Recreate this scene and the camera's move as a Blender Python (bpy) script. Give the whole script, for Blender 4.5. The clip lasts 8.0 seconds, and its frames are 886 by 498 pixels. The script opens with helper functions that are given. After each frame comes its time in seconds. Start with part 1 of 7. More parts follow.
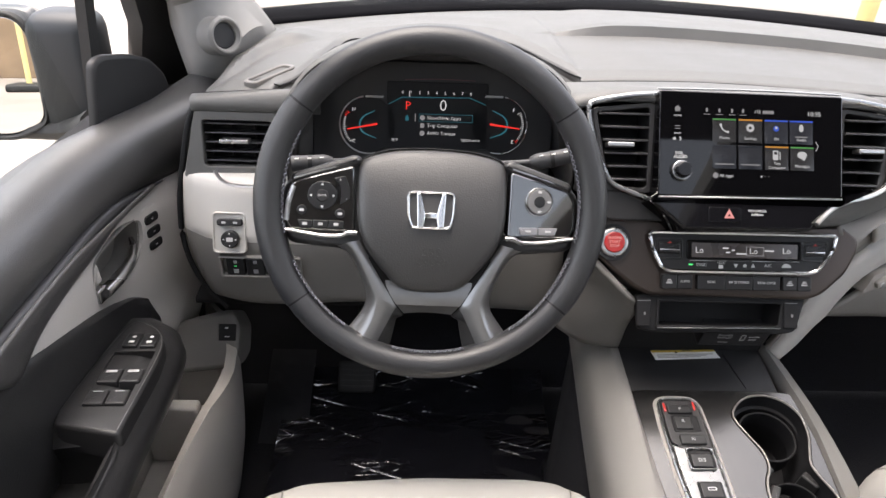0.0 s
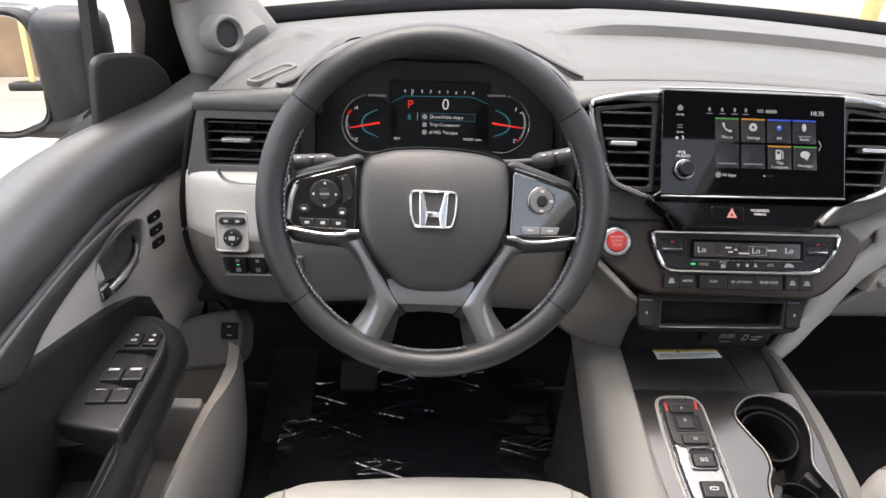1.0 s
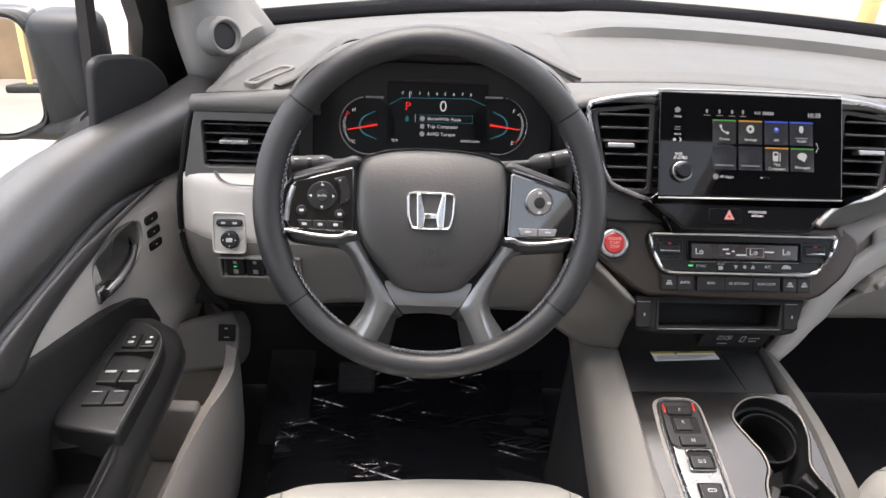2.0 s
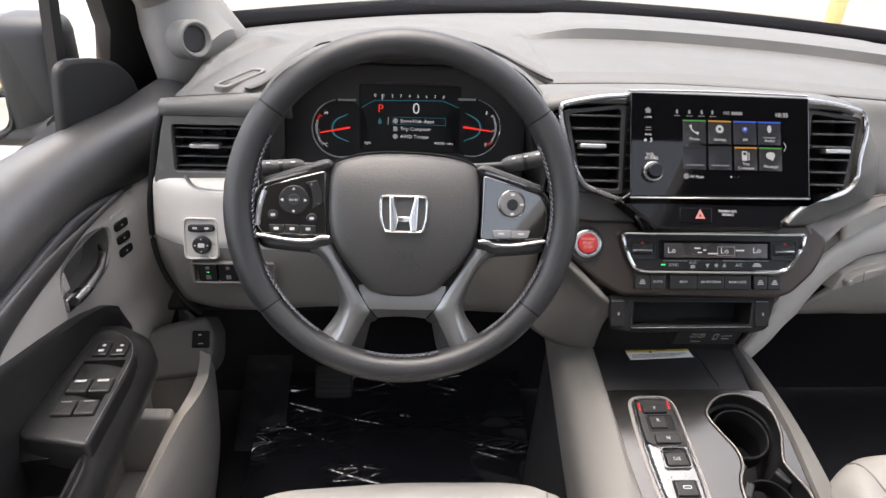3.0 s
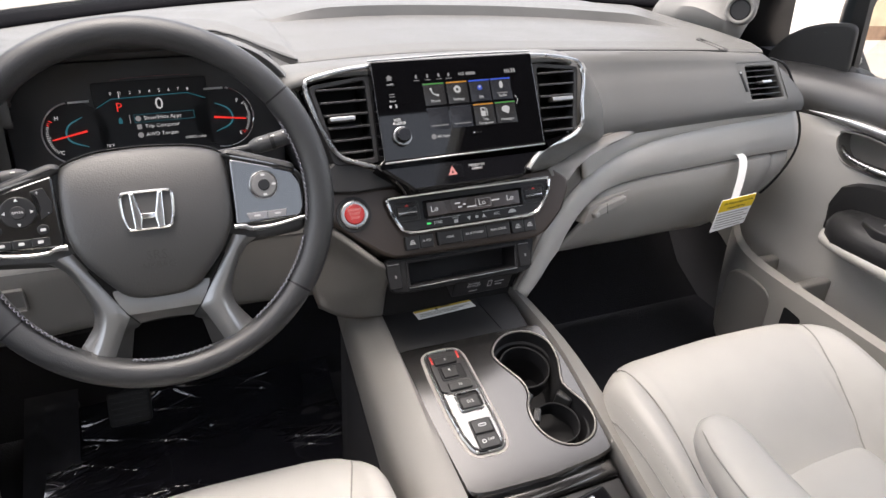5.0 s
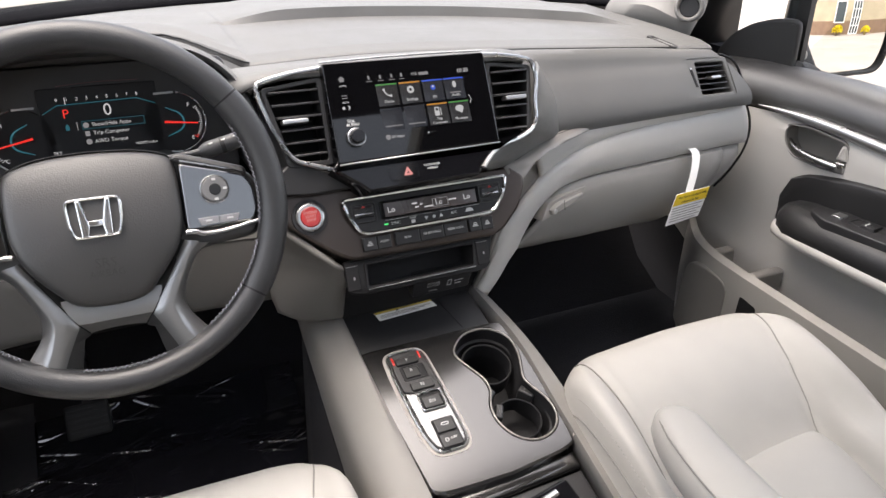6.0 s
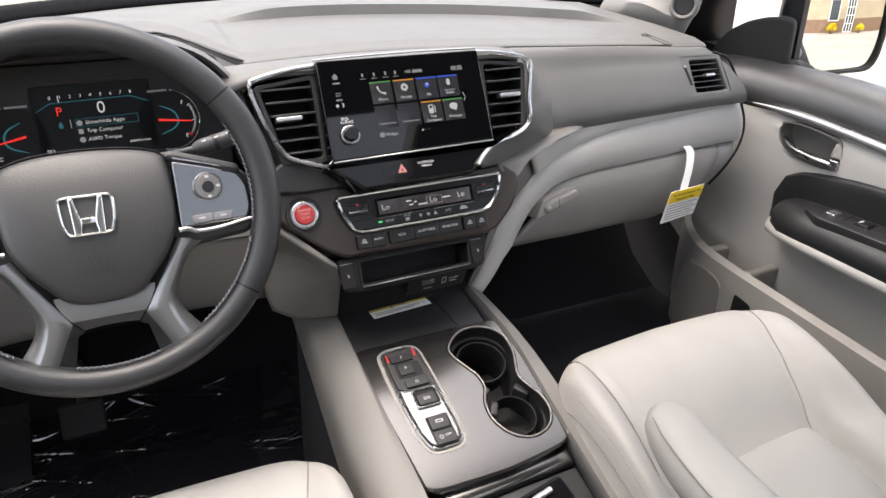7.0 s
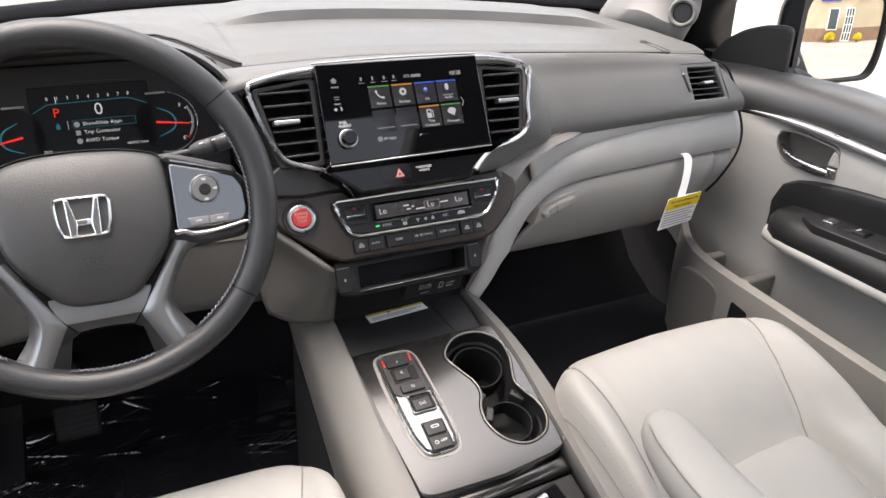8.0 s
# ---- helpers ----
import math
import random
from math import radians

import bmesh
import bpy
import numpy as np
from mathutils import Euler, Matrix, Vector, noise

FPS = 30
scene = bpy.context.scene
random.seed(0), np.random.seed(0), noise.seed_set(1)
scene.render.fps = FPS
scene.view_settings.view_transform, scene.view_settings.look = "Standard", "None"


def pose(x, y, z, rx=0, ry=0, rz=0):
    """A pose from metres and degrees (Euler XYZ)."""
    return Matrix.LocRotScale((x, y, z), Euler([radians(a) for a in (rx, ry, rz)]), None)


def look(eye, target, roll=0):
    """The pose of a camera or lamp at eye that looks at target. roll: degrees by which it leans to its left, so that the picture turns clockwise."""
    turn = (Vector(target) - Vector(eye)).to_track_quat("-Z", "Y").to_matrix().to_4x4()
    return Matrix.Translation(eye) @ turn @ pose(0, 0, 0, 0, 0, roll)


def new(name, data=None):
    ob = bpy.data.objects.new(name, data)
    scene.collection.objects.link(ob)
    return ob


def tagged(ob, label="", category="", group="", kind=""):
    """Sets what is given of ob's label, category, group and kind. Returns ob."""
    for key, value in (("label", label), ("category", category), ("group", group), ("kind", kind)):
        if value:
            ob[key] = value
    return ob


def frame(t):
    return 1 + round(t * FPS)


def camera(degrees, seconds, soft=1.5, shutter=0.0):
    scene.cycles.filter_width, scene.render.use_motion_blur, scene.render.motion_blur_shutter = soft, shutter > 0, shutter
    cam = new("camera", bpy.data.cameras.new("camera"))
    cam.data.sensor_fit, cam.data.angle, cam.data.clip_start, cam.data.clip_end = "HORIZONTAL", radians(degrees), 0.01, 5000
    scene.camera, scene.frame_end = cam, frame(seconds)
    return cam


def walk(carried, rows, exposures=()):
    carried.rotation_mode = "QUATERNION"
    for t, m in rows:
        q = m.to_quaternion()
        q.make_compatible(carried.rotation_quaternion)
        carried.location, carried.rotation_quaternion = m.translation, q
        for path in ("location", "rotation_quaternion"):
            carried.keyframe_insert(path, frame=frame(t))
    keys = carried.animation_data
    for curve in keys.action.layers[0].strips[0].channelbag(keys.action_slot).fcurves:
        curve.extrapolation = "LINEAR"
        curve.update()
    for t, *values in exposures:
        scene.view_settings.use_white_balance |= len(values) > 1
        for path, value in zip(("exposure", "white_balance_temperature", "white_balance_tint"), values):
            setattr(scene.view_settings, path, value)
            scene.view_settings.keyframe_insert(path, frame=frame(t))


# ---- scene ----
from mathutils.bvhtree import BVHTree

cam = camera(65.0, 8.0)
PATH = [
    (0, (-0.022, -0.026, 1.435), (0.071, 1.707, 0.441), 2.8),
    (0.5, (-0.022, -0.027, 1.436), (0.067, 1.706, 0.441), 2.7),
    (1, (-0.022, -0.026, 1.435), (0.065, 1.706, 0.438), 2.8),
    (2.5, (-0.021, -0.026, 1.434), (0.086, 1.71, 0.447), 3.1),
    (3, (-0.016, -0.024, 1.435), (0.138, 1.71, 0.45), 3.1),
    (3.5, (-0.004, -0.027, 1.435), (0.248, 1.698, 0.455), 2.8),
    (4, (0.011, -0.039, 1.432), (0.41, 1.661, 0.457), 2.3),
    (4.5, (0.026, -0.051, 1.428), (0.575, 1.604, 0.449), 2.3),
    (5, (0.038, -0.057, 1.424), (0.699, 1.553, 0.439), 2.1),
    (6.5, (0.052, -0.067, 1.423), (0.804, 1.507, 0.444), 2.0),
    (7, (0.053, -0.068, 1.422), (0.806, 1.504, 0.441), 2.0),
    (7.5, (0.053, -0.068, 1.422), (0.812, 1.506, 0.449), 2.4),
    (8, (0.054, -0.067, 1.421), (0.816, 1.508, 0.453), 2.6),
]
walk(cam, [(t, look(eye, target, roll)) for t, eye, target, roll in PATH], exposures=((0.0, 1.89, 6800, 14), (8.0, 1.88, 6800, 14)))

# ---------------------------------------------------------------- light
world = bpy.data.worlds.new("sky")
scene.world = world
world.use_nodes = True
wn = world.node_tree
sky = wn.nodes.new("ShaderNodeTexSky")
sky.sky_type = "NISHITA"
sky.sun_disc = False
sky.sun_elevation = radians(80)
sky.sun_rotation = radians(-17)
sky.dust_density = 4.0
haze = wn.nodes.new("ShaderNodeHueSaturation")      # a thin white overcast takes the blue out
haze.inputs["Saturation"].default_value = 0.5
wn.links.new(sky.outputs[0], haze.inputs["Color"])
wn.links.new(haze.outputs[0], wn.nodes["Background"].inputs[0])
wn.nodes["Background"].inputs[1].default_value = 0.24
sun_data = bpy.data.lights.new("sun", "SUN")
sun_data.energy, sun_data.angle, sun_data.color = 1.15, radians(60), (1.0, 0.93, 0.85)
sun = new("sun", sun_data)
sun.matrix_world = look((-3.4, 1.6, 12.0), (0.4, 0.4, 0.8))


# ---------------------------------------------------------------- materials
def material(name, base, rough=0.5, metal=0.0, grain=0.0, grain_size=900.0, wear=0.08, wear_size=9.0, coat=0.0, spec=0.5, stretch=None):
    """A surface of one colour with fine grain relief, slow changes of tone and uneven gloss."""
    m = bpy.data.materials.new(name)
    m.use_nodes = True
    nt = m.node_tree
    b = nt.nodes["Principled BSDF"]
    b.inputs["Metallic"].default_value = metal
    b.inputs["Specular IOR Level"].default_value = spec
    b.inputs["Coat Weight"].default_value = coat
    b.inputs["Coat Roughness"].default_value = 0.05
    tc = nt.nodes.new("ShaderNodeTexCoord")
    mp = nt.nodes.new("ShaderNodeMapping")
    if stretch:
        mp.inputs["Scale"].default_value = stretch
    nt.links.new(tc.outputs["Object"], mp.inputs[0])
    slow = nt.nodes.new("ShaderNodeTexNoise")
    slow.inputs["Scale"].default_value, slow.inputs["Detail"].default_value = wear_size, 5.0
    nt.links.new(mp.outputs[0], slow.inputs["Vector"])
    ramp = nt.nodes.new("ShaderNodeMapRange")
    ramp.inputs[1].default_value, ramp.inputs[2].default_value = 0.3, 0.7
    ramp.inputs[3].default_value, ramp.inputs[4].default_value = 1 - wear, 1 + wear
    nt.links.new(slow.outputs[0], ramp.inputs[0])
    mul = nt.nodes.new("ShaderNodeVectorMath")
    mul.operation = "SCALE"
    mul.inputs[0].default_value = base
    nt.links.new(ramp.outputs[0], mul.inputs["Scale"])
    nt.links.new(mul.outputs[0], b.inputs["Base Color"])
    rr = nt.nodes.new("ShaderNodeMapRange")
    rr.inputs[1].default_value, rr.inputs[2].default_value = 0.3, 0.7
    rr.inputs[3].default_value, rr.inputs[4].default_value = max(rough - min(0.06, wear + 0.005), 0.02), min(rough + min(0.06, wear + 0.005), 1)
    nt.links.new(slow.outputs[0], rr.inputs[0])
    nt.links.new(rr.outputs[0], b.inputs["Roughness"])
    if grain:
        fine = nt.nodes.new("ShaderNodeTexVoronoi")
        fine.inputs["Scale"].default_value = grain_size
        nt.links.new(mp.outputs[0], fine.inputs["Vector"])
        bump = nt.nodes.new("ShaderNodeBump")
        bump.inputs["Strength"].default_value, bump.inputs["Distance"].default_value = grain, 0.0006
        nt.links.new(fine.outputs[0], bump.inputs["Height"])
        nt.links.new(bump.outputs[0], b.inputs["Normal"])
    return m


def glowing(name, colour, strength):
    m = bpy.data.materials.new(name)
    m.use_nodes = True
    b = m.node_tree.nodes["Principled BSDF"]
    b.inputs["Base Color"].default_value = (0.01, 0.01, 0.01, 1)
    b.inputs["Roughness"].default_value = 0.25
    b.inputs["Emission Color"].default_value = (*colour, 1)
    b.inputs["Emission Strength"].default_value = strength
    return m


def pane_material(name, gloss=0.06, tint=(1, 1, 1, 1)):
    m = bpy.data.materials.new(name)
    m.use_nodes = True
    nt = m.node_tree
    nt.nodes.remove(nt.nodes["Principled BSDF"])
    clear = nt.nodes.new("ShaderNodeBsdfTransparent")
    clear.inputs[0].default_value = tint
    shine = nt.nodes.new("ShaderNodeBsdfGlossy")
    shine.inputs["Roughness"].default_value = 0.02
    mix = nt.nodes.new("ShaderNodeMixShader")
    mix.inputs[0].default_value = gloss
    nt.links.new(clear.outputs[0], mix.inputs[1])
    nt.links.new(shine.outputs[0], mix.inputs[2])
    nt.links.new(mix.outputs[0], nt.nodes["Material Output"].inputs[0])
    return m


M_DASH = material("charcoal_vinyl", (0.105, 0.104, 0.100), 0.48, grain=0.4, grain_size=700, spec=0.5)
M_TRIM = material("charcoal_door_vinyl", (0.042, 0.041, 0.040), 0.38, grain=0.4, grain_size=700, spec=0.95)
M_LEATHER = material("black_leather", (0.021, 0.0218, 0.0235), 0.40, grain=0.3, grain_size=900, spec=0.65)
M_PAD = material("airbag_vinyl", (0.021, 0.0205, 0.02), 0.46, grain=0.22, grain_size=620, spec=0.9)
M_DARK = material("black_plastic", (0.02, 0.02, 0.021), 0.42, grain=0.25, grain_size=1100, spec=0.42)
M_SLAT = material("vent_slat_plastic", (0.034, 0.034, 0.036), 0.36)
M_DIAL = material("dial_black", (0.018, 0.018, 0.02), 0.5, spec=0.3)
M_SCREEN = material("screen_glass", (0.002, 0.002, 0.0024), 0.04, wear=0.01, spec=0.7)
M_PIT = material("deep_black_plastic", (0.011, 0.011, 0.012), 0.6, spec=0.25)
M_ARM = material("black_soft_trim", (0.019, 0.019, 0.0195), 0.36, grain=0.3, grain_size=700, spec=0.45)
M_GLOSS = material("piano_black", (0.005, 0.005, 0.006), 0.07, wear=0.02, coat=0.06, spec=0.35)
# One pale grey trim in several tones; light and shade are in the colours.
M_PANEL = material("pale_grey_door_vinyl", (0.5, 0.48, 0.45), 0.5, grain=0.35, grain_size=600, wear=0.05)
M_BEIGE_SHADED = material("light_grey_plastic_shaded", (0.165, 0.158, 0.147), 0.5, grain=0.3, grain_size=800, wear=0.04)
M_GLOVE_SHADED = material("pale_grey_glove_shaded", (0.26, 0.25, 0.233), 0.48, grain=0.3, grain_size=700, wear=0.04)
M_BEIGE_LIT = material("light_grey_trim_lit", (0.47, 0.456, 0.428), 0.45, grain=0.3, grain_size=700, wear=0.04)
M_SEAT = material("grey_leather", (0.305, 0.295, 0.274), 0.5, grain=0.22, grain_size=850, wear=0.04, wear_size=14)
M_PIPING = material("grey_piping", (0.3, 0.28, 0.26), 0.6)
M_TAUPE = material("brushed_taupe_metal_film", (0.125, 0.122, 0.12), 0.17, metal=0.92, grain=0.0, wear=0.0, wear_size=12)
M_FASCIA = material("dark_taupe_metal_film", (0.07, 0.058, 0.052), 0.3, metal=0.75, wear=0.02, wear_size=14)
M_FLANK = material("taupe_silver_trim", (0.2, 0.187, 0.173), 0.4, metal=0.3, wear=0.03)
M_SILVER = material("satin_silver", (0.46, 0.46, 0.46), 0.3, metal=0.9, wear=0.04)
M_SPOKE = material("dark_satin_silver", (0.28, 0.28, 0.279), 0.33, metal=0.85, wear=0.05)
M_POD = material("gloss_black_switch_plastic", (0.005, 0.005, 0.006), 0.04, wear=0.02, coat=1.0, spec=0.6)
M_POD.node_tree.nodes["Principled BSDF"].inputs["Coat IOR"].default_value = 2.4
M_STALK = material("grey_stalk_plastic", (0.06, 0.06, 0.062), 0.42, grain=0.2, spec=0.5)
M_CHROME = material("chrome", (0.45, 0.45, 0.45), 0.27, metal=1.0, wear=0.03)
M_BADGE = material("bright_chrome", (0.8, 0.8, 0.8), 0.16, metal=1.0, wear=0.02)
M_CARPET = material("black_carpet", (0.012, 0.012, 0.015), 0.95, grain=1.0, grain_size=350, wear=0.3, wear_size=30)
M_RUBBER = material("black_rubber", (0.015, 0.015, 0.015), 0.6, grain=0.2)
# Pillar trim toned down; its backlit shade is put into the colour.
M_PILLAR = material("pale_grey_pillar_trim", (0.2, 0.195, 0.185), 0.6, grain=0.3, grain_size=600, wear=0.04)
M_STITCH = material("grey_thread", (0.19, 0.195, 0.225), 0.7)
M_SHINY_STITCH = material("pale_seam", (0.17, 0.162, 0.152), 0.7)
M_WHITE = material("white_card", (0.8, 0.8, 0.78), 0.6, wear=0.03)
M_YELLOW = material("yellow_card", (0.85, 0.6, 0.03), 0.55, wear=0.04)
M_PRINT = material("white_print", (0.5, 0.5, 0.5), 0.5)
M_INK = material("black_ink", (0.03, 0.03, 0.03), 0.6)
M_RED = material("red_print", (0.7, 0.06, 0.05), 0.4)
M_BUTTON = material("charcoal_button", (0.014, 0.0142, 0.015), 0.36, wear=0.05, spec=0.4)
M_PAINT = material("dark_slate_car_paint", (0.018, 0.024, 0.027), 0.3, coat=0.35)
M_LINING = material("pale_roof_lining", (0.52, 0.506, 0.483), 0.9, grain=0.6, grain_size=500)
M_SLATE = material("dull_slate_paint", (0.012, 0.015, 0.017), 0.55)
# For the unseen panels added under the roof.
M_ROOF_DARK = material("matt_dark_roof_panel", (0.02, 0.02, 0.021), 0.95, grain=0.4, grain_size=500, spec=0.05)
M_FRIT = material("black_windscreen_edge", (0.005, 0.005, 0.006), 0.9, spec=0.05)
# Door pocket: the pale trim darkened for the shade low in the door.
M_POCKET_SHADED = material("pale_grey_pocket_shaded", (0.34, 0.325, 0.3), 0.5, grain=0.3, grain_size=800, wear=0.05)
M_BODY = material("dark_inner_body", (0.03, 0.03, 0.032), 0.6)
G_WHITE = glowing("lit_white", (0.9, 0.92, 0.95), 0.15)
G_DIM = glowing("lit_grey", (0.5, 0.5, 0.52), 0.12)
G_RED = glowing("lit_red", (1.0, 0.04, 0.03), 0.22)
G_TEAL = glowing("lit_teal", (0.05, 0.35, 0.45), 0.08)
G_GREEN = glowing("lit_green", (0.05, 0.8, 0.2), 0.3)
G_BLUE = glowing("lit_blue", (0.03, 0.12, 0.8), 0.18)
G_ORANGE = glowing("lit_orange", (0.8, 0.35, 0.03), 0.15)
G_LEAF = glowing("lit_leaf_green", (0.08, 0.4, 0.08), 0.15)
G_TILE = glowing("lit_tile_grey", (0.10, 0.10, 0.11), 0.02)
G_TILE2 = glowing("lit_tile_blue", (0.05, 0.08, 0.16), 0.02)
M_GLASS = pane_material("window_glass", 0.04, (0.85, 0.87, 0.85, 1))
M_ROOFGLASS = pane_material("tinted_roof_glass", 0.05, (0.68, 0.69, 0.68, 1))
M_WINDSCREEN = pane_material("windscreen_glass", 0.05, (0.66, 0.67, 0.66, 1))
M_PRIVACY = pane_material("dark_privacy_glass", 0.05, (0.16, 0.165, 0.16, 1))
M_MIRROR = material("mirror_silver", (0.75, 0.75, 0.74), 0.02, metal=1.0, wear=0.0)
mirror_node = M_MIRROR.node_tree.nodes["Principled BSDF"]
M_MIRROR.node_tree.links.remove(mirror_node.inputs["Roughness"].links[0])
mirror_node.inputs["Roughness"].default_value = 0.0

CX = 0.40            # the car's middle line; the driver's wheel is at x = 0


# ---------------------------------------------------------------- shaping helpers
def part(name, bm, mat, parent=None, label="", smooth=True, crease=38):
    me = bpy.data.meshes.new(name)
    bmesh.ops.recalc_face_normals(bm, faces=bm.faces)
    bm.to_mesh(me)
    bm.free()
    me.materials.append(mat)
    for p in me.polygons:
        p.use_smooth = smooth
    if smooth:
        me.set_sharp_from_angle(angle=radians(crease))
        for p in me.polygons:
            if len(p.vertices) > 4:      # flat caps stay flat
                p.use_smooth = False
    ob = new(name, me)
    if parent is not None:
        ob.parent = parent
    if label:
        ob["label"] = label
    return ob


def thing(name, label, category, group="", kind=""):
    return tagged(new(name), label, category, group, kind)


def curve(pts, n, closed=False):
    """n points on a smooth line through the given ones, evenly by length."""
    p = [Vector(a) for a in pts]
    k = len(p)
    dense = []
    segs = k if closed else k - 1
    for i in range(segs):
        if closed:
            a, b, c, d = p[(i - 1) % k], p[i], p[(i + 1) % k], p[(i + 2) % k]
        else:
            b, c = p[i], p[i + 1]
            a = p[i - 1] if i else b * 2 - c
            d = p[i + 2] if i + 2 < k else c * 2 - b
        for j in range(12):
            t = j / 12
            dense.append(0.5 * ((2 * b) + (c - a) * t + (2 * a - 5 * b + 4 * c - d) * t * t + (3 * b - a - 3 * c + d) * t ** 3))
    dense.append(p[0] if closed else p[-1])
    lens = [0.0]
    for i in range(1, len(dense)):
        lens.append(lens[-1] + (dense[i] - dense[i - 1]).length)
    out, j = [], 0
    m = n if closed else n - 1
    for i in range(n):
        want = lens[-1] * i / m
        while j < len(lens) - 2 and lens[j + 1] < want:
            j += 1
        span = lens[j + 1] - lens[j]
        out.append(dense[j].lerp(dense[j + 1], (want - lens[j]) / span if span > 1e-9 else 0))
    return out


def grid(rows, close_u=False, close_v=False, caps=False):
    """A skin over rows of points, all of one length."""
    bm = bmesh.new()
    vs = [[bm.verts.new(p) for p in r] for r in rows]
    nu, nv = len(vs), len(vs[0])
    for i in range(nu if close_u else nu - 1):
        for j in range(nv if close_v else nv - 1):
            a, b, c, d = vs[i][j], vs[i][(j + 1) % nv], vs[(i + 1) % nu][(j + 1) % nv], vs[(i + 1) % nu][j]
            if len({a, b, c, d}) == 4:
                bm.faces.new((a, b, c, d))
    if caps:
        bm.faces.new(vs[0])
        bm.faces.new(list(reversed(vs[-1])))
    return bm


def sheet(name, rows, mat, parent, thick=0.006, label="", cuts=0, across=0):
    """A curved panel with thickness behind its face. rows: control lines, from which smooth ones are drawn."""
    if across:
        rows = [curve(r, across) for r in rows]
    if cuts:
        cols = [curve(c, cuts) for c in zip(*rows)]
        rows = [list(r) for r in zip(*cols)]
    ob = part(name, grid(rows), mat, parent, label)
    s = ob.modifiers.new("thickness", "SOLIDIFY")
    s.thickness, s.offset = thick, 0.0
    return ob


def soften(line, times=2):
    """The corners of a line cut off again and again, its ends kept."""
    line = [Vector(p) for p in line]
    for _ in range(times):
        cuts = [q for a, b in zip(line, line[1:]) for q in (a.lerp(b, 0.25), a.lerp(b, 0.75))]
        line = [line[0]] + cuts[1:-1] + [line[-1]]
    return line


def lean_frame(p, lean, turn=0.0):
    """A plane that leans back: local x to the right, y up along it, z out of it."""
    a = radians(lean)
    m = Matrix(((1, 0, 0, 0), (0, math.sin(a), -math.cos(a), 0), (0, math.cos(a), math.sin(a), 0), (0, 0, 0, 1)))
    return Matrix.Translation(p) @ Matrix.Rotation(radians(turn), 4, "Z") @ m


def inset(poly, d):
    """The outline drawn inward by d (counter-clockwise outlines)."""
    n, out = len(poly), []
    for i in range(n):
        a, b, c = Vector(poly[i - 1]), Vector(poly[i]), Vector(poly[(i + 1) % n])
        e, f = (b - a), (c - b)
        if e.length < 1e-9 or f.length < 1e-9:
            out.append(b)
            continue
        e.normalize(), f.normalize()
        n1, n2 = Vector((-e.y, e.x)), Vector((-f.y, f.x))
        k = n1 + n2
        s = k.length_squared
        k = k * (2 / s) if s > 0.3 else n1
        out.append(b + k * d)
    return out


def ccw(poly):
    area = sum(poly[i - 1][0] * poly[i][1] - poly[i][0] * poly[i - 1][1] for i in range(len(poly)))
    return [Vector(p[:2]) for p in (poly if area > 0 else reversed(poly))]


def rounded(poly, r, n=4):
    """Corners of an outline rounded by about r."""
    out, k = [], len(poly)
    for i in range(k):
        a, b, c = Vector(poly[i - 1][:2]), Vector(poly[i][:2]), Vector(poly[(i + 1) % k][:2])
        da, dc = (a - b), (c - b)
        ra, rc = min(r, da.length * 0.48), min(r, dc.length * 0.48)
        p, q = b + da.normalized() * ra, b + dc.normalized() * rc
        for j in range(n + 1):
            t = j / n
            out.append(p * (1 - t) ** 2 + b * 2 * t * (1 - t) + q * t * t)
    return out


def cut(ob, bm):
    """Take the solid bm out of a panel."""
    me = bpy.data.meshes.new("cutter")
    bm.to_mesh(me)
    bm.free()
    tool = new("cutter", me)
    b = ob.modifiers.new("opening", "BOOLEAN")
    b.object, b.operation, b.solver, b.use_self = tool, "DIFFERENCE", "EXACT", True
    done = bpy.data.meshes.new_from_object(ob.evaluated_get(bpy.context.evaluated_depsgraph_get()))
    ob.modifiers.clear()
    ob.data = done
    bpy.data.objects.remove(tool)
    for p in done.polygons:
        p.use_smooth = True
    done.set_sharp_from_angle(angle=radians(38))


def box2(x0, y0, x1, y1):
    return [(x0, y0), (x1, y0), (x1, y1), (x0, y1)]


def plate_bm(poly, m, z0, z1, bevel=0.0015, dome=0.0):
    """A plate of the given outline on the plane m, from z0 up to z1, its top edge rounded."""
    poly = ccw(poly)
    bm = bmesh.new()
    rings = [(poly, z0)]
    for k in range(4):
        a = k / 3 * math.pi / 2
        rings.append((inset(poly, bevel * (1 - math.cos(a))), z1 - bevel * (1 - math.sin(a))))
    loops = [[bm.verts.new(m @ Vector((p.x, p.y, z))) for p in ring] for ring, z in rings]
    n = len(poly)
    for a, b in zip(loops, loops[1:]):
        for i in range(n):
            bm.faces.new((a[i], a[(i + 1) % n], b[(i + 1) % n], b[i]))
    if dome:
        last = rings[-1][0]
        cen = sum(last, Vector((0, 0))) / n
        prev = loops[-1]
        for f in (0.9, 0.77, 0.62, 0.46, 0.3, 0.15):
            ring = [bm.verts.new(m @ Vector((*(cen + (p - cen) * f), z1 + dome * (1 - f * f)))) for p in last]
            for i in range(n):
                bm.faces.new((prev[i], prev[(i + 1) % n], ring[(i + 1) % n], ring[i]))
            prev = ring
        bm.faces.new(prev)
    else:
        bm.faces.new(loops[-1])
    bm.faces.new(list(reversed(loops[0])))
    return bm


def plate(name, poly, m, z0, z1, mat, parent, bevel=0.0015, label="", dome=0.0):
    return part(name, plate_bm(poly, m, z0, z1, bevel, dome), mat, parent, label)


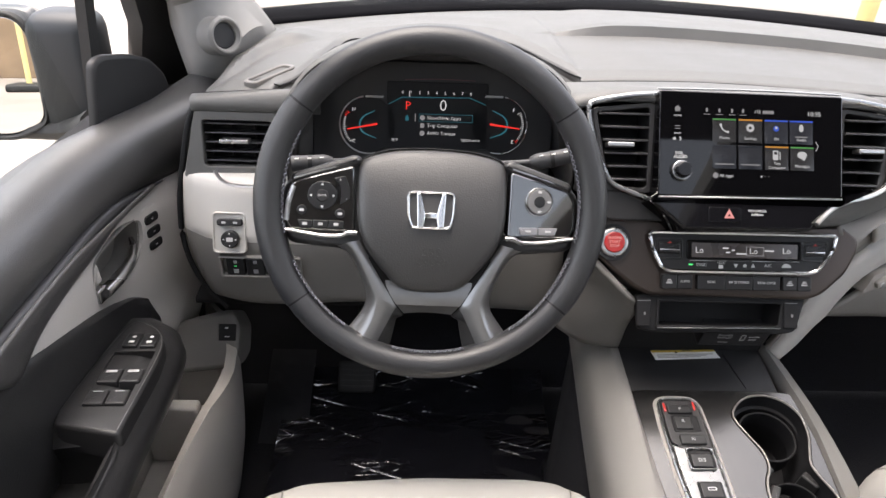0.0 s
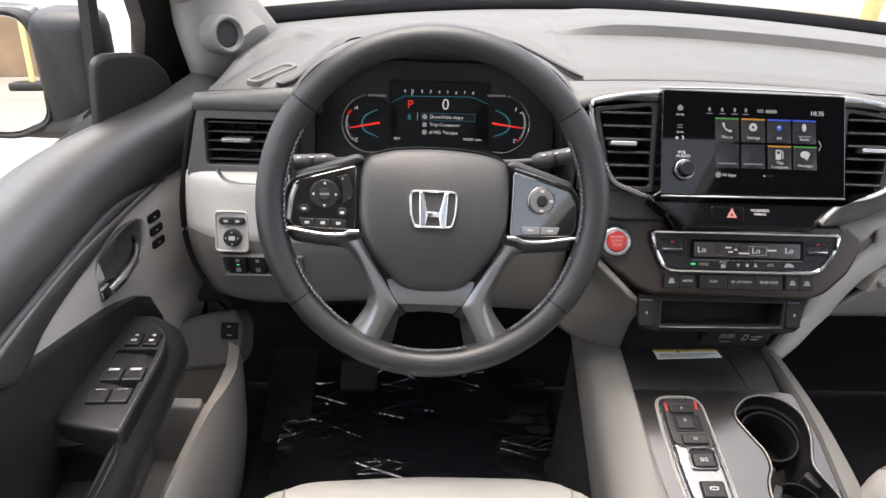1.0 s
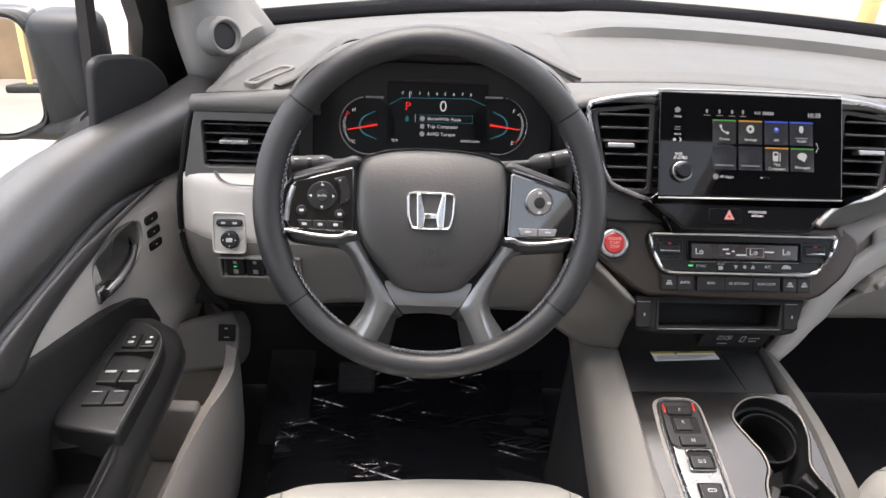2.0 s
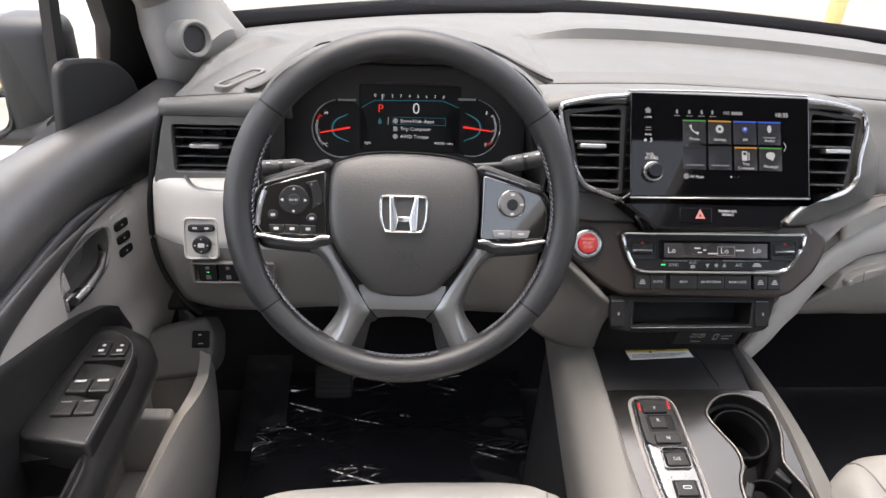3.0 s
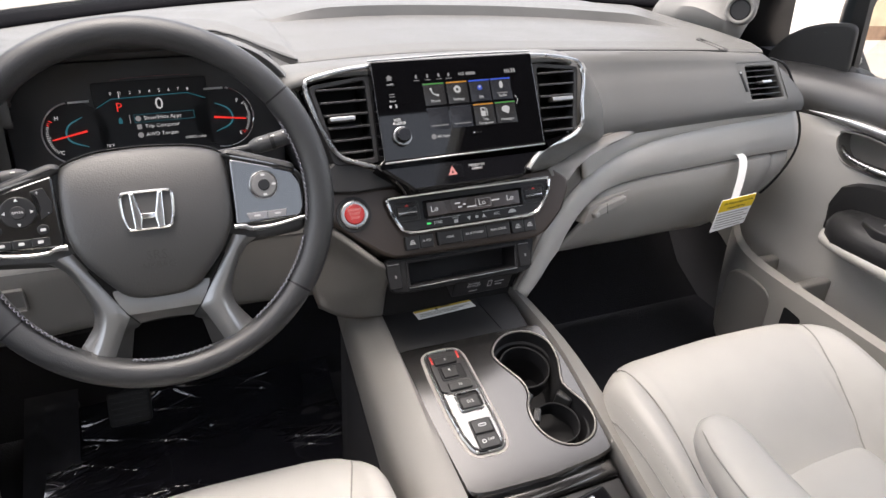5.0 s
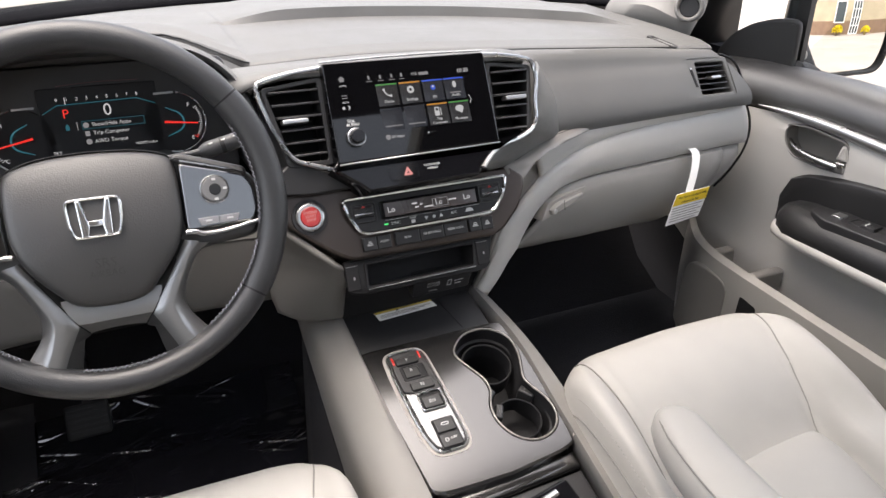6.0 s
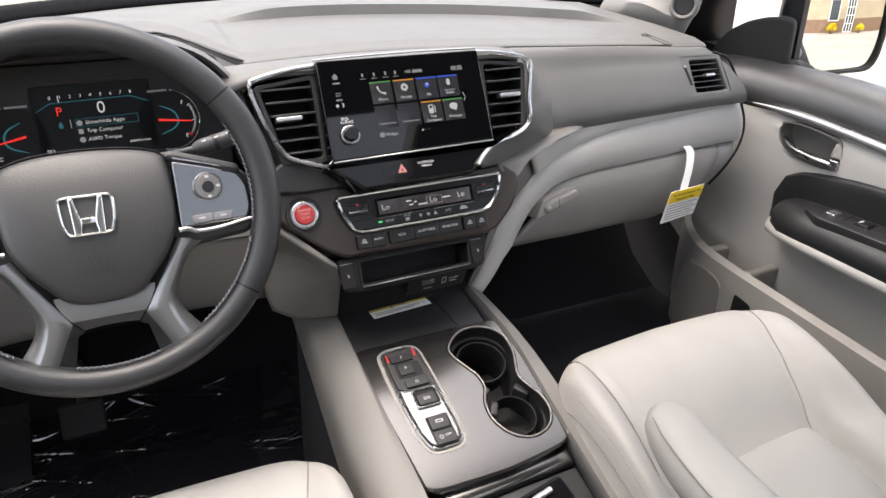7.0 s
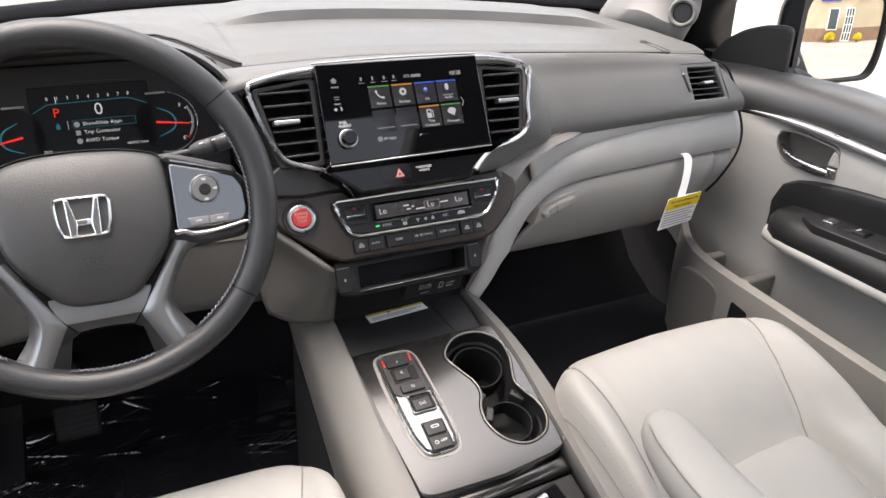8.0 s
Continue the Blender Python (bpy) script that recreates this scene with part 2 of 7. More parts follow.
def hollow_bm(outer, inner, m, z0, z1, floor=None, bevel=0.001):
    """A frame between two outlines with the same number of points; floor: a bottom closing the hole at that depth."""
    outer, inner = ccw(outer), ccw(inner)
    bm = bmesh.new()
    rings = [(outer, z0), (outer, z1 - bevel), (inset(outer, bevel), z1), (inset(inner, -bevel), z1), (inner, z1 - bevel), (inner, z0 if floor is None else floor)]
    loops = [[bm.verts.new(m @ Vector((p.x, p.y, z))) for p in r] for r, z in rings]
    n = len(outer)
    pairs = list(zip(loops, loops[1:]))
    if floor is None:
        pairs.append((loops[-1], loops[0]))
    for a, b in pairs:
        for i in range(n):
            bm.faces.new((a[i], a[(i + 1) % n], b[(i + 1) % n], b[i]))
    if floor is not None:
        bm.faces.new(loops[-1])
    return bm


def tube_bm(path, r, sides=8, closed=False, flat=1.0, up=(0, 0, 1)):
    pts = [Vector(p) for p in path]
    rows, n = [], len(pts)
    for i, p in enumerate(pts):
        a = pts[i - 1] if (i or closed) else pts[0]
        b = pts[(i + 1) % n] if (i < n - 1 or closed) else pts[-1]
        d = (b - a).normalized()
        s = d.cross(Vector(up))
        s = s.normalized() if s.length > 1e-4 else Vector((1, 0, 0))
        u = s.cross(d)
        rr = r(i / max(n - 1, 1)) if callable(r) else r
        rows.append([p + s * (rr * math.cos(k * 2 * math.pi / sides)) + u * (rr * flat * math.sin(k * 2 * math.pi / sides)) for k in range(sides)])
    return grid(rows, close_u=closed, close_v=True, caps=not closed)


def tube(name, path, r, mat, parent, sides=8, closed=False, flat=1.0, label="", up=(0, 0, 1)):
    return part(name, tube_bm(path, r, sides, closed, flat, up), mat, parent, label)


def letters(text, size, m, mat, parent, name="lettering", depth=0.0002, align="CENTER"):
    """Writing in the built-in font, laid on the plane m."""
    cu = bpy.data.curves.new("text", "FONT")
    cu.body, cu.size, cu.align_x, cu.align_y, cu.extrude, cu.resolution_u = text, size, align, "CENTER", depth, 2
    tmp = new("text", cu)
    me = bpy.data.meshes.new_from_object(tmp.evaluated_get(bpy.context.evaluated_depsgraph_get()))
    bpy.data.objects.remove(tmp)
    bpy.data.curves.remove(cu)
    me.transform(m)
    me.materials.clear()
    me.materials.append(mat)
    ob = new(name, me)
    ob.parent = parent
    return ob


def at(m, x, y, z=0.0, turn=0.0):
    return m @ pose(x, y, z, 0, 0, turn)


def disc(r, n=28, cx=0.0, cy=0.0, ry=None):
    return [(cx + r * math.cos(2 * math.pi * i / n), cy + (ry or r) * math.sin(2 * math.pi * i / n)) for i in range(n)]


def block_bm(x0, y0, z0, x1, y1, z1, bevel=0.0):
    bm = bmesh.new()
    bmesh.ops.create_cube(bm, size=1)
    for v in bm.verts:
        v.co = Vector(((x0 + x1) / 2 + v.co.x * (x1 - x0), (y0 + y1) / 2 + v.co.y * (y1 - y0), (z0 + z1) / 2 + v.co.z * (z1 - z0)))
    if bevel:
        bmesh.ops.bevel(bm, geom=bm.edges[:], offset=bevel, segments=3, profile=0.5, affect="EDGES")
    return bm


# ---------------------------------------------------------------- outdoors
def paving_material():
    m = material("pale_concrete_paving", (0.27, 0.245, 0.215), 0.85, grain=0.8, grain_size=60, wear=0.16, wear_size=0.7)
    return m


ground_rows = [[(x, y, 0.0) for y in (-300, -60, -20, 0, 20, 60, 300)] for x in (-300, -60, -20, 0, 20, 60, 300)]
ground = tagged(part("ground", grid(ground_rows), paving_material()), "pale sunlit concrete forecourt round the car", "ground", kind="structure")

M_STUCCO = material("cream_stucco", (0.48, 0.4, 0.27), 0.9, grain=0.6, grain_size=40, wear=0.1, wear_size=1.5)
M_TANBASE = material("tan_block_base", (0.24, 0.155, 0.1), 0.9, grain=0.6, grain_size=30, wear=0.15, wear_size=2)
M_SHOPGLASS = material("dark_shop_glass", (0.06, 0.075, 0.08), 0.08)
M_WALLTAN = material("tan_block_wall", (0.33, 0.235, 0.15), 0.9, grain=0.8, grain_size=25, wear=0.2, wear_size=1.2)
# Yellow paled so the glare that bleaches the bollard is in its colour.
M_POLEYELLOW = material("yellow_post_paint", (0.78, 0.64, 0.28), 0.5)
M_BUSH = material("yellow_flowers", (0.7, 0.56, 0.02), 0.8, wear=0.35, wear_size=30)
M_BLUESIGN = material("blue_sign", (0.03, 0.06, 0.35), 0.5)
M_REDSIGN = material("orange_sign", (0.6, 0.15, 0.03), 0.5)

# showroom behind the passenger side, seen in the far mirror
bx, by = 5.0, -15.0
showroom = thing("showroom_building", "cream stucco showroom with tan base, glazed door and window", "building")
part("wall", block_bm(bx - 4.5, by - 6, 1.1, bx + 9, by, 4.6), M_STUCCO, showroom)
part("base_course", block_bm(bx - 4.54, by - 6.04, 0, bx + 9.04, by + 0.05, 1.1), M_TANBASE, showroom, "tan block base course")
part("fascia_sign", block_bm(bx - 1.6, by + 0.06, 3.25, bx + 0.3, by + 0.16, 3.9, 0.02), M_BLUESIGN, showroom, "blue sign band")
for i in range(4):
    part("sign_block", block_bm(bx + 0.5 + i * 0.75, by + 0.06, 3.35, bx + 1.0 + i * 0.75, by + 0.14, 3.8, 0.02), M_REDSIGN if i % 2 == 0 else M_WHITE, showroom)
for wx, w0, w1, z0, z1, kind in ((bx - 0.7, 0, 1.0, 0.95, 2.7, "shop_window"), (bx + 0.95, 0, 0.9, 0.02, 2.7, "glazed_door")):
    win = part(kind, block_bm(wx + 0.06, by + 0.02, z0, wx + w1 - 0.06, by + 0.1, z1), M_SHOPGLASS, showroom, "dark glass in a white frame")
    for k in range(4 if kind == "glazed_door" else 2):
        xx = wx + (w1 - 0.08) * k / (3 if kind == "glazed_door" else 1)
        part("mullion", block_bm(xx, by + 0.06, z0, xx + 0.08, by + 0.16, z1), M_WHITE, win)
    for k in range(5 if kind == "glazed_door" else 2):
        zz = z0 + (z1 - z0 - 0.08) * k / (4 if kind == "glazed_door" else 1)
        part("glazing_bar", block_bm(wx, by + 0.07, zz, wx + w1, by + 0.15, zz + 0.08), M_WHITE, win)


def leafy(name, x, y, z, r, mat, n, label, category):
    rnd = random.Random(int(x * 100 + y))
    bm = bmesh.new()
    for _ in range(n):
        a, b, q = rnd.uniform(0, 6.28), rnd.uniform(-0.4, 1.5), r * rnd.uniform(0.6, 1.05)
        c = Vector((x + q * math.cos(a) * math.cos(b), y + q * math.sin(a) * math.cos(b), z + q * math.sin(b) * 0.8))
        u = Vector((rnd.uniform(-1, 1), rnd.uniform(-1, 1), rnd.uniform(-1, 1))).normalized() * r * 0.16
        v = u.cross(Vector((rnd.uniform(-1, 1), rnd.uniform(-1, 1), rnd.uniform(-1, 1)))).normalized() * r * 0.12
        bm.faces.new([bm.verts.new(c + s) for s in (-u, v, u, -v)])
    bm2 = tube_bm([(x, y, 0), (x, y, z)], r * 0.25, 8)
    t = thing(name, label, category)
    part("flowers", bm, mat, t, smooth=False)
    part("stem", bm2, M_TANBASE, t)
    return t


leafy("flower_bush", bx - 0.3, by + 0.8, 0.4, 0.48, M_BUSH, 500, "round bush thick with bright yellow flowers", "bush")
leafy("flower_bush", bx + 2.3, by + 1.2, 0.34, 0.42, M_BUSH, 500, "round bush thick with bright yellow flowers", "bush")
parked = thing("parked_car", "silver car parked before the showroom", "car")
M_CARSILVER = material("silver_car_paint", (0.45, 0.46, 0.47), 0.3, metal=0.5, coat=0.5)
body_rows = []
for px_, w in ((0.0, 0.78), (0.25, 0.9), (2.2, 0.92), (4.0, 0.9), (4.3, 0.78)):
    zt = {0.0: 0.75, 0.25: 0.9, 2.2: 0.98, 4.0: 0.95, 4.3: 0.8}[px_]
    body_rows.append([(bx + 4.8 + px_, by + 3.0 + s * w, z) for s, z in ((-1, 0.3), (-1.02, 0.6), (-0.92, zt), (0, zt + 0.04), (0.92, zt), (1.02, 0.6), (1, 0.3))])
part("body", grid(body_rows, close_v=True, caps=True), M_CARSILVER, parked)
part("cabin", grid([[(bx + 4.8 + p, by + 3.0 + s * w, z) for s, w, z in ((-1, 0.85, 0.95), (-1, q, h), (1, q, h), (1, 0.85, 0.95))] for p, q, h in ((0.9, 0.8, 0.96), (1.6, 0.62, 1.42), (2.9, 0.62, 1.42), (3.8, 0.8, 0.96))], close_v=True, caps=True), M_SHOPGLASS, parked, "dark glazed cabin")
for wx in (0.8, 3.45):
    for wy in (-0.82, 0.82):
        wheel = part("wheel", plate_bm(disc(0.33, 24), Matrix.Translation((bx + 4.8 + wx, by + 3.0 + wy, 0.33)) @ Matrix.Rotation(radians(90), 4, "X"), -0.1, 0.1, 0.03), M_RUBBER, parked)

# wall and post behind the driver's side, seen in the near mirror
yard_wall = tagged(part("yard_wall", block_bm(-9.0, -14.3, 0, -4.6, -14.0, 5.5, 0.02), M_WALLTAN), "tall tan block wall with a dark foot", "wall", kind="structure")
post = thing("guide_post", "tall yellow steel post on a dark rubber base", "post")
tube("pole", [(-4.45, -11.0, 0.1), (-4.62, -11.0, 4.4)], 0.045, M_POLEYELLOW, post, 12)
part("foot", block_bm(-4.75, -11.3, 0, -4.1, -10.7, 0.13, 0.04), M_RUBBER, post, "dark rubber base")
front_post = thing("safety_bollard", "short yellow steel bollard in front of the car", "bollard")
tube("pole", [(3.18, 5.0, 0), (3.18, 5.0, 1.1)], 0.06, M_POLEYELLOW, front_post, 12)

# ---------------------------------------------------------------- cabin shell
FLOOR = 0.42


def shell(name, bm, mat, label, category, smooth=False):
    return tagged(part(name, bm, mat, None, smooth=smooth), label, category, kind="structure")


shell("floor", block_bm(-0.47, -1.9, FLOOR - 0.05, 1.27, 1.16, FLOOR), M_CARPET, "black carpeted cabin floor", "floor")
shell("toe_board", grid([[(-0.47, y, z), (0.4, y, z), (1.27, y, z)] for y, z in ((1.14, FLOOR + 0.002), (1.24, FLOOR + 0.05), (1.40, 0.66), (1.46, 0.86), (1.46, 1.02))]), M_CARPET, "black carpeted toe board below the dashboard", "floor", True)
shell("ceiling", hollow_bm(box2(-0.42, -1.9, 1.22, 0.40), box2(0.02, -1.02, 0.735, 0.235), Matrix.Translation((0, 0, 1.70)), 0.0, 0.06, bevel=0.01), M_LINING, "pale cloth roof lining", "ceiling")
sunroof = shell("sunroof", plate_bm(box2(0.0, -1.04, 0.755, 0.255), Matrix.Translation((0, 0, 1.764)), 0.0, 0.005, 0.001), M_ROOFGLASS, "tinted roof glass over the front seats", "sunroof")
# Three unseen dark panels, added to keep the screen's reflection black.
shell("roof_reflection_panel", block_bm(0.745, -0.30, 1.69, 1.21, 0.245, 1.698, 0.004), M_ROOF_DARK, "unseen dark roof panel added to blacken the screen reflection", "trim")
shell("head_reflection_panel", block_bm(-0.41, 0.24, 1.685, 1.21, 0.40, 1.698, 0.006), M_ROOF_DARK, "unseen dark band added along the windscreen head", "trim")
shell("head_reflection_panel", block_bm(0.42, 0.30, 1.655, 1.21, 0.66, 1.675, 0.008), M_ROOF_DARK, "unseen dark panel added at the windscreen head for the screen reflection", "trim")
shell("wall_rear", block_bm(-0.47, -1.96, FLOOR - 0.05, 1.27, -1.9, 1.15), M_LINING, "pale tailgate inner panel", "wall")
for name, x0, x1 in (("wall_driver_side", -0.52, -0.47), ("wall_passenger_side", 1.33, 1.38)):
    shell(name, block_bm(x0, -1.96, 0.3, x1, 1.40, 1.06), M_CARPET, "dark inner side of the car body", "wall")
for s in (-1, 1):
    for y0, y1 in ((-0.32, -0.2), (-1.25, -1.13), (-1.96, -1.75)):
        rows = [[(CX + s * c, y, z) for y in (y0, y1)] for c, z in ((0.88, 1.05), (0.84, 1.4), (0.79, 1.72))]
        ob = part("body_pillar", grid(rows), M_LINING)
        ob.modifiers.new("thickness", "SOLIDIFY").thickness = 0.05
        tagged(ob, "pale body pillar between the side windows", "pillar", kind="structure")
for s in (-1, 1):
    for y0, y1 in ((-1.13, -0.32), (-1.75, -1.25)):
        rows = [[(CX + s * c, y, z) for y in (y0, y1)] for c, z in ((0.88, 1.05), (0.84, 1.4), (0.79, 1.72))]
        shell("rear_side_window", grid(rows), M_PRIVACY, "dark tinted rear side window", "window")
shell("tailgate_window", grid([[(x, -1.93, 1.14) for x in (-0.47, 1.27)], [(x, -1.88, 1.71) for x in (-0.42, 1.22)]]), M_PRIVACY, "dark tinted tailgate window", "window")
bonnet = thing("bonnet", "dark slate painted bonnet beyond the windscreen", "bonnet")
sheet("bonnet_skin", [[(CX + c, y, z - 0.1 * c * c) for c in (-0.85, -0.5, 0, 0.5, 0.85)] for y, z in ((1.62, 1.0), (1.9, 0.99), (2.35, 0.93), (2.6, 0.83))], M_PAINT, bonnet, 0.02, cuts=10, across=12)

# ---------------------------------------------------------------- dashboard
dash = thing("dashboard", "charcoal and pale grey car dashboard across the cabin", "dashboard")


def far_y(c):
    return 1.61 - 0.52 * c * c


def lip(x):
    """The front seam of the top pad: y and z."""
    c = abs(x - CX)
    if x < -0.12:
        return 0.917, 1.1588 + 0.0786 * x
    if x > CX:
        return 0.948 - 0.03 * c * c, 1.1625 - 0.058 * c * c / (c + 0.12)
    return 0.948 - 0.08 * c * c, 1.163 - 0.11 * c * c


# the seam of the top pad runs back round the instrument hood
HOOD_SEAM = ((-0.215, 0.928), (-0.1935, 0.962), (-0.172, 1.043), (-0.147, 1.142), (-0.109, 1.185), (0.0, 1.205), (0.07, 1.195), (0.109, 1.178), (0.1332, 1.150), (0.1555, 1.1045), (0.1752, 1.052), (0.1999, 0.985), (0.215, 0.952))


def front_y(x):
    if HOOD_SEAM[0][0] < x < HOOD_SEAM[-1][0]:
        return float(np.interp(x, [p[0] for p in HOOD_SEAM], [p[1] for p in HOOD_SEAM]))
    return lip(x)[0]


def ease(t):
    t = min(1.0, max(0.0, t))
    return t * t * (3 - 2 * t)


def step_y(c):
    return 1.19 - 0.64 * max(0.0, c - 0.2) ** 2


def pad_z(x, y):
    """Height of the top pad: a gentle crown, a low step up towards the windscreen, and a scooped step beside the driver's outlet."""
    c = x - CX
    ys, zs, yf = front_y(x), lip(x)[1], far_y(c)
    if HOOD_SEAM[0][0] < x < HOOD_SEAM[-1][0]:
        zs = 1.1588 + 0.0786 * x if x < 0 else 1.1588 + 0.004 * x / 0.215
    top = zs + 0.004
    z = float(np.interp(y, (ys, ys + 0.006, ys + 0.035, max(ys + 0.05, 1.08), max(ys + 0.06, 1.22), yf - 0.012, yf + 0.012, yf + 0.03), (zs - 0.003, zs + 0.001, top + 0.002, top + 0.004, top + 0.002, 1.134, 1.120, 1.05)))
    z += 0.017 * ease((x - 0.17) / 0.16) * ease((1.02 - x) / 0.12) * min(1, max(0, (y - step_y(c)) / 0.007)) * ease((yf - 0.02 - y) / 0.16)
    line = float(np.interp(x, (-0.33, -0.292, -0.269, -0.236, -0.191, -0.16), (0.86, 0.976, 1.058, 1.116, 1.154, 1.16)))
    lean = float(np.interp(x, (-0.33, -0.29, -0.26, -0.22, -0.18), (3.2, 3.3, 2.4, 1.2, 0.5)))
    off = (y - line) / math.sqrt(1 + lean * lean)
    z += 0.017 * ease(off / 0.022) * ease((-0.175 - x) / 0.06) * ease((x + 0.325) / 0.045) * ease((line + 0.22 - y) / 0.2)
    return z


rows = []
for k in range(241):
    c = -0.715 + 1.385 * k / 240
    x = CX + c
    ys, yf = front_y(x), far_y(c)
    line = [(x, ys + 0.002, pad_z(x, ys) - 0.012)]
    for i in range(141):
        mid = max(step_y(c), ys + 0.03)      # rows gather at the riser of the step
        y = ys + (mid - ys) * i / 70 if i <= 70 else mid + 0.00175 * (i - 70) if i <= 74 else mid + 0.007 + (yf + 0.023 - mid) * (i - 74) / 66
        line.append((x, y, pad_z(x, y)))
    rows.append(line)
for row in rows:
    for i, (x, y, z) in enumerate(row):
        fall = max(0.0, -0.285 + 0.3 * (min(y, 1.25) - 0.917) - x)      # the driver's end rolls down towards the door
        row[i] = (x, y, z - 0.34 * fall * min(1, fall / 0.02) * max(0.0, min(1.0, (1.2 - y) / 0.22)))
top_pad = part("top_pad", grid(rows), M_DASH, dash, "charcoal grained top pad")
top_pad.modifiers.new("thickness", "SOLIDIFY").thickness = 0.008
sheet("windscreen_seal", [[(CX + c, far_y(c) + d, z) for c in [-0.78 + i * 0.06 for i in range(27)]] for d, z in ((-0.022, 1.134), (-0.012, 1.141), (0.03, 1.145), (0.10, 1.142), (0.19, 1.126))], M_FRIT, dash, 0.008, label="black seal strip along the windscreen")

for x0, x1 in ((-0.325, -0.215), (0.215, 0.98)):
    tube("pad_seam", [(x0 + (x1 - x0) * i / 40, lip(x0 + (x1 - x0) * i / 40)[0] - 0.0012, lip(x0 + (x1 - x0) * i / 40)[1] - 0.0016) for i in range(41)], 0.0016, M_PIT, dash, 6)
seam_line = curve([(x, y, 0) for x, y in HOOD_SEAM], 80)
tube("pad_seam", [(p.x, p.y - 0.001, pad_z(p.x, max(p.y, front_y(p.x))) + 0.0012) for p in seam_line], 0.0014, M_PIT, dash, 6)
# cowl over the middle stack and the passenger face
rows = []
for x in [0.17 + i * 0.03 for i in range(15)]:
    ys, zs = lip(x)
    e = min(1, max(0, (x - 0.17) / 0.05)) * min(1, max(0, (0.62 - x) / 0.05))
    rows.append([(x, ys + 0.004, zs - 0.014), (x, ys - 0.004, zs - 0.006), (x, ys - 0.02, zs + 0.001), (x, 0.89, 1.168 - 0.006 * (1 - e)), (x, 0.855, 1.175 - 0.010 * (1 - e)), (x, 0.832, 1.177 - 0.014 * (1 - e)), (x, 0.822, 1.170 - 0.016 * (1 - e))])
sheet("stack_cowl", rows, M_DASH, dash, 0.006, cuts=20, across=14, label="charcoal cowl above the screen")

rows = []
for x in [0.64, 0.665, 0.69, 0.72, 0.75, 0.82, 0.9, 0.98, 1.04, 1.08, 1.10]:
    ys, zs = lip(x)
    near = -0.075 * math.exp(-((x - 0.585) / 0.05))
    zb = 1.018 + 0.012 * min(1, (x - 0.58) / 0.4)
    end = max(0, x - 0.9) / 0.2
    rows.append([(x - 0.044 * end, ys - 0.0005, zs - 0.005), (x - 0.043 * end, ys - 0.010 + near * 0.2, zs - 0.004), (x - 0.033 * end, ys - 0.0175 + near * 0.5, zs - 0.010), (x - 0.017 * end, (ys + 0.8865) / 2 + 0.003 * (1 - end) + near * 0.8, (zs + 1.085) / 2), (x, 0.904 + near, 1.095), (x + 0.037 * end, 0.884 + near, 1.055), (x + 0.043 * end, 0.880 + near, zb), (x + 0.043 * end, 0.90 + near, zb - 0.008)])
passenger_face = sheet("passenger_face", rows, M_DASH, dash, 0.006, cuts=30, across=18, label="charcoal grained passenger face")

# pale band that sweeps from the door down to the console, and its mirror by the driver's knee
band_top = [(1.147, 0.905, 1.027), (1.085, 0.899, 1.03), (0.996, 0.897, 1.032), (0.928, 0.896, 1.033), (0.864, 0.895, 1.032), (0.8, 0.892, 1.029), (0.736, 0.884, 1.025), (0.683, 0.87, 1.02), (0.64, 0.852, 1.013)]
leg_top = [(1.147, 0.903, 1.024), (1.085, 0.895, 1.017), (0.998, 0.893, 1.011), (0.931, 0.892, 1.008), (0.866, 0.89, 1.003), (0.802, 0.886, 0.994), (0.752, 0.88, 0.984), (0.719, 0.873, 0.975), (0.687, 0.862, 0.967), (0.636, 0.842, 0.941), (0.597, 0.826, 0.913), (0.575, 0.815, 0.896), (0.558, 0.806, 0.869), (0.535, 0.795, 0.823), (0.516, 0.79, 0.797)]
leg_low = [(1.177, 0.9, 0.938), (1.107, 0.894, 0.941), (1.015, 0.891, 0.939), (0.945, 0.889, 0.936), (0.877, 0.887, 0.934), (0.811, 0.884, 0.932), (0.76, 0.88, 0.928), (0.726, 0.874, 0.924), (0.699, 0.866, 0.918), (0.657, 0.85, 0.897), (0.627, 0.838, 0.864), (0.612, 0.83, 0.843), (0.589, 0.818, 0.829), (0.566, 0.806, 0.81), (0.541, 0.797, 0.789)]


def between(a_line, b_line, fs, bulge, tuck=0.012):
    """Rows of a panel between two edges, bowed towards the seats, its edges tucked in."""
    made = []
    for f in fs:
        out = -bulge * (1 - (2 * f - 1) ** 2) + (tuck if f in (0, 1) else 0)
        made.append([Vector(a).lerp(Vector(b), f) + Vector((0, out, 0)) for a, b in zip(a_line, b_line)])
    return made


band_low = leg_top[:8] + [(0.66, 0.852, 0.956)]
# Band and leg take the lit tone of the pale trim.
sheet("sweeping_band", between(band_top, band_low, (0, 0.1, 0.5, 0.9, 1), 0.006), M_BEIGE_LIT, dash, 0.006, across=48, cuts=11, label="pale grey sweeping trim band")
sheet("knee_leg", between(leg_top, leg_low, (0, 0.06, 0.3, 0.6, 0.94, 1), 0.009), M_BEIGE_LIT, dash, 0.008, across=60, cuts=16, label="pale grey panel sweeping down to the console")
for line in (band_top, leg_top):
    tube("panel_seam", curve([(x, y + 0.001, z) for x, y, z in line], 60), 0.0022, M_PIT, dash, 6)
tube("panel_seam", curve([(x, y + 0.001, z) for x, y, z in leg_low[1:9]], 60), 0.0018, M_PIT, dash, 6)
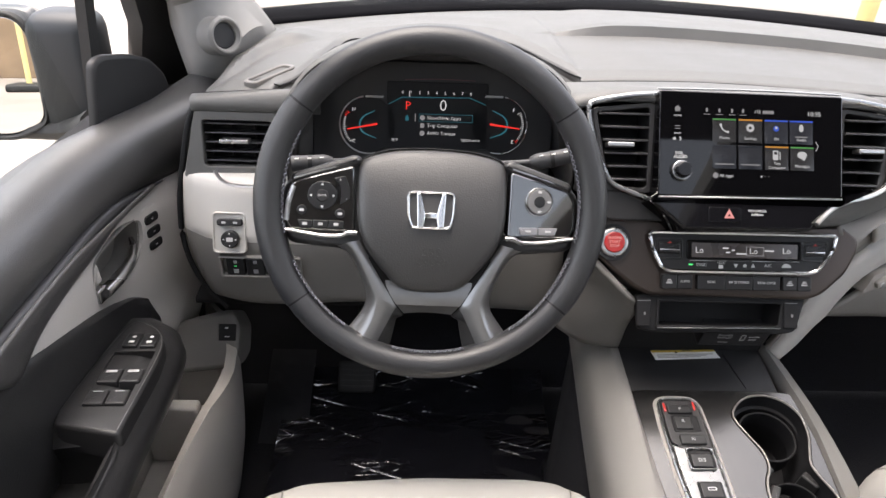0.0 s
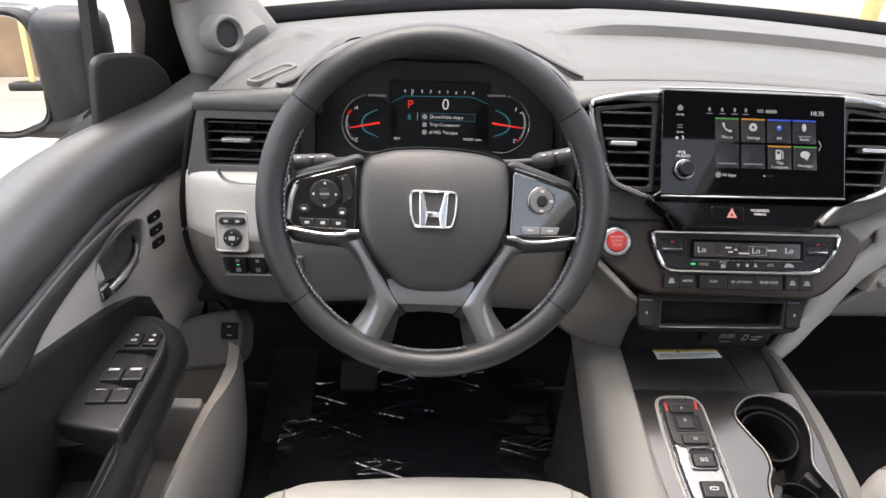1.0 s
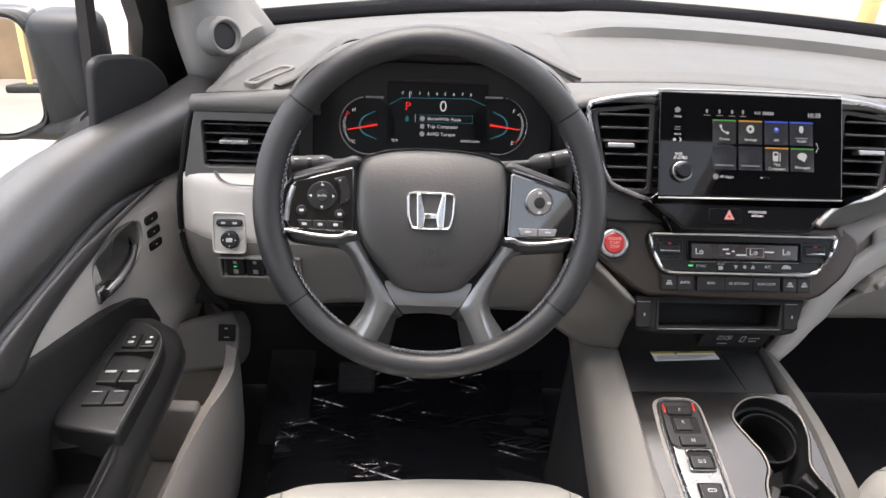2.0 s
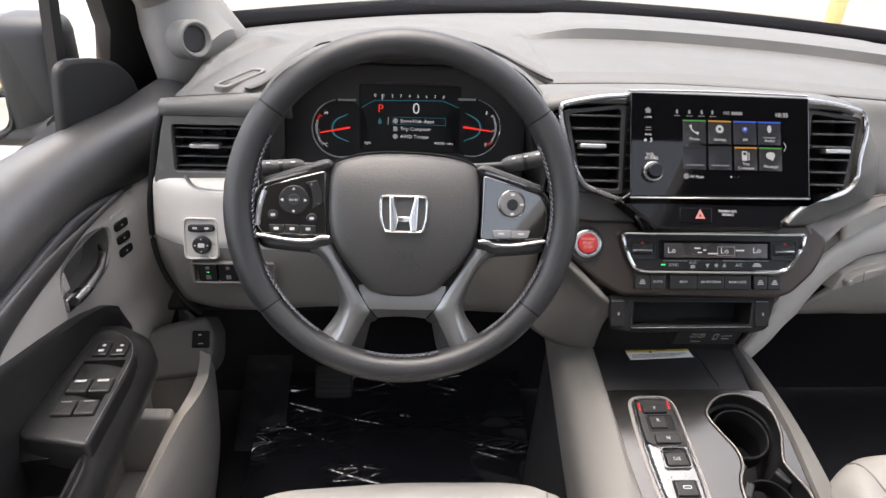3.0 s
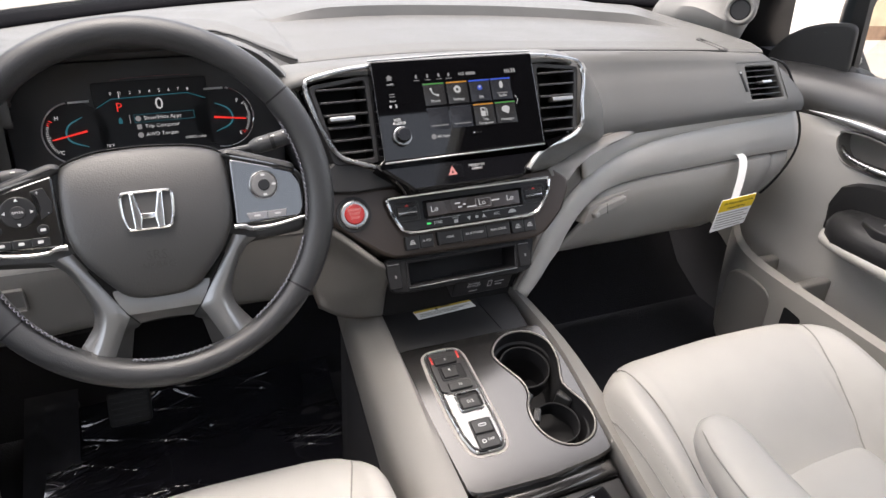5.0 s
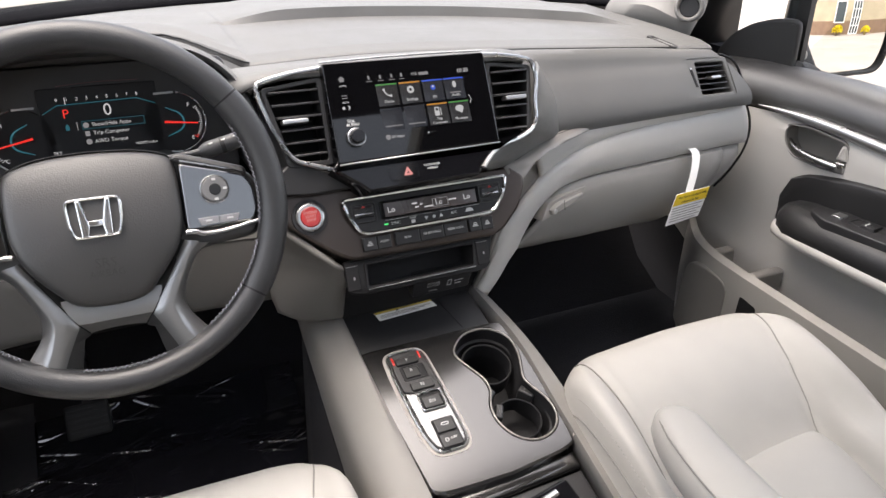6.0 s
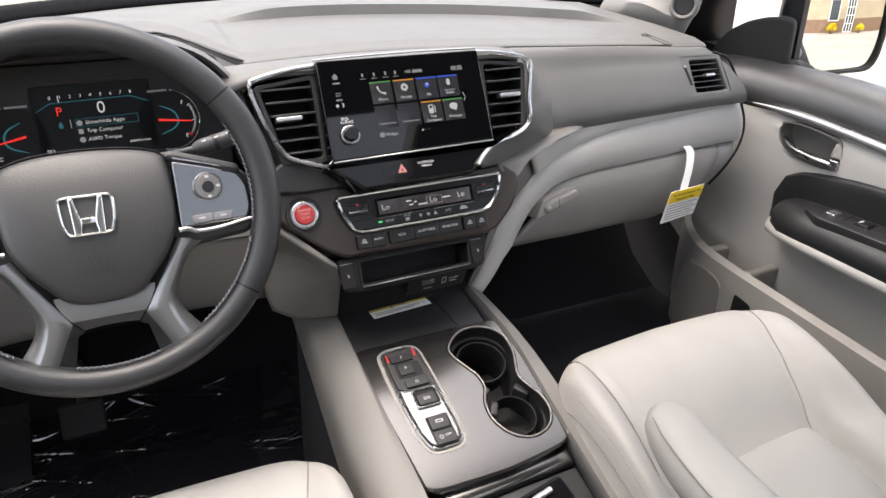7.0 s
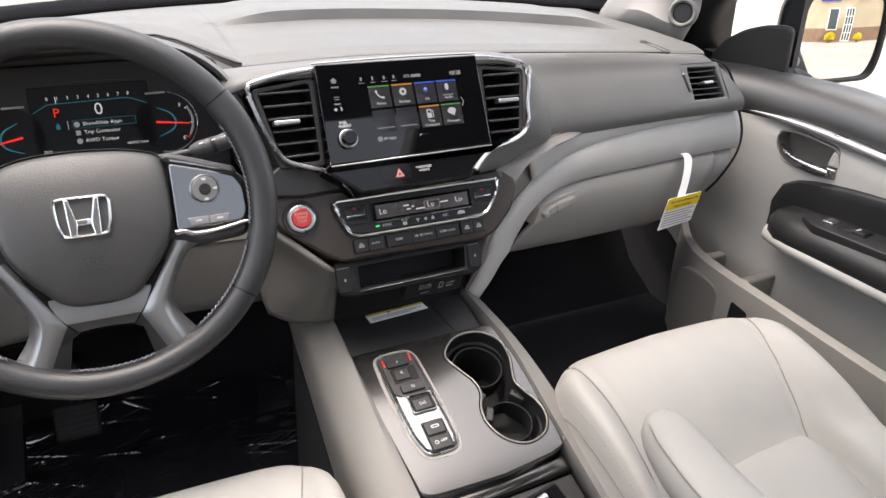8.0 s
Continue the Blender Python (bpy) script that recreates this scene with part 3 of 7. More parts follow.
# charcoal tongue that runs down beside the vent to a point over the climate panel, along the chrome
STACK_EDGE = [(0.6025, 0.802, 1.142), (0.5964, 0.7879, 1.1094), (0.5954, 0.7798, 1.0922), (0.5899, 0.7757, 1.0833), (0.5806, 0.7707, 1.0774), (0.5665, 0.7655, 1.0732), (0.5494, 0.76, 1.0709), (0.5341, 0.7552, 1.0701), (0.5199, 0.7491, 1.0689), (0.5068, 0.7421, 1.0658), (0.4961, 0.7346, 1.0614), (0.4882, 0.7292, 1.0569), (0.4818, 0.7246, 1.0519)]
tongue_low = [(0.668, 0.912, 1.138)] + [(0.6992, 0.893, 1.0809), (0.6999, 0.88, 1.0541), (0.6972, 0.869, 1.0328), (0.6899, 0.862, 1.0219), (0.6705, 0.851, 1.0235), (0.6405, 0.832, 1.0244), (0.6107, 0.812, 1.0252), (0.5827, 0.796, 1.0244), (0.5546, 0.782, 1.0238), (0.527, 0.772, 1.0258), (0.5094, 0.766, 1.0274)]
edge = curve([(x, y + 0.003, z) for x, y, z in STACK_EDGE], 48)
foot = curve(tongue_low, 48)
sheet("vent_flank", [[a.lerp(b, f) + Vector((0, -0.006 * math.sin(math.pi * f), 0.003 * math.sin(math.pi * f))) for a, b in zip(edge, foot)] for f in (0, 0.25, 0.5, 0.75, 0.95, 1)], M_DASH, dash, 0.004, cuts=14, across=48, label="charcoal tongue beside the chrome edge")
blade_top = [(0.5406, 0.774, 1.0254), (0.5526, 0.779, 1.0253), (0.5784, 0.79, 1.0274), (0.6041, 0.805, 1.0286), (0.6315, 0.824, 1.0291), (0.6605, 0.844, 1.0286), (0.7245, 0.872, 1.0271), (0.79, 0.893, 1.029)]
blade_low = [(0.5666, 0.762, 0.9759), (0.5731, 0.764, 0.9982), (0.5826, 0.768, 1.011), (0.5961, 0.776, 1.0181), (0.6165, 0.79, 1.0205), (0.6469, 0.814, 1.0192), (0.7145, 0.855, 1.0165), (0.79, 0.888, 1.020)]
# Paler than the fascia film it continues: the window's reflection is in its colour.
sheet("fascia_blade", between(blade_top, blade_low, (0, 0.15, 0.5, 0.85, 1), 0.003, 0.004), M_FLANK, dash, 0.004, across=40, cuts=10, label="satin taupe blade sweeping off the fascia")
tube("panel_seam", curve([(x, y - 0.0005, z + 0.0005) for x, y, z in blade_top[1:]], 40), 0.0011, M_PIT, dash, 6)
# dark flank between the band and the stack
side_in = [(0.645, 0.868, 1.018), (0.605, 0.836, 1.014), (0.578, 0.806, 1.0), (0.562, 0.79, 0.98), (0.55, 0.779, 0.957), (0.538, 0.772, 0.933), (0.531, 0.77, 0.906), (0.524, 0.778, 0.856), (0.509, 0.785, 0.803)]
side_out = [(0.690, 0.874, 0.985), (0.674, 0.868, 0.974), (0.660, 0.856, 0.959), (0.628, 0.843, 0.938), (0.597, 0.829, 0.913), (0.577, 0.818, 0.896), (0.558, 0.809, 0.869), (0.535, 0.798, 0.823), (0.514, 0.793, 0.797)]
sheet("stack_flank", [side_in, [Vector(a).lerp(Vector(b), 0.35) + Vector((0, 0.007, 0)) for a, b in zip(side_in, side_out)], [Vector(a).lerp(Vector(b), 0.75) + Vector((0, 0.006, 0)) for a, b in zip(side_in, side_out)], side_out], M_FLANK, dash, 0.006, across=36, cuts=10, label="taupe metallic flank")

# glove compartment and the pale panel over it
glove_rows = [[(1.107, 0.900, 0.938), (1.015, 0.897, 0.936), (0.945, 0.895, 0.933), (0.877, 0.893, 0.931), (0.811, 0.890, 0.929), (0.76, 0.886, 0.925), (0.726, 0.880, 0.921), (0.699, 0.872, 0.915)],
              [(1.106, 0.887, 0.932), (1.015, 0.884, 0.931), (0.945, 0.882, 0.928), (0.877, 0.880, 0.926), (0.811, 0.877, 0.924), (0.76, 0.873, 0.919), (0.722, 0.866, 0.912), (0.688, 0.857, 0.903)],
              [(1.100, 0.880, 0.905), (1.015, 0.878, 0.903), (0.945, 0.876, 0.901), (0.877, 0.874, 0.899), (0.811, 0.871, 0.897), (0.75, 0.866, 0.893), (0.705, 0.858, 0.887), (0.663, 0.846, 0.876)],
              [(1.075, 0.884, 0.862), (1.005, 0.882, 0.855), (0.940, 0.880, 0.854), (0.872, 0.878, 0.854), (0.80, 0.874, 0.856), (0.735, 0.868, 0.856), (0.685, 0.858, 0.855), (0.637, 0.846, 0.852)],
              [(1.045, 0.900, 0.818), (0.991, 0.900, 0.802), (0.92, 0.900, 0.802), (0.86, 0.897, 0.803), (0.777, 0.890, 0.806), (0.72, 0.882, 0.812), (0.668, 0.868, 0.820), (0.620, 0.850, 0.832)],
              [(1.03, 0.93, 0.795), (0.991, 0.93, 0.785), (0.92, 0.93, 0.785), (0.86, 0.928, 0.785), (0.777, 0.92, 0.788), (0.72, 0.91, 0.795), (0.668, 0.90, 0.803), (0.620, 0.88, 0.815)]]
# Darker tone of the pale trim; the lid's shade is in its colour.
glove = sheet("glove_box_door", glove_rows, M_GLOVE_SHADED, dash, 0.008, across=24, cuts=14, label="pale grey glove box lid")
sheet("end_panel", [[(1.111, 0.900, 0.938), (1.16, 0.902, 0.938), (1.180, 0.94, 0.938)], [(1.105, 0.884, 0.905), (1.15, 0.892, 0.900), (1.170, 0.94, 0.89)], [(1.05, 0.902, 0.816), (1.075, 0.91, 0.81), (1.11, 0.96, 0.80)]], M_GLOVE_SHADED, dash, 0.006, across=8, cuts=8)
sheet("under_panel", [[(x, y, z) for x in (-0.36, 0.0, 0.22)] for y, z in ((0.90, 0.80), (1.1, 0.82), (1.42, 0.84))], M_PIT, dash, 0.01)
sheet("under_panel", [[(x, y, z) for x in (0.58, 0.8, 1.165)] for y, z in ((0.95, 0.795), (1.1, 0.82), (1.42, 0.84))], M_PIT, dash, 0.01)
# glove box latch
LG = lean_frame((0.709, 0.8485, 0.895), 8, turn=15)
latch = plate("latch_recess", rounded([(-0.050, -0.014), (-0.034, 0.014), (0.0, 0.019), (0.095, 0.024), (0.060, 0.008), (0.070, 0.003), (0.020, -0.006), (-0.022, -0.010)], 0.005), LG, -0.02, 0.0006, M_PIPING, glove, 0.0005)
plate("latch_handle", rounded([(-0.032, 0.003), (-0.012, 0.012), (0.050, 0.017), (0.050, 0.008), (0.012, -0.003), (-0.028, -0.008)], 0.004), LG, 0.0, 0.008, M_GLOVE_SHADED, glove, 0.003)
tube("latch_joint", [LG @ Vector((0.0, 0.014, 0.0078)), LG @ Vector((0.002, -0.004, 0.0078))], 0.0006, M_PIT, glove, 5)
plate("lock", disc(0.0045, 16, -0.022, -0.001), LG, 0.0, 0.009, M_SILVER, glove, 0.001)

# driver's side: vent pod, pale lower panel, knee bolster
rows = []
for x in (-0.325, -0.318, -0.31, -0.29, -0.26, -0.23, -0.18, -0.15):
    ys, zs = lip(x)
    rows.append([(x, ys + 0.006, zs - 0.012), (x, ys - 0.0015, zs - 0.004), (x, ys - 0.012, zs - 0.005), (x, 0.900, 1.127), (x, 0.899, 1.121), (x, 0.902, 1.114)])
sheet("driver_cowl", rows, M_DASH, dash, 0.006, across=12, cuts=16)
lower = [[(-0.342, 0.895, 1.026), (-0.30, 0.892, 1.026), (-0.22, 0.885, 1.026), (-0.10, 0.87, 1.02), (0.03, 0.87, 1.01), (0.2, 0.87, 1.0)],
         [(-0.344, 0.887, 1.016), (-0.30, 0.872, 1.016), (-0.22, 0.864, 1.014), (-0.10, 0.855, 1.005), (0.03, 0.855, 1.0), (0.2, 0.86, 0.99)],
         [(-0.348, 0.878, 0.94), (-0.30, 0.848, 0.94), (-0.22, 0.84, 0.94), (-0.10, 0.838, 0.94), (0.03, 0.85, 0.94), (0.2, 0.84, 0.94)],
         [(-0.339, 0.882, 0.88), (-0.30, 0.862, 0.872), (-0.22, 0.855, 0.87), (-0.10, 0.852, 0.87), (0.03, 0.85, 0.87), (0.2, 0.84, 0.87)],
         [(-0.322, 0.89, 0.825), (-0.28, 0.88, 0.82), (-0.22, 0.87, 0.822), (-0.10, 0.865, 0.832), (0.03, 0.86, 0.832), (0.2, 0.85, 0.83)],
         [(-0.300, 0.93, 0.80), (-0.26, 0.92, 0.80), (-0.22, 0.92, 0.805), (-0.10, 0.92, 0.815), (0.03, 0.91, 0.815), (0.2, 0.90, 0.82)]]
upper_part = lower[:2] + [[Vector(a).lerp(Vector(b), 0.9) for a, b in zip(lower[1], lower[2])], [Vector(a).lerp(Vector(b), 0.98) + Vector((0, 0.010, 0)) for a, b in zip(lower[1], lower[2])]]
sheet("driver_upper_panel", upper_part, M_BEIGE_LIT, dash, 0.006, across=30, cuts=16, label="pale grey switch panel below the vent")
lower_part = [[Vector(p) + Vector((0, 0.012, 0.002)) for p in lower[2]], [Vector(p) + Vector((0, 0.004, -0.003)) for p in lower[2]]] + lower[3:]
# Separate bolster panel, in the shaded tone of the pale trim.
sheet("driver_lower_panel", lower_part, M_BEIGE_SHADED, dash, 0.008, across=30, cuts=22, label="grey knee bolster")
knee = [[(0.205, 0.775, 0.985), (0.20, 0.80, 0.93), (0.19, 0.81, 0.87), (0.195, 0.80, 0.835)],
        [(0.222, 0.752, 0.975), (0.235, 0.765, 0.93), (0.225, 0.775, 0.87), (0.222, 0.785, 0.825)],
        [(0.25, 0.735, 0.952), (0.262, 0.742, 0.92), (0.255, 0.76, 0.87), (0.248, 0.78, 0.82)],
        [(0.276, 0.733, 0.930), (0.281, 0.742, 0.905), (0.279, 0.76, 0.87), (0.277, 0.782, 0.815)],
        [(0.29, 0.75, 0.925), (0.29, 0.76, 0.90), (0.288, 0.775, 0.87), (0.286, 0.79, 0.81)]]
sheet("knee_pad", knee, M_BEIGE_SHADED, dash, 0.008, across=18, cuts=12, label="pale grey side leg of the centre stack")


def vent(m, outer, hole, slats, knob, parent, frame_mat, chrome=False, tab=0.02):
    """An air vent: a frame with a deep hole, slats and a slider."""
    x0, y0, x1, y1 = hole
    v = part("air_vent", hollow_bm(outer, rounded(box2(*hole), 0.006, len(outer) // 4 - 1), m, -0.012, 0.004, -0.05), frame_mat, parent)
    part("vent_floor", plate_bm(box2(x0 + 0.001, y0 + 0.001, x1 - 0.001, y1 - 0.001), m, -0.05, -0.044, 0.0005), M_PIT, v)
    for i in range(slats):
        y = y0 + (y1 - y0) * (i + 0.5) / slats
        mm = m @ Matrix.Translation((0, y, -0.012)) @ Matrix.Rotation(radians(-3), 4, "X")
        plate("slat", box2(x0 + 0.0015, -0.0012, x1 - 0.0015, 0.0012), mm, -0.02, 0.008, M_SLAT, v, 0.0008)
    for k in (0.33, 0.66):
        x = x0 + (x1 - x0) * k
        plate("vane", box2(x - 0.0008, y0, x + 0.0008, y1), m, -0.044, -0.03, M_PIT, v, 0.0003)
    plate("slider_tab", rounded(box2(knob[0] - tab, knob[1] - 0.0028, knob[0] + tab, knob[1] + 0.0028), 0.002), m, -0.012, 0.008, M_SILVER, v, 0.0012, "satin silver slider tab")
    return v


VL = lean_frame((-0.268, 0.896, 1.068), 10)
vent(VL, rounded([(-0.075, -0.05), (0.085, -0.05), (0.085, 0.05), (-0.052, 0.052)], 0.008, 4), (-0.045, -0.032, 0.052, 0.033), 5, (-0.002, 0.004), dash, M_DASH)
VR = lean_frame((1.043, 0.9005, 1.086), 26, turn=-1)
vr_hole = [(-0.021, -0.035), (0.052, -0.035), (0.0342, 0.0232), (-0.0324, 0.025)]
vr_out = [(-0.042, -0.0425), (0.0625, -0.0425), (0.042, 0.0325), (-0.057, 0.0335)]
cut(passenger_face, plate_bm(rounded([(x * 0.97, y * 0.97) for x, y in vr_out], 0.007), VR, -0.06, 0.05, 0.0005))
v = part("air_vent", hollow_bm(rounded(vr_out, 0.008), rounded(vr_hole, 0.004), VR, -0.012, 0.002, -0.05, bevel=0.0018), M_DASH, dash)
plate("vent_floor", inset(ccw(vr_hole), 0.0015), VR, -0.05, -0.046, M_PIT, v, 0.0005)
for i in range(5):
    y = -0.0255 + 0.0108 * i
    f = (y + 0.035) / 0.06
    mm = VR @ Matrix.Translation((0, y, -0.008)) @ Matrix.Rotation(radians(8), 4, "X")
    plate("slat", box2(-0.020 - 0.0114 * f, -0.0010, 0.051 - 0.0178 * f, 0.0010), mm, -0.02, 0.006, M_SLAT, v, 0.0007)
plate("slider_tab", rounded(box2(-0.011, -0.0026, 0.011, 0.0026), 0.002), at(VR, 0.0122, -0.0047), -0.012, 0.006, M_SILVER, v, 0.0012, "satin silver slider tab")
plate("thumb_wheel", [(-0.0345, -0.020), (-0.0285, -0.0203), (-0.0405, 0.0140), (-0.0465, 0.0143)], VR, 0.0, 0.0028, M_PIT, v, 0.001)
plate("thumb_mark", rounded(box2(-0.0455, 0.013, -0.0415, 0.0165), 0.001), VR, 0.0018, 0.0036, M_SILVER, v, 0.0005)
tube("face_groove", curve([VR @ Vector(p) for p in ((-0.0545, 0.0345, -0.0005), (-0.0475, 0.0372, -0.0005), (-0.02, 0.0375, 0.0), (0.038, 0.0365, 0.0))], 24), 0.0013, M_PIT, dash, 6)

# ---------------------------------------------------------------- centre stack
stack = thing("centre_stack", "gloss black and taupe centre stack with screen and vents", "car console")
BZ = lean_frame((0.0, 0.795, 1.12), 25)
SC = lean_frame((0.0, 0.742, 1.08), 33)
HV = lean_frame((0.0, 0.763, 1.015), 30)


def on_bz(x, z):
    return (x, (z - 1.12) / math.cos(radians(25)))


left_line = [(0.282, 1.180), (0.245, 1.177), (0.206, 1.170), (0.197, 1.163), (0.203, 1.137), (0.212, 1.11), (0.229, 1.080), (0.25, 1.070), (0.281, 1.060), (0.302, 1.050), (0.312, 1.040), (0.316, 1.033)]
right_line = [(0.515, 1.181), (0.55, 1.178), (0.578, 1.1735), (0.596, 1.168), (0.602, 1.158), (0.6045, 1.14), (0.6042, 1.115), (0.599, 1.098), (0.590, 1.088), (0.572, 1.080), (0.547, 1.0725), (0.530, 1.0635), (0.518, 1.052), (0.509, 1.040)]
outline = [on_bz(*p) for p in left_line] + [on_bz(*p) for p in reversed(right_line)]
plate("bezel", outline, BZ, -0.08, -0.05, M_GLOSS, stack, 0.003, "gloss black bezel")
for s in (-1, 1):
    if s < 0:
        wing = [(CX - 0.003 - c, on_bz(0, z)[1]) for c, z in ((0.168, 1.077), (0.118, 1.057), (0.096, 1.047), (0.085, 1.035), (0.15, 1.034), (0.19, 1.038), (0.196, 1.06))]
        plate("wing", rounded(wing, 0.004), BZ, -0.05, -0.004, M_DARK, stack, 0.003, "dark satin wing under the vent")
    fill = [(CX - 0.003 + s * c, on_bz(0, z)[1]) for c, z in ((0.117 + 0.01 * (s > 0), 1.178), (0.117 + 0.01 * (s > 0), 1.062), (0.098, 1.052), (0.085, 1.04), (0.05, 1.04), (0.05, 1.178))]
    plate("inner_bezel", fill, BZ, -0.05, -0.012, M_GLOSS, stack, 0.002)
for pts in ([BZ @ Vector((*on_bz(*p), 0.002)) for p in left_line], [BZ @ Vector((*on_bz(*p), 0.002)) for p in right_line[:5]] + STACK_EDGE):
    tube("chrome_edge", curve(pts, 50), 0.0032, M_CHROME, stack, 8, label="bright chrome edge")
for x0, x1, kx in ((0.209, 0.277, 0.24), (0.531, 0.591, 0.565)):
    h = (x0, -0.05, x1, 0.05)
    if x0 < 0.4:
        hole = [(x0 + 0.02, -0.05), (x1, -0.052), (x1, 0.05), (x0, 0.042)]
    else:
        hole = [(x0, -0.052), (x1 - 0.012, -0.05), (x1 + 0.002, 0.042), (x0, 0.05)]
    v = part("air_vent", hollow_bm(rounded([(a[0] + (0.007 if a[0] > (x0 + x1) / 2 else -0.007), a[1] * 1.13) for a in hole], 0.008), rounded(hole, 0.006), BZ, -0.05, -0.002, -0.048), M_DARK, stack)
    plate("vent_floor", inset(ccw(hole), 0.0015), BZ, -0.0475, -0.044, M_PIT, v, 0.0005)
    for i in range(6):
        y = -0.041 + 0.0165 * i
        f = (0.05 + y) / 0.1
        lo = hole[0][0] * (1 - f) + hole[3][0] * f
        hi = hole[1][0] * (1 - f) + hole[2][0] * f
        mm = BZ @ Matrix.Translation((0, y, -0.008)) @ Matrix.Rotation(radians(8), 4, "X")
        plate("slat", box2(lo + 0.001, -0.0014, hi - 0.001, 0.0014), mm, -0.022, 0.008, M_SLAT, v, 0.0009)
    plate("slider_tab", rounded(box2(kx - 0.017, -0.003, kx + 0.017, 0.003), 0.002), at(BZ, 0, 0.002), -0.01, 0.006, M_SILVER, v, 0.0015, "satin silver slider tab")

# screen unit
unit = plate("display_unit", rounded([(0.281, -0.002), (0.514, 0.0), (0.516, 0.128), (0.283, 0.13)], 0.003), SC, -0.05, 0.0, M_SCREEN, stack, 0.0015, "gloss black touch screen unit")
tube("top_chrome", [SC @ Vector((0.281 + 0.235 * i / 12, 0.132 + 0.0018 * math.sin(math.pi * i / 12) - 0.001 * i / 12, -0.003)) for i in range(13)], 0.0013, M_SILVER, unit, 8)
tube("bottom_chrome", [SC @ Vector((0.282, -0.0035, -0.001)), SC @ Vector((0.514, -0.0015, -0.001))], 0.0012, M_SILVER, unit, 6)
U = 0.0006
knob_ring = plate("volume_knob", disc(0.0125, 28, 0.309, 0.029), SC, 0, 0.006, M_CHROME, unit, 0.001, "chrome ringed volume knob")
plate("knob_face", disc(0.0098, 28, 0.309, 0.029), SC, 0.006, 0.014, M_GLOSS, knob_ring, 0.002)
letters("VOL", 0.0055, at(SC, 0.307, 0.051, U), M_PRINT, unit)
letters("AUDIO", 0.0055, at(SC, 0.3085, 0.0465, U), M_PRINT, unit)
for y, t in ((0.099, "HOME"), (0.077, "BACK")):
    letters(t, 0.0034, at(SC, 0.305, y - 0.001, U), G_WHITE, unit)
plate("home_icon", [(0.302, 0.1035), (0.308, 0.1035), (0.308, 0.107), (0.3095, 0.107), (0.305, 0.111), (0.3005, 0.107), (0.302, 0.107)], SC, 0, U, G_DIM, unit, 0.0001)
for k in range(2):
    plate("back_icon", box2(0.3015, 0.0815 + k * 0.0032, 0.3085, 0.0824 + k * 0.0032), SC, 0, U, G_DIM, unit, 0.0001)
plate("brightness_icon", disc(0.002, 12, 0.301, 0.069), SC, 0, U, G_WHITE, unit, 0.0001)
plate("brightness_icon", [(0.307, 0.0665), (0.309, 0.067), (0.31, 0.069), (0.309, 0.0715), (0.307, 0.072), (0.3083, 0.069)], SC, 0, U, G_WHITE, unit, 0.0001)
# the lit picture on the screen
tiles = (("Phone", 0.364, 0.081, G_LEAF, G_TILE), ("Settings", 0.397, 0.081, G_ORANGE, G_TILE), ("FM", 0.430, 0.081, G_BLUE, G_TILE2), ("Audio", 0.462, 0.081, G_BLUE, G_TILE2),
         ("", 0.364, 0.048, G_TILE2, G_TILE2), ("", 0.397, 0.048, G_TILE2, G_TILE2), ("Trip\nComputer", 0.4305, 0.048, G_ORANGE, G_TILE), ("Messages", 0.463, 0.048, G_LEAF, G_TILE))
for word, x, y, edge, face in tiles:
    tile = plate("app_tile", box2(x - 0.0148, y - 0.0148, x + 0.0148, y + 0.0148), SC, 0, 0.0004, face, unit, 0.0001)
    plate("tile_edge", box2(x - 0.0148, y + 0.0128, x + 0.0148, y + 0.0148), SC, 0.0004, 0.0008, edge, tile, 0.0001)
    if word:
        letters(word, 0.0052, at(SC, x, y - 0.0095, 0.001), G_WHITE, tile)
    else:
        plate("plain_bar", box2(x - 0.012, y - 0.010, x + 0.012, y - 0.0085), SC, 0.0004, 0.0008, G_DIM, tile, 0.0001)
        plate("tile_icon", disc(0.004, 14, x, y + 0.001), SC, 0.0004, 0.0007, G_TILE2, tile, 0.0001)
plate("plain_bar", box2(0.454, 0.0745, 0.470, 0.076), SC, 0.0004, 0.0008, G_DIM, unit, 0.0001)
part("phone_icon", tube_bm(curve([SC @ Vector(p) for p in ((0.359, 0.089, U), (0.3605, 0.084, U), (0.364, 0.0805, U), (0.369, 0.079, U))], 10), lambda t: 0.0008 + 0.0012 * (2 * t - 1) ** 4, 6), G_WHITE, unit)
gear = [(0.397 + r * math.cos(a), 0.085 + r * math.sin(a)) for i in range(24) for r, a in (((0.0058 if i % 2 else 0.0044), i * math.pi / 12),)]
part("gear_icon", hollow_bm(gear, disc(0.002, 24, 0.397, 0.085), SC, 0.0004, U, bevel=0.0001), G_WHITE, unit)
plate("radio_icon", disc(0.0036, 20, 0.430, 0.085), SC, 0.0004, U, G_BLUE, unit, 0.0001)
plate("radio_icon", disc(0.0016, 12, 0.430, 0.086), SC, U, 0.0009, G_WHITE, unit, 0.0001)
plate("wireless_icon", disc(0.0028, 18, 0.462, 0.0865, ry=0.0048), SC, 0.0004, U, G_WHITE, unit, 0.0001)
plate("pump_icon", rounded(box2(0.4255, 0.0455, 0.4325, 0.0575), 0.001), SC, 0.0004, U, G_WHITE, unit, 0.0001)
plate("pump_window", box2(0.427, 0.0525, 0.431, 0.056), SC, U, 0.0009, G_TILE, unit, 0.0001)
plate("pump_icon", box2(0.434, 0.046, 0.4352, 0.056), SC, 0.0004, U, G_WHITE, unit, 0.0001)
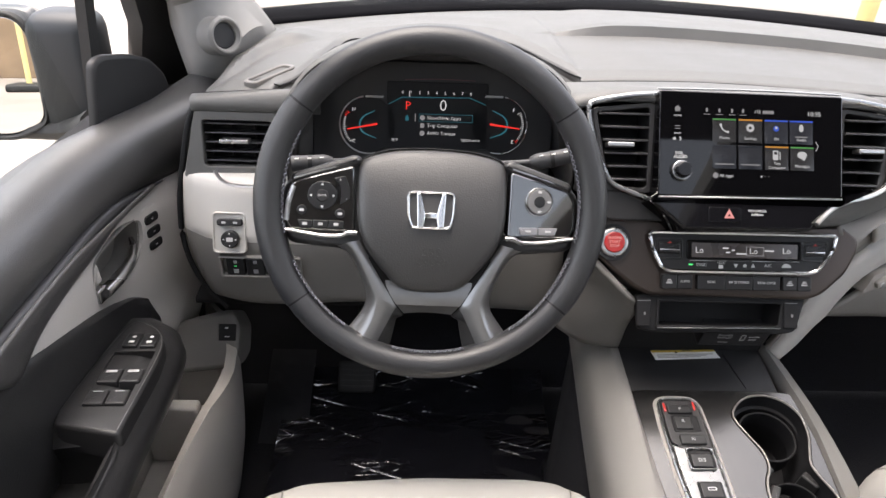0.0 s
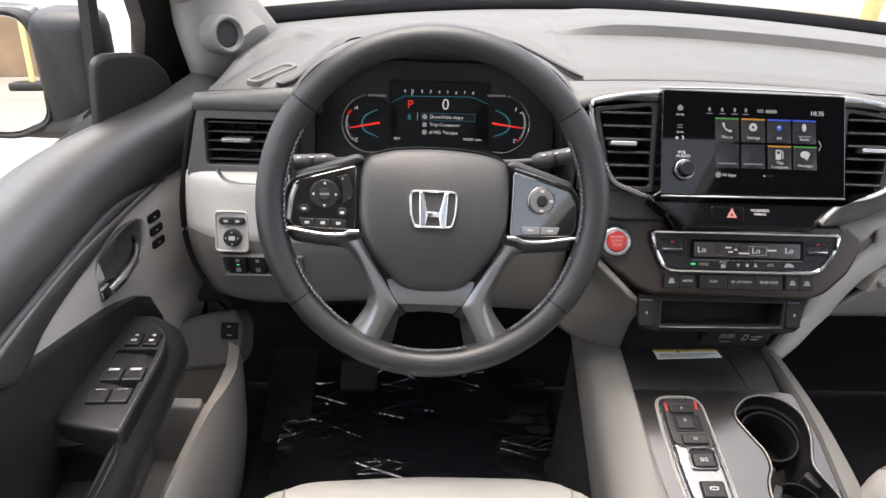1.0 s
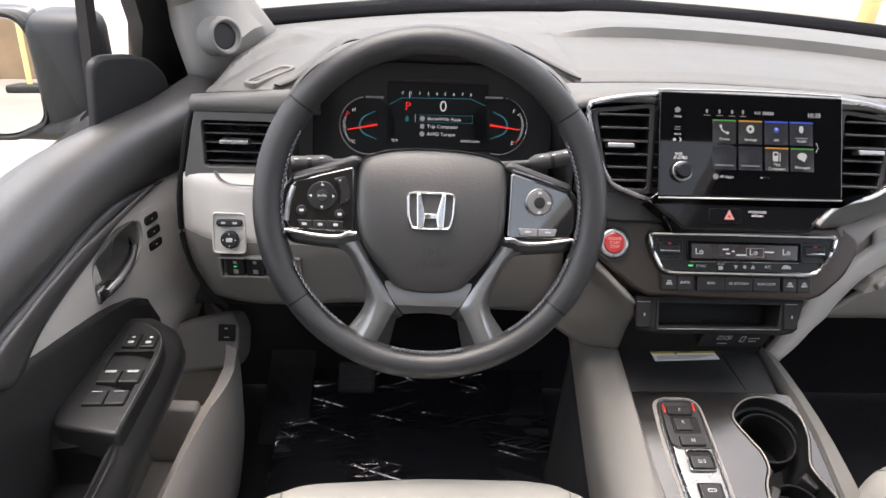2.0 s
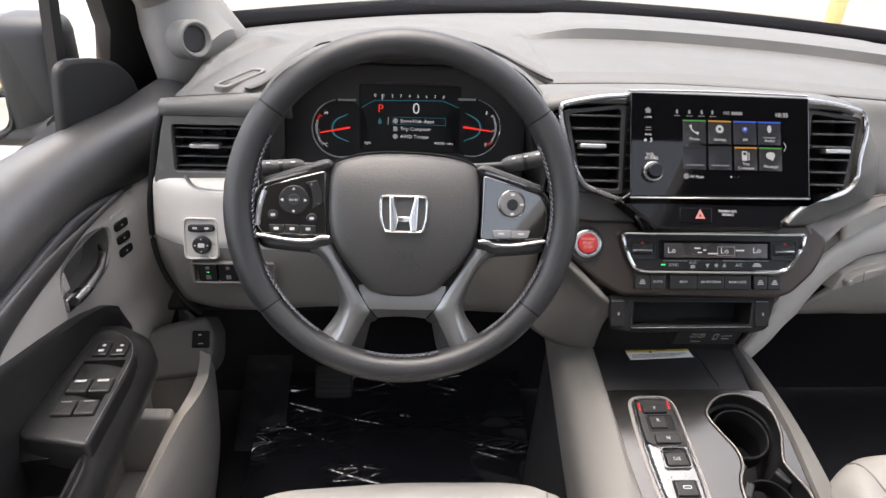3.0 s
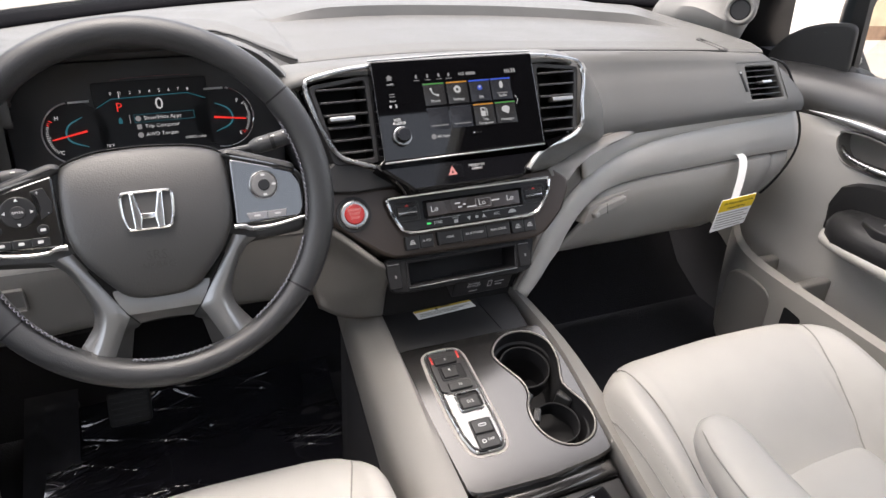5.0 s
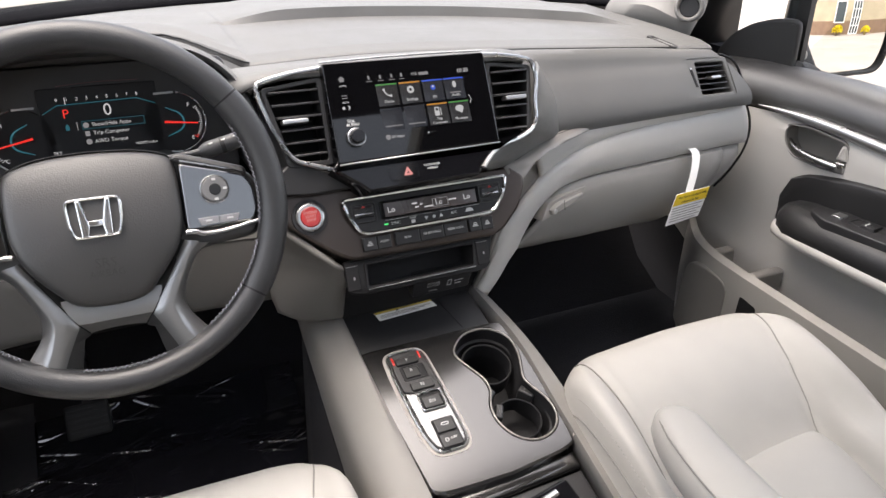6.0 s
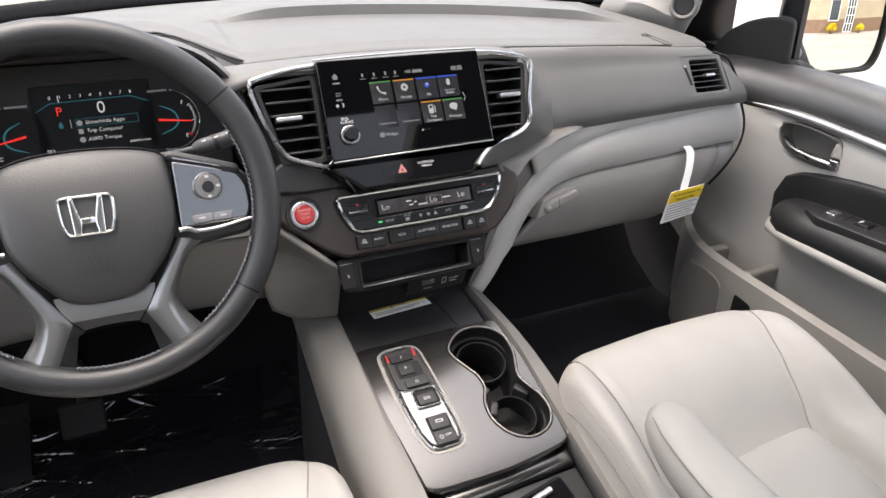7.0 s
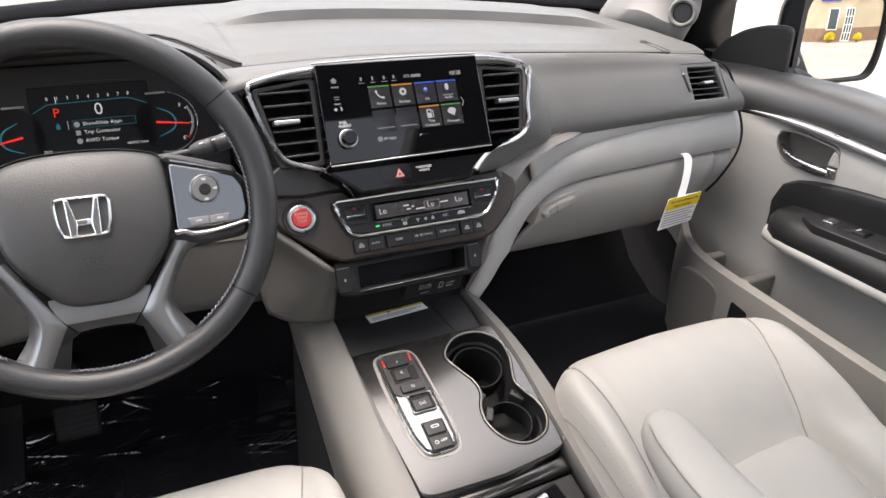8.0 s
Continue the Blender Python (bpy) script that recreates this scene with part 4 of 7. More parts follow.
plate("bubble_icon", [(0.463 + 0.0062 * math.cos(a), 0.0525 + 0.0046 * math.sin(a)) for a in [i * 0.35 for i in range(14)]] + [(0.4655, 0.0455)], SC, 0.0004, U, G_WHITE, unit, 0.0001)
letters("10:35", 0.0082, at(SC, 0.4785, 0.1045, U), G_WHITE, unit)
letters("112", 0.0056, at(SC, 0.406, 0.1055, U), G_WHITE, unit)
plate("plain_bar", box2(0.413, 0.1035, 0.427, 0.1075), SC, 0, U, G_DIM, unit, 0.0001)
for x in (0.342, 0.358, 0.374, 0.388):
    plate("status_icon", rounded(box2(x - 0.0013, 0.1035, x + 0.0013, 0.1085), 0.001), SC, 0, U, G_DIM, unit, 0.0001)
    plate("status_word", box2(x - 0.004, 0.1005, x + 0.004, 0.1012), SC, 0, U, G_DIM, unit, 0.0001)
plate("apps_icon", disc(0.0036, 18, 0.353, 0.0245), SC, 0, U, G_DIM, unit, 0.0001)
letters("All Apps", 0.0052, at(SC, 0.3665, 0.0243, U), G_WHITE, unit)
for i, x in enumerate((0.411, 0.4155, 0.4205)):
    plate("page_dot", disc(0.0012, 10, x, 0.0245), SC, 0, U, G_WHITE if i == 0 else G_TILE, unit, 0.0001)
tube("next_arrow", [SC @ Vector(p) for p in ((0.4805, 0.07, U), (0.4835, 0.064, U), (0.4805, 0.058, U))], 0.0004, G_WHITE, unit, 5)

# shelf below the screen with the warning switch
LD = lean_frame((0.0, 0.735, 1.06), 33)
ledge = plate("shelf", rounded([(0.316, -0.023), (0.4775, -0.021), (0.4842, -0.0127), (0.4902, -0.0047), (0.4976, 0.0026), (0.5059, 0.0099), (0.5165, 0.0157), (0.5399, 0.0228), (0.5545, 0.0279), (0.5601, 0.0346), (0.5197, 0.0300), (0.5150, 0.014), (0.27, 0.014), (0.302, -0.01), (0.313, -0.02)], 0.004), LD, -0.05, 0.0, M_GLOSS, stack, 0.004, "gloss black shelf under the screen")
hz = plate("hazard_switch", rounded(box2(0.346, -0.0125, 0.387, 0.006), 0.003), LD, 0, 0.001, M_GLOSS, ledge, 0.0006)
part("hazard_triangle", hollow_bm([(0.3655, -0.0075), (0.3785, -0.0075), (0.372, 0.0045)], [(0.370, -0.005), (0.374, -0.005), (0.372, -0.0012)], LD, 0.001, 0.0016, bevel=0.0002), glowing("lit_pink", (0.9, 0.35, 0.33), 0.25), hz)
letters("PASSENGER\nAIRBAG", 0.0045, at(LD, 0.408, 0.0, 0.0004), M_PRINT, ledge)

# taupe fascia
fas = [(0.20, 0.02), (0.24, 0.026), (0.32, 0.014), (0.50, 0.014), (0.552, 0.014), (0.574, -0.002), (0.572, -0.02), (0.556, -0.05), (0.525, -0.078), (0.505, -0.085), (0.29, -0.083), (0.27, -0.072), (0.235, -0.045), (0.208, -0.02)]
fascia = plate("fascia", rounded(fas, 0.008, 3), HV, -0.05, -0.004, M_FASCIA, stack, 0.005, "brushed taupe metallic fascia")
climate = plate("climate_panel", rounded([(0.287, 0.0), (0.537, 0.0), (0.531, -0.022), (0.512, -0.046), (0.500, -0.050), (0.318, -0.050), (0.304, -0.046), (0.292, -0.022)], 0.006, 3), HV, -0.004, 0.003, M_BUTTON, stack, 0.002, "charcoal climate control panel")
cl = rounded([(0.287, 0.0), (0.537, 0.0), (0.531, -0.022), (0.512, -0.046), (0.500, -0.050), (0.318, -0.050), (0.304, -0.046), (0.292, -0.022)], 0.006, 3)
tube("chrome_ring", [HV @ Vector((p.x, p.y, 0.004)) for p in cl], 0.003, M_BADGE, climate, 8, closed=True)
lcd = plate("display", rounded(box2(0.337, -0.034, 0.490, -0.009), 0.003), HV, 0.003, 0.005, M_GLOSS, climate, 0.001)
plate("display_face", box2(0.343, -0.0315, 0.484, -0.0125), HV, 0.005, 0.0055, material("lcd_grey", (0.09, 0.075, 0.07), 0.3), lcd, 0.0003)
for x, y in ((0.353, -0.0225), (0.425, -0.0225), (0.469, -0.0215)):
    letters("Lo", 0.011, at(HV, x, y, 0.0058), G_WHITE, lcd)
for x, y, w in ((0.388, -0.019, 0.004), (0.391, -0.0245, 0.003), (0.398, -0.0215, 0.002), (0.409, -0.026, 0.007), (0.446, -0.0215, 0.006)):
    plate("symbol", box2(x - w, y - 0.001, x + w, y + 0.001), HV, 0.0055, 0.006, G_WHITE, lcd, 0.0001)
part("rear_frame", hollow_bm(box2(0.415, -0.0285, 0.439, -0.0165), box2(0.4158, -0.0277, 0.4382, -0.0173), HV, 0.0055, 0.006, bevel=0.0001), G_DIM, lcd)
for x in (0.314, 0.508):
    well = part("rocker", hollow_bm(rounded(box2(x - 0.018, -0.035, x + 0.018, -0.007), 0.004), rounded(box2(x - 0.0155, -0.0325, x + 0.0155, -0.0095), 0.003), HV, 0.002, 0.0045, -0.004, bevel=0.0008), M_DARK, climate)
    plate("rocker_cap", rounded(box2(x - 0.015, -0.028, x + 0.015, -0.012), 0.002), HV, -0.004, 0.005, M_DARK, well, 0.003)
    plate("bright_line", box2(x - 0.013, -0.0235, x + 0.013, -0.0212), HV, 0.005, 0.0062, M_CHROME, well, 0.0005)
    plate("red_mark", [(x - 0.003, -0.014), (x + 0.003, -0.014), (x, -0.011)], HV, 0.005, 0.0055, M_RED, well, 0.0001)
tube("thin_line", [HV @ Vector((0.342, -0.036, 0.003)), HV @ Vector((0.488, -0.035, 0.003))], 0.0004, M_SILVER, climate, 5)
letters("SYNC", 0.0055, at(HV, 0.357, -0.0415, 0.0034), M_PRINT, climate)
plate("lamp", box2(0.340, -0.0422, 0.346, -0.040), HV, 0.003, 0.0036, G_GREEN, climate, 0.0002)
letters("MODE", 0.0035, at(HV, 0.383, -0.0385, 0.0034), M_PRINT, climate)
plate("symbol", rounded(box2(0.380, -0.0455, 0.386, -0.041), 0.001), HV, 0.003, 0.0035, M_PRINT, climate, 0.0001)
for x, k in ((0.403, -1), (0.415, 0), (0.426, 1)):
    poly = disc(0.0025, 6, x, -0.0415) if k == 0 else [(x - 0.0028, -0.0415 - 0.002 * k), (x + 0.0028, -0.0415 - 0.002 * k), (x, -0.0415 + 0.003 * k)]
    plate("symbol", poly, HV, 0.003, 0.0035, M_PRINT, climate, 0.0001)
letters("A/C", 0.0058, at(HV, 0.446, -0.041, 0.0034), M_PRINT, climate)
plate("symbol", [(0.464, -0.043), (0.477, -0.043), (0.4765, -0.0405), (0.473, -0.038), (0.4675, -0.038), (0.4655, -0.0405)], HV, 0.003, 0.0036, M_PRINT, climate, 0.0001)
for x0, x1, words in ((0.305, 0.346, ("", "AUTO")), (0.352, 0.463, ("REAR", "RR SETTINGS", "REAR LOCK")), (0.4665, 0.505, ("", ""))):
    wide = (x1 - x0) / len(words)
    for i, w in enumerate(words):
        x = x0 + wide * (i + 0.5)
        key = plate("climate_key", rounded(box2(x - wide / 2 + 0.0003, -0.0735, x + wide / 2 - 0.0003, -0.0545), 0.002), HV, -0.004, 0.0035, M_BUTTON, climate, 0.0012)
        if w:
            letters(w, 0.0046, at(HV, x, -0.0635, 0.0038), M_PRINT, key)
        else:
            for k in range(3):
                plate("symbol", box2(x - 0.0045 + 0.001 * k, -0.0663 + 0.0022 * k, x + 0.004 - 0.001 * k, -0.0652 + 0.0022 * k), HV, 0.0035, 0.004, M_PRINT, key, 0.0001)

# start button
SB = at(HV, 0.2415, -0.0145)
start = plate("start_button_ring", disc(0.0195, 36), SB, -0.004, 0.004, M_SILVER, stack, 0.003, "chrome ringed red start button")
part("start_ring_gap", hollow_bm(disc(0.024, 36), disc(0.0196, 36), SB, -0.004, 0.0005, bevel=0.0005), M_DARK, start)
plate("start_cap", disc(0.0138, 36), SB, 0.003, 0.006, material("red_lens", (0.33, 0.018, 0.016), 0.25, coat=0.3), start, 0.002)
letters("ENGINE\nSTART\nSTOP", 0.0052, at(SB, 0, 0.0006, 0.0062), glowing("lit_rose", (1.0, 0.4, 0.36), 0.22), start)

M_GREYMARK = material("grey_mark", (0.25, 0.25, 0.25), 0.5)
# open slot, seat heater keys and sockets under the fascia
low = plate("lower_panel", rounded([(0.276, -0.082), (0.507, -0.082), (0.494, -0.128), (0.478, -0.132), (0.30, -0.132), (0.28, -0.128)], 0.006, 3), HV, -0.022, -0.012, M_PIT, stack, 0.003, "black lower panel with an open slot")
slot_in = rounded([(0.307, -0.122), (0.468, -0.121), (0.472, -0.0915), (0.308, -0.0915)], 0.003)
cut(low, plate_bm([tuple(p) for p in slot_in], HV, -0.06, 0.03, 0.0003))
part("slot", hollow_bm(rounded([(0.303, -0.127), (0.472, -0.126), (0.476, -0.088), (0.304, -0.088)], 0.004), slot_in, HV, -0.016, -0.0095, -0.055), M_PIT, low)
tube("slot_lip", [HV @ Vector((0.305, -0.1255, -0.0095)), HV @ Vector((0.471, -0.124, -0.0095))], 0.0008, M_SPOKE, low, 6)
for x in (0.288, 0.487):
    k = plate("seat_heater_key", rounded(box2(x - 0.011, -0.124, x + 0.008, -0.088), 0.002), HV, -0.014, -0.0095, M_PIT, low, 0.0012)
    plate("symbol", rounded(box2(x - 0.0015, -0.109, x + 0.001, -0.105), 0.0008), HV, -0.0095, -0.009, M_GREYMARK, k, 0.0001)
    plate("edge_line", box2(x - 0.010, -0.0905, x + 0.007, -0.0897), HV, -0.0095, -0.009, M_SPOKE, k, 0.0001)
SK = lean_frame((0.43, 0.742, 0.862), -20)
sock = plate("socket_cover", rounded(box2(-0.045, -0.02, 0.05, 0.02), 0.004), SK, -0.03, 0.0, M_DARK, stack, 0.002)
letters("POWER\nOUTLET", 0.0058, at(SK, -0.012, 0.003, 0.0003), M_PRINT, sock)
plate("plain_bar", box2(-0.018, -0.012, -0.004, -0.0105), SK, 0, 0.0004, M_PRINT, sock, 0.0001)
part("phone_mark", hollow_bm(rounded(box2(0.011, -0.007, 0.018, 0.007), 0.001), rounded(box2(0.0122, -0.005, 0.0168, 0.005), 0.001), SK, 0, 0.0004, bevel=0.0001), M_PRINT, sock)
tube("cable_mark", [SK @ Vector((0.022, 0.002, 0.0003)), SK @ Vector((0.037, 0.003, 0.0003))], 0.0006, M_PRINT, sock, 5)
plate("plain_bar", box2(0.024, -0.006, 0.035, -0.0035), SK, 0, 0.0004, M_PRINT, sock, 0.0001)
plate("back_wall", box2(0.275, -0.08, 0.512, 0.03), lean_frame((0.0, 0.80, 0.87), 10), -0.02, 0, M_PIT, stack, 0.001)

# ---------------------------------------------------------------- instrument cluster
def arch(y, w, z0, z1, n=41):
    """An arch of points across the instruments, from the left foot over the top to the right foot."""
    pts = []
    for i in range(n):
        a = math.pi * (1 - i / (n - 1))
        cx, sy = math.cos(a), math.sin(a)
        pts.append(Vector((0.004 + w * math.copysign(abs(cx) ** 0.62, cx), y, z0 + (z1 - z0) * sy ** 0.72)))
    return pts


seam_end = curve([(x, y + 0.006, pad_z(x, front_y(x)) - 0.002) for x, y in HOOD_SEAM], 41)
brow = arch(0.852, 0.207, 1.03, 1.2285)
hood_rows = [arch(0.845, 0.197, 1.035, 1.221), arch(0.838, 0.202, 1.035, 1.227), brow]
for f in (0.15, 0.35, 0.6, 0.82, 1.0):
    hood_rows.append([a.lerp(b, f) + Vector((0, 0, 0.014 * math.sin(math.pi * f) * max(0.0, 1 - abs(a.x - 0.004) / 0.2) - 0.05 * f * f * (1 - f) ** 0.5 * ease((a.x - 0.084) / 0.1))) for a, b in zip(brow, seam_end)])
hood = part("cluster_hood", grid(hood_rows), M_DASH, dash, "charcoal hood over the instruments")
hood.modifiers.new("thickness", "SOLIDIFY").thickness = 0.006
inner = []
for y, w, z0, z1 in ((0.846, 0.194, 1.03, 1.218), (0.90, 0.19, 1.02, 1.203), (0.955, 0.186, 1.02, 1.186), (0.985, 0.18, 1.02, 1.18), (0.99, 0.10, 1.02, 1.10), (0.992, 0.02, 1.02, 1.04)):
    inner.append([(0.004 + w * math.copysign(abs(math.cos(math.pi * (1 - i / 32))) ** 0.62, math.cos(math.pi * (1 - i / 32))), y, z0 + (z1 - z0) * math.sin(math.pi * (1 - i / 32)) ** 0.72) for i in range(33)])
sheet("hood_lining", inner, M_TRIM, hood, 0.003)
for quad in (((-0.173, 1.129), (-0.157, 1.133), (-0.161, 1.064), (-0.178, 1.060)), ((0.169, 1.144), (0.184, 1.14), (0.198, 1.080), (0.182, 1.075))):
    bm = bmesh.new()
    face = bm.faces.new([bm.verts.new((x, 0.872 + d, z)) for (x, z), d in zip(quad, (0, 0.012, 0.012, 0))])
    bmesh.ops.solidify(bm, geom=[face], thickness=0.003)
    part("hood_cheek", bm, M_DASH, hood, "charcoal side cheek of the hood")

cluster = thing("instrument_cluster", "lit black instrument cluster with two gauges and a display", "instrument panel")
KL = lean_frame((0.0, 0.95, 1.09), 15)
plate("cluster_base", rounded(box2(-0.17, -0.085, 0.185, 0.085), 0.02), KL, -0.03, -0.006, M_SLAT, cluster, 0.003)
for s, cx, cy in ((-1, -0.088, -0.008), (1, 0.104, -0.003)):
    g = part("gauge", plate_bm(disc(0.041, 40, cx, cy), KL, -0.006, -0.003, 0.001), M_DIAL, cluster, "round black gauge with white ticks and red needle")
    a0, a1 = (100, 285) if s < 0 else (80, -105)
    arc = [KL @ Vector((cx + 0.0415 * math.cos(radians(a0 + (a1 - a0) * i / 30)), cy + 0.0415 * math.sin(radians(a0 + (a1 - a0) * i / 30)), -0.001)) for i in range(31)]
    tube("gauge_rim", arc, 0.0011, M_SILVER, g, 6, label="silver rim")
    plate("rim_step", box2(cx - (0.004 if s < 0 else 0.022), cy + 0.0395, cx + (0.022 if s < 0 else 0.004), cy + 0.0425), KL, -0.004, -0.001, M_SILVER, g, 0.0004)
    b0, b1 = (148, 222) if s < 0 else (32, -42)
    for i in range(17):
        a = radians(b0 + (b1 - b0) * i / 16)
        r0, r1 = (0.0315 if i % 8 == 0 else 0.0335), 0.037
        d, n = Vector((math.cos(a), math.sin(a))), Vector((-math.sin(a), math.cos(a))) * 0.0004
        red = (s < 0 and i < 3) or (s > 0 and i > 14)
        p0, p1 = Vector((cx, cy)) + d * r0, Vector((cx, cy)) + d * r1
        plate("tick", [p0 - n, p1 - n, p1 + n, p0 + n], KL, -0.003, -0.0022, G_RED if red else G_WHITE, g, 0.0001)
    glow = [KL @ Vector((cx + s * (p[0]), cy + p[1], -0.0024)) for p in ((-0.010, 0.021), (0.007, 0.012), (0.0125, 0.0), (0.007, -0.011), (-0.012, -0.019))]
    tube("teal_arc", curve(glow, 24), lambda t: 0.0005 + 0.001 * math.sin(math.pi * t), G_TEAL, g, 6)
    ang = radians(192 if s < 0 else -8)
    d, n = Vector((math.cos(ang), math.sin(ang))), Vector((-math.sin(ang), math.cos(ang)))
    c0 = Vector((cx, cy)) - d * (0.010)
    p1 = Vector((cx, cy)) + d * 0.031
    c0 = c0 + (Vector((0.012, 0)) if s < 0 else Vector((-0.012, 0))) * 0.3
    plate("needle", [c0 - n * 0.0016, p1 - n * 0.0008, p1 + n * 0.0008, c0 + n * 0.0016], KL, -0.002, 0.0, G_RED, g, 0.0003)
    for t, y in ((("H", 0.022), ("C", -0.024)) if s < 0 else (("F", 0.022), ("E", -0.024))):
        letters(t, 0.0075, at(KL, cx + s * 0.021 if s > 0 else cx - 0.021, cy + y, -0.002), G_WHITE, g)
KG = KL
KL = at(KG, 0.0045, 0.0)
tft = plate("display", rounded(box2(-0.066, -0.04, 0.082, 0.056), 0.004), KL, -0.006, -0.003, M_DIAL, cluster, 0.001, "lit driver display")
letters("P", 0.0165, at(KL, -0.035, 0.0215, -0.002), G_RED, tft)
letters("0", 0.023, at(KL, 0.0165, 0.0225, -0.002), G_WHITE, tft)
for i, t in enumerate("012345678"):
    letters(t, 0.0062, at(KL, -0.043 + i * 0.0124, 0.0405, -0.002), G_WHITE, tft)
plate("rev_mark", box2(-0.0335, 0.034, -0.0325, 0.043), KL, -0.003, -0.002, G_WHITE, tft, 0.0001)
tube("teal_line", [KL @ Vector(p) for p in ((-0.062, 0.0235, -0.002), (-0.044, 0.0335, -0.002), (0.055, 0.0352, -0.002), (0.078, 0.026, -0.002))], 0.0006, G_TEAL, tft, 5)
tube("red_arc", curve([KL @ Vector(p) for p in ((-0.04, 0.0585, -0.002), (0.01, 0.0605, -0.002), (0.062, 0.0595, -0.002))], 12), 0.0005, material("dull_red_line", (0.16, 0.07, 0.08), 0.4), tft, 5)
for i, t in enumerate(("Show/Hide Apps", "Trip Computer", "AWD Torque")):
    letters(t, 0.0073, at(KL, -0.0065, 0.0048 - i * 0.0112, -0.002), G_WHITE, tft, align="LEFT")
    plate("menu_icon", disc(0.0038, 14, -0.0135, 0.0048 - i * 0.0112) if i != 1 else box2(-0.0165, -0.0098, -0.0105, -0.0032), KL, -0.003, -0.0022, G_DIM, tft, 0.0001)
part("menu_frame", hollow_bm(box2(-0.0185, -0.0005, 0.0605, 0.0105), box2(-0.0179, 0.0001, 0.0599, 0.0099), KL, -0.003, -0.0022, bevel=0.0001), G_TEAL, tft)
plate("home_icon", [(-0.0385, 0.0), (-0.0335, 0.0), (-0.0335, 0.005), (-0.036, 0.009), (-0.0385, 0.005)], KL, -0.003, -0.002, G_TEAL, tft, 0.0001)
plate("menu_bar", box2(-0.0245, -0.001, -0.0235, 0.0105), KL, -0.003, -0.002, G_DIM, tft, 0.0001)
letters("78°F", 0.0055, at(KL, -0.054, -0.0285, -0.002), G_WHITE, tft)
letters("000005 miles", 0.0052, at(KL, 0.058, -0.0265, -0.002), G_WHITE, tft)

# ---------------------------------------------------------------- steering wheel
wheel_thing = thing("steering_wheel", "black leather steering wheel with grey stitching and satin spokes", "steering wheel")
WH = lean_frame((0.0, 0.65, 1.1), 23) @ Matrix.Rotation(radians(-0.8), 4, "Z")
RIM, TUBE = 0.1755, 0.0152


def rim_piece(name, a0, a1, fat, label):
    rows, n = [], max(8, int(abs(a1 - a0) / radians(3)))
    for i in range(n + 1):
        a = a0 + (a1 - a0) * i / n
        end = min(i, n - i)
        q = 0.97 if end == 0 else 1.0
        row = []
        for k in range(20):
            b = 2 * math.pi * k / 20
            row.append(WH @ Vector(((RIM + TUBE * fat * q * math.cos(b)) * math.cos(a), (RIM + TUBE * fat * q * math.cos(b)) * math.sin(a), TUBE * 1.08 * q * math.sin(b))))
        rows.append(row)
    return part(name, grid(rows, close_v=True, caps=True), M_LEATHER, wheel_thing, label)


A1, A2 = radians(36.0), radians(-36.8)
rim_piece("upper_rim", A1 + 0.004, math.pi - A1 - 0.004, 1.0, "smooth black leather rim")
rim_piece("side_rim", A2 + 0.004, A1 - 0.004, 1.06, "black leather grip")
rim_piece("side_rim", math.pi - A1 + 0.004, math.pi - A2 - 0.004, 1.06, "black leather grip")
rim_piece("lower_rim", -math.pi - A2 + 0.004 + 0.0, A2 - 0.004, 1.0, "smooth black leather rim")
for a in (A1, A2, math.pi - A1, math.pi - A2):
    part("seam_ring", grid([[WH @ Vector(((RIM + TUBE * 0.99 * math.cos(b)) * math.cos(a + d), (RIM + TUBE * 0.99 * math.cos(b)) * math.sin(a + d), TUBE * 1.06 * math.sin(b))) for b in [2 * math.pi * k / 20 for k in range(20)]] for d in (-0.006, 0.006)], close_v=True), M_PIT, wheel_thing)


def stitches(a0, a1, n):
    bm = bmesh.new()
    for i in range(n):
        a = a0 + (a1 - a0) * (i + 0.5) / n
        for s in (-1, 1):
            r, z = RIM - TUBE * 1.0, 0.0042
            p = WH @ Vector((r * math.cos(a), r * math.sin(a), z))
            t = (WH.to_3x3() @ Vector((-math.sin(a), math.cos(a), 0))).normalized()
            o = (WH.to_3x3() @ Vector((math.cos(a), math.sin(a), 0))).normalized()
            w = (WH.to_3x3() @ Vector((0, 0, 1))).normalized()
            c0, c1 = p - o * 0.0013 + w * 0.0005, p + t * s * 0.0022 - o * 0.0002 + w * 0.0068
            side = t * 0.00045
            vs = [bm.verts.new(q) for q in (c0 - side, c0 + side, c1 + side, c1 - side)]
            vs2 = [bm.verts.new(q + w * 0.0006 - o * 0.001) for q in (c0 - side, c0 + side, c1 + side, c1 - side)]
            bm.faces.new(vs2)
            for k in range(4):
                bm.faces.new((vs[k], vs[(k + 1) % 4], vs2[(k + 1) % 4], vs2[k]))
    return part("stitching", bm, M_STITCH, wheel_thing, "grey cross stitching", smooth=False)


stitches(radians(-12), radians(28), 20)
stitches(radians(-56), radians(-18), 19)
stitches(radians(152), radians(192), 20)
stitches(radians(203), radians(236), 17)
stitches(radians(256), radians(285), 15)

# hub behind, arms, lower spokes
POD = {k: WH @ Matrix.Translation((k * 0.118, 0.0, 0.003)) @ Matrix.Rotation(radians(5.0 if k > 0 else 3.0), 4, "Y") @ Matrix.Rotation(radians(-3.0), 4, "X") @ Matrix.Translation((-k * 0.118, 0.0, -0.003)) for k in (-1, 1)}
PL, PR = POD[-1], POD[1]
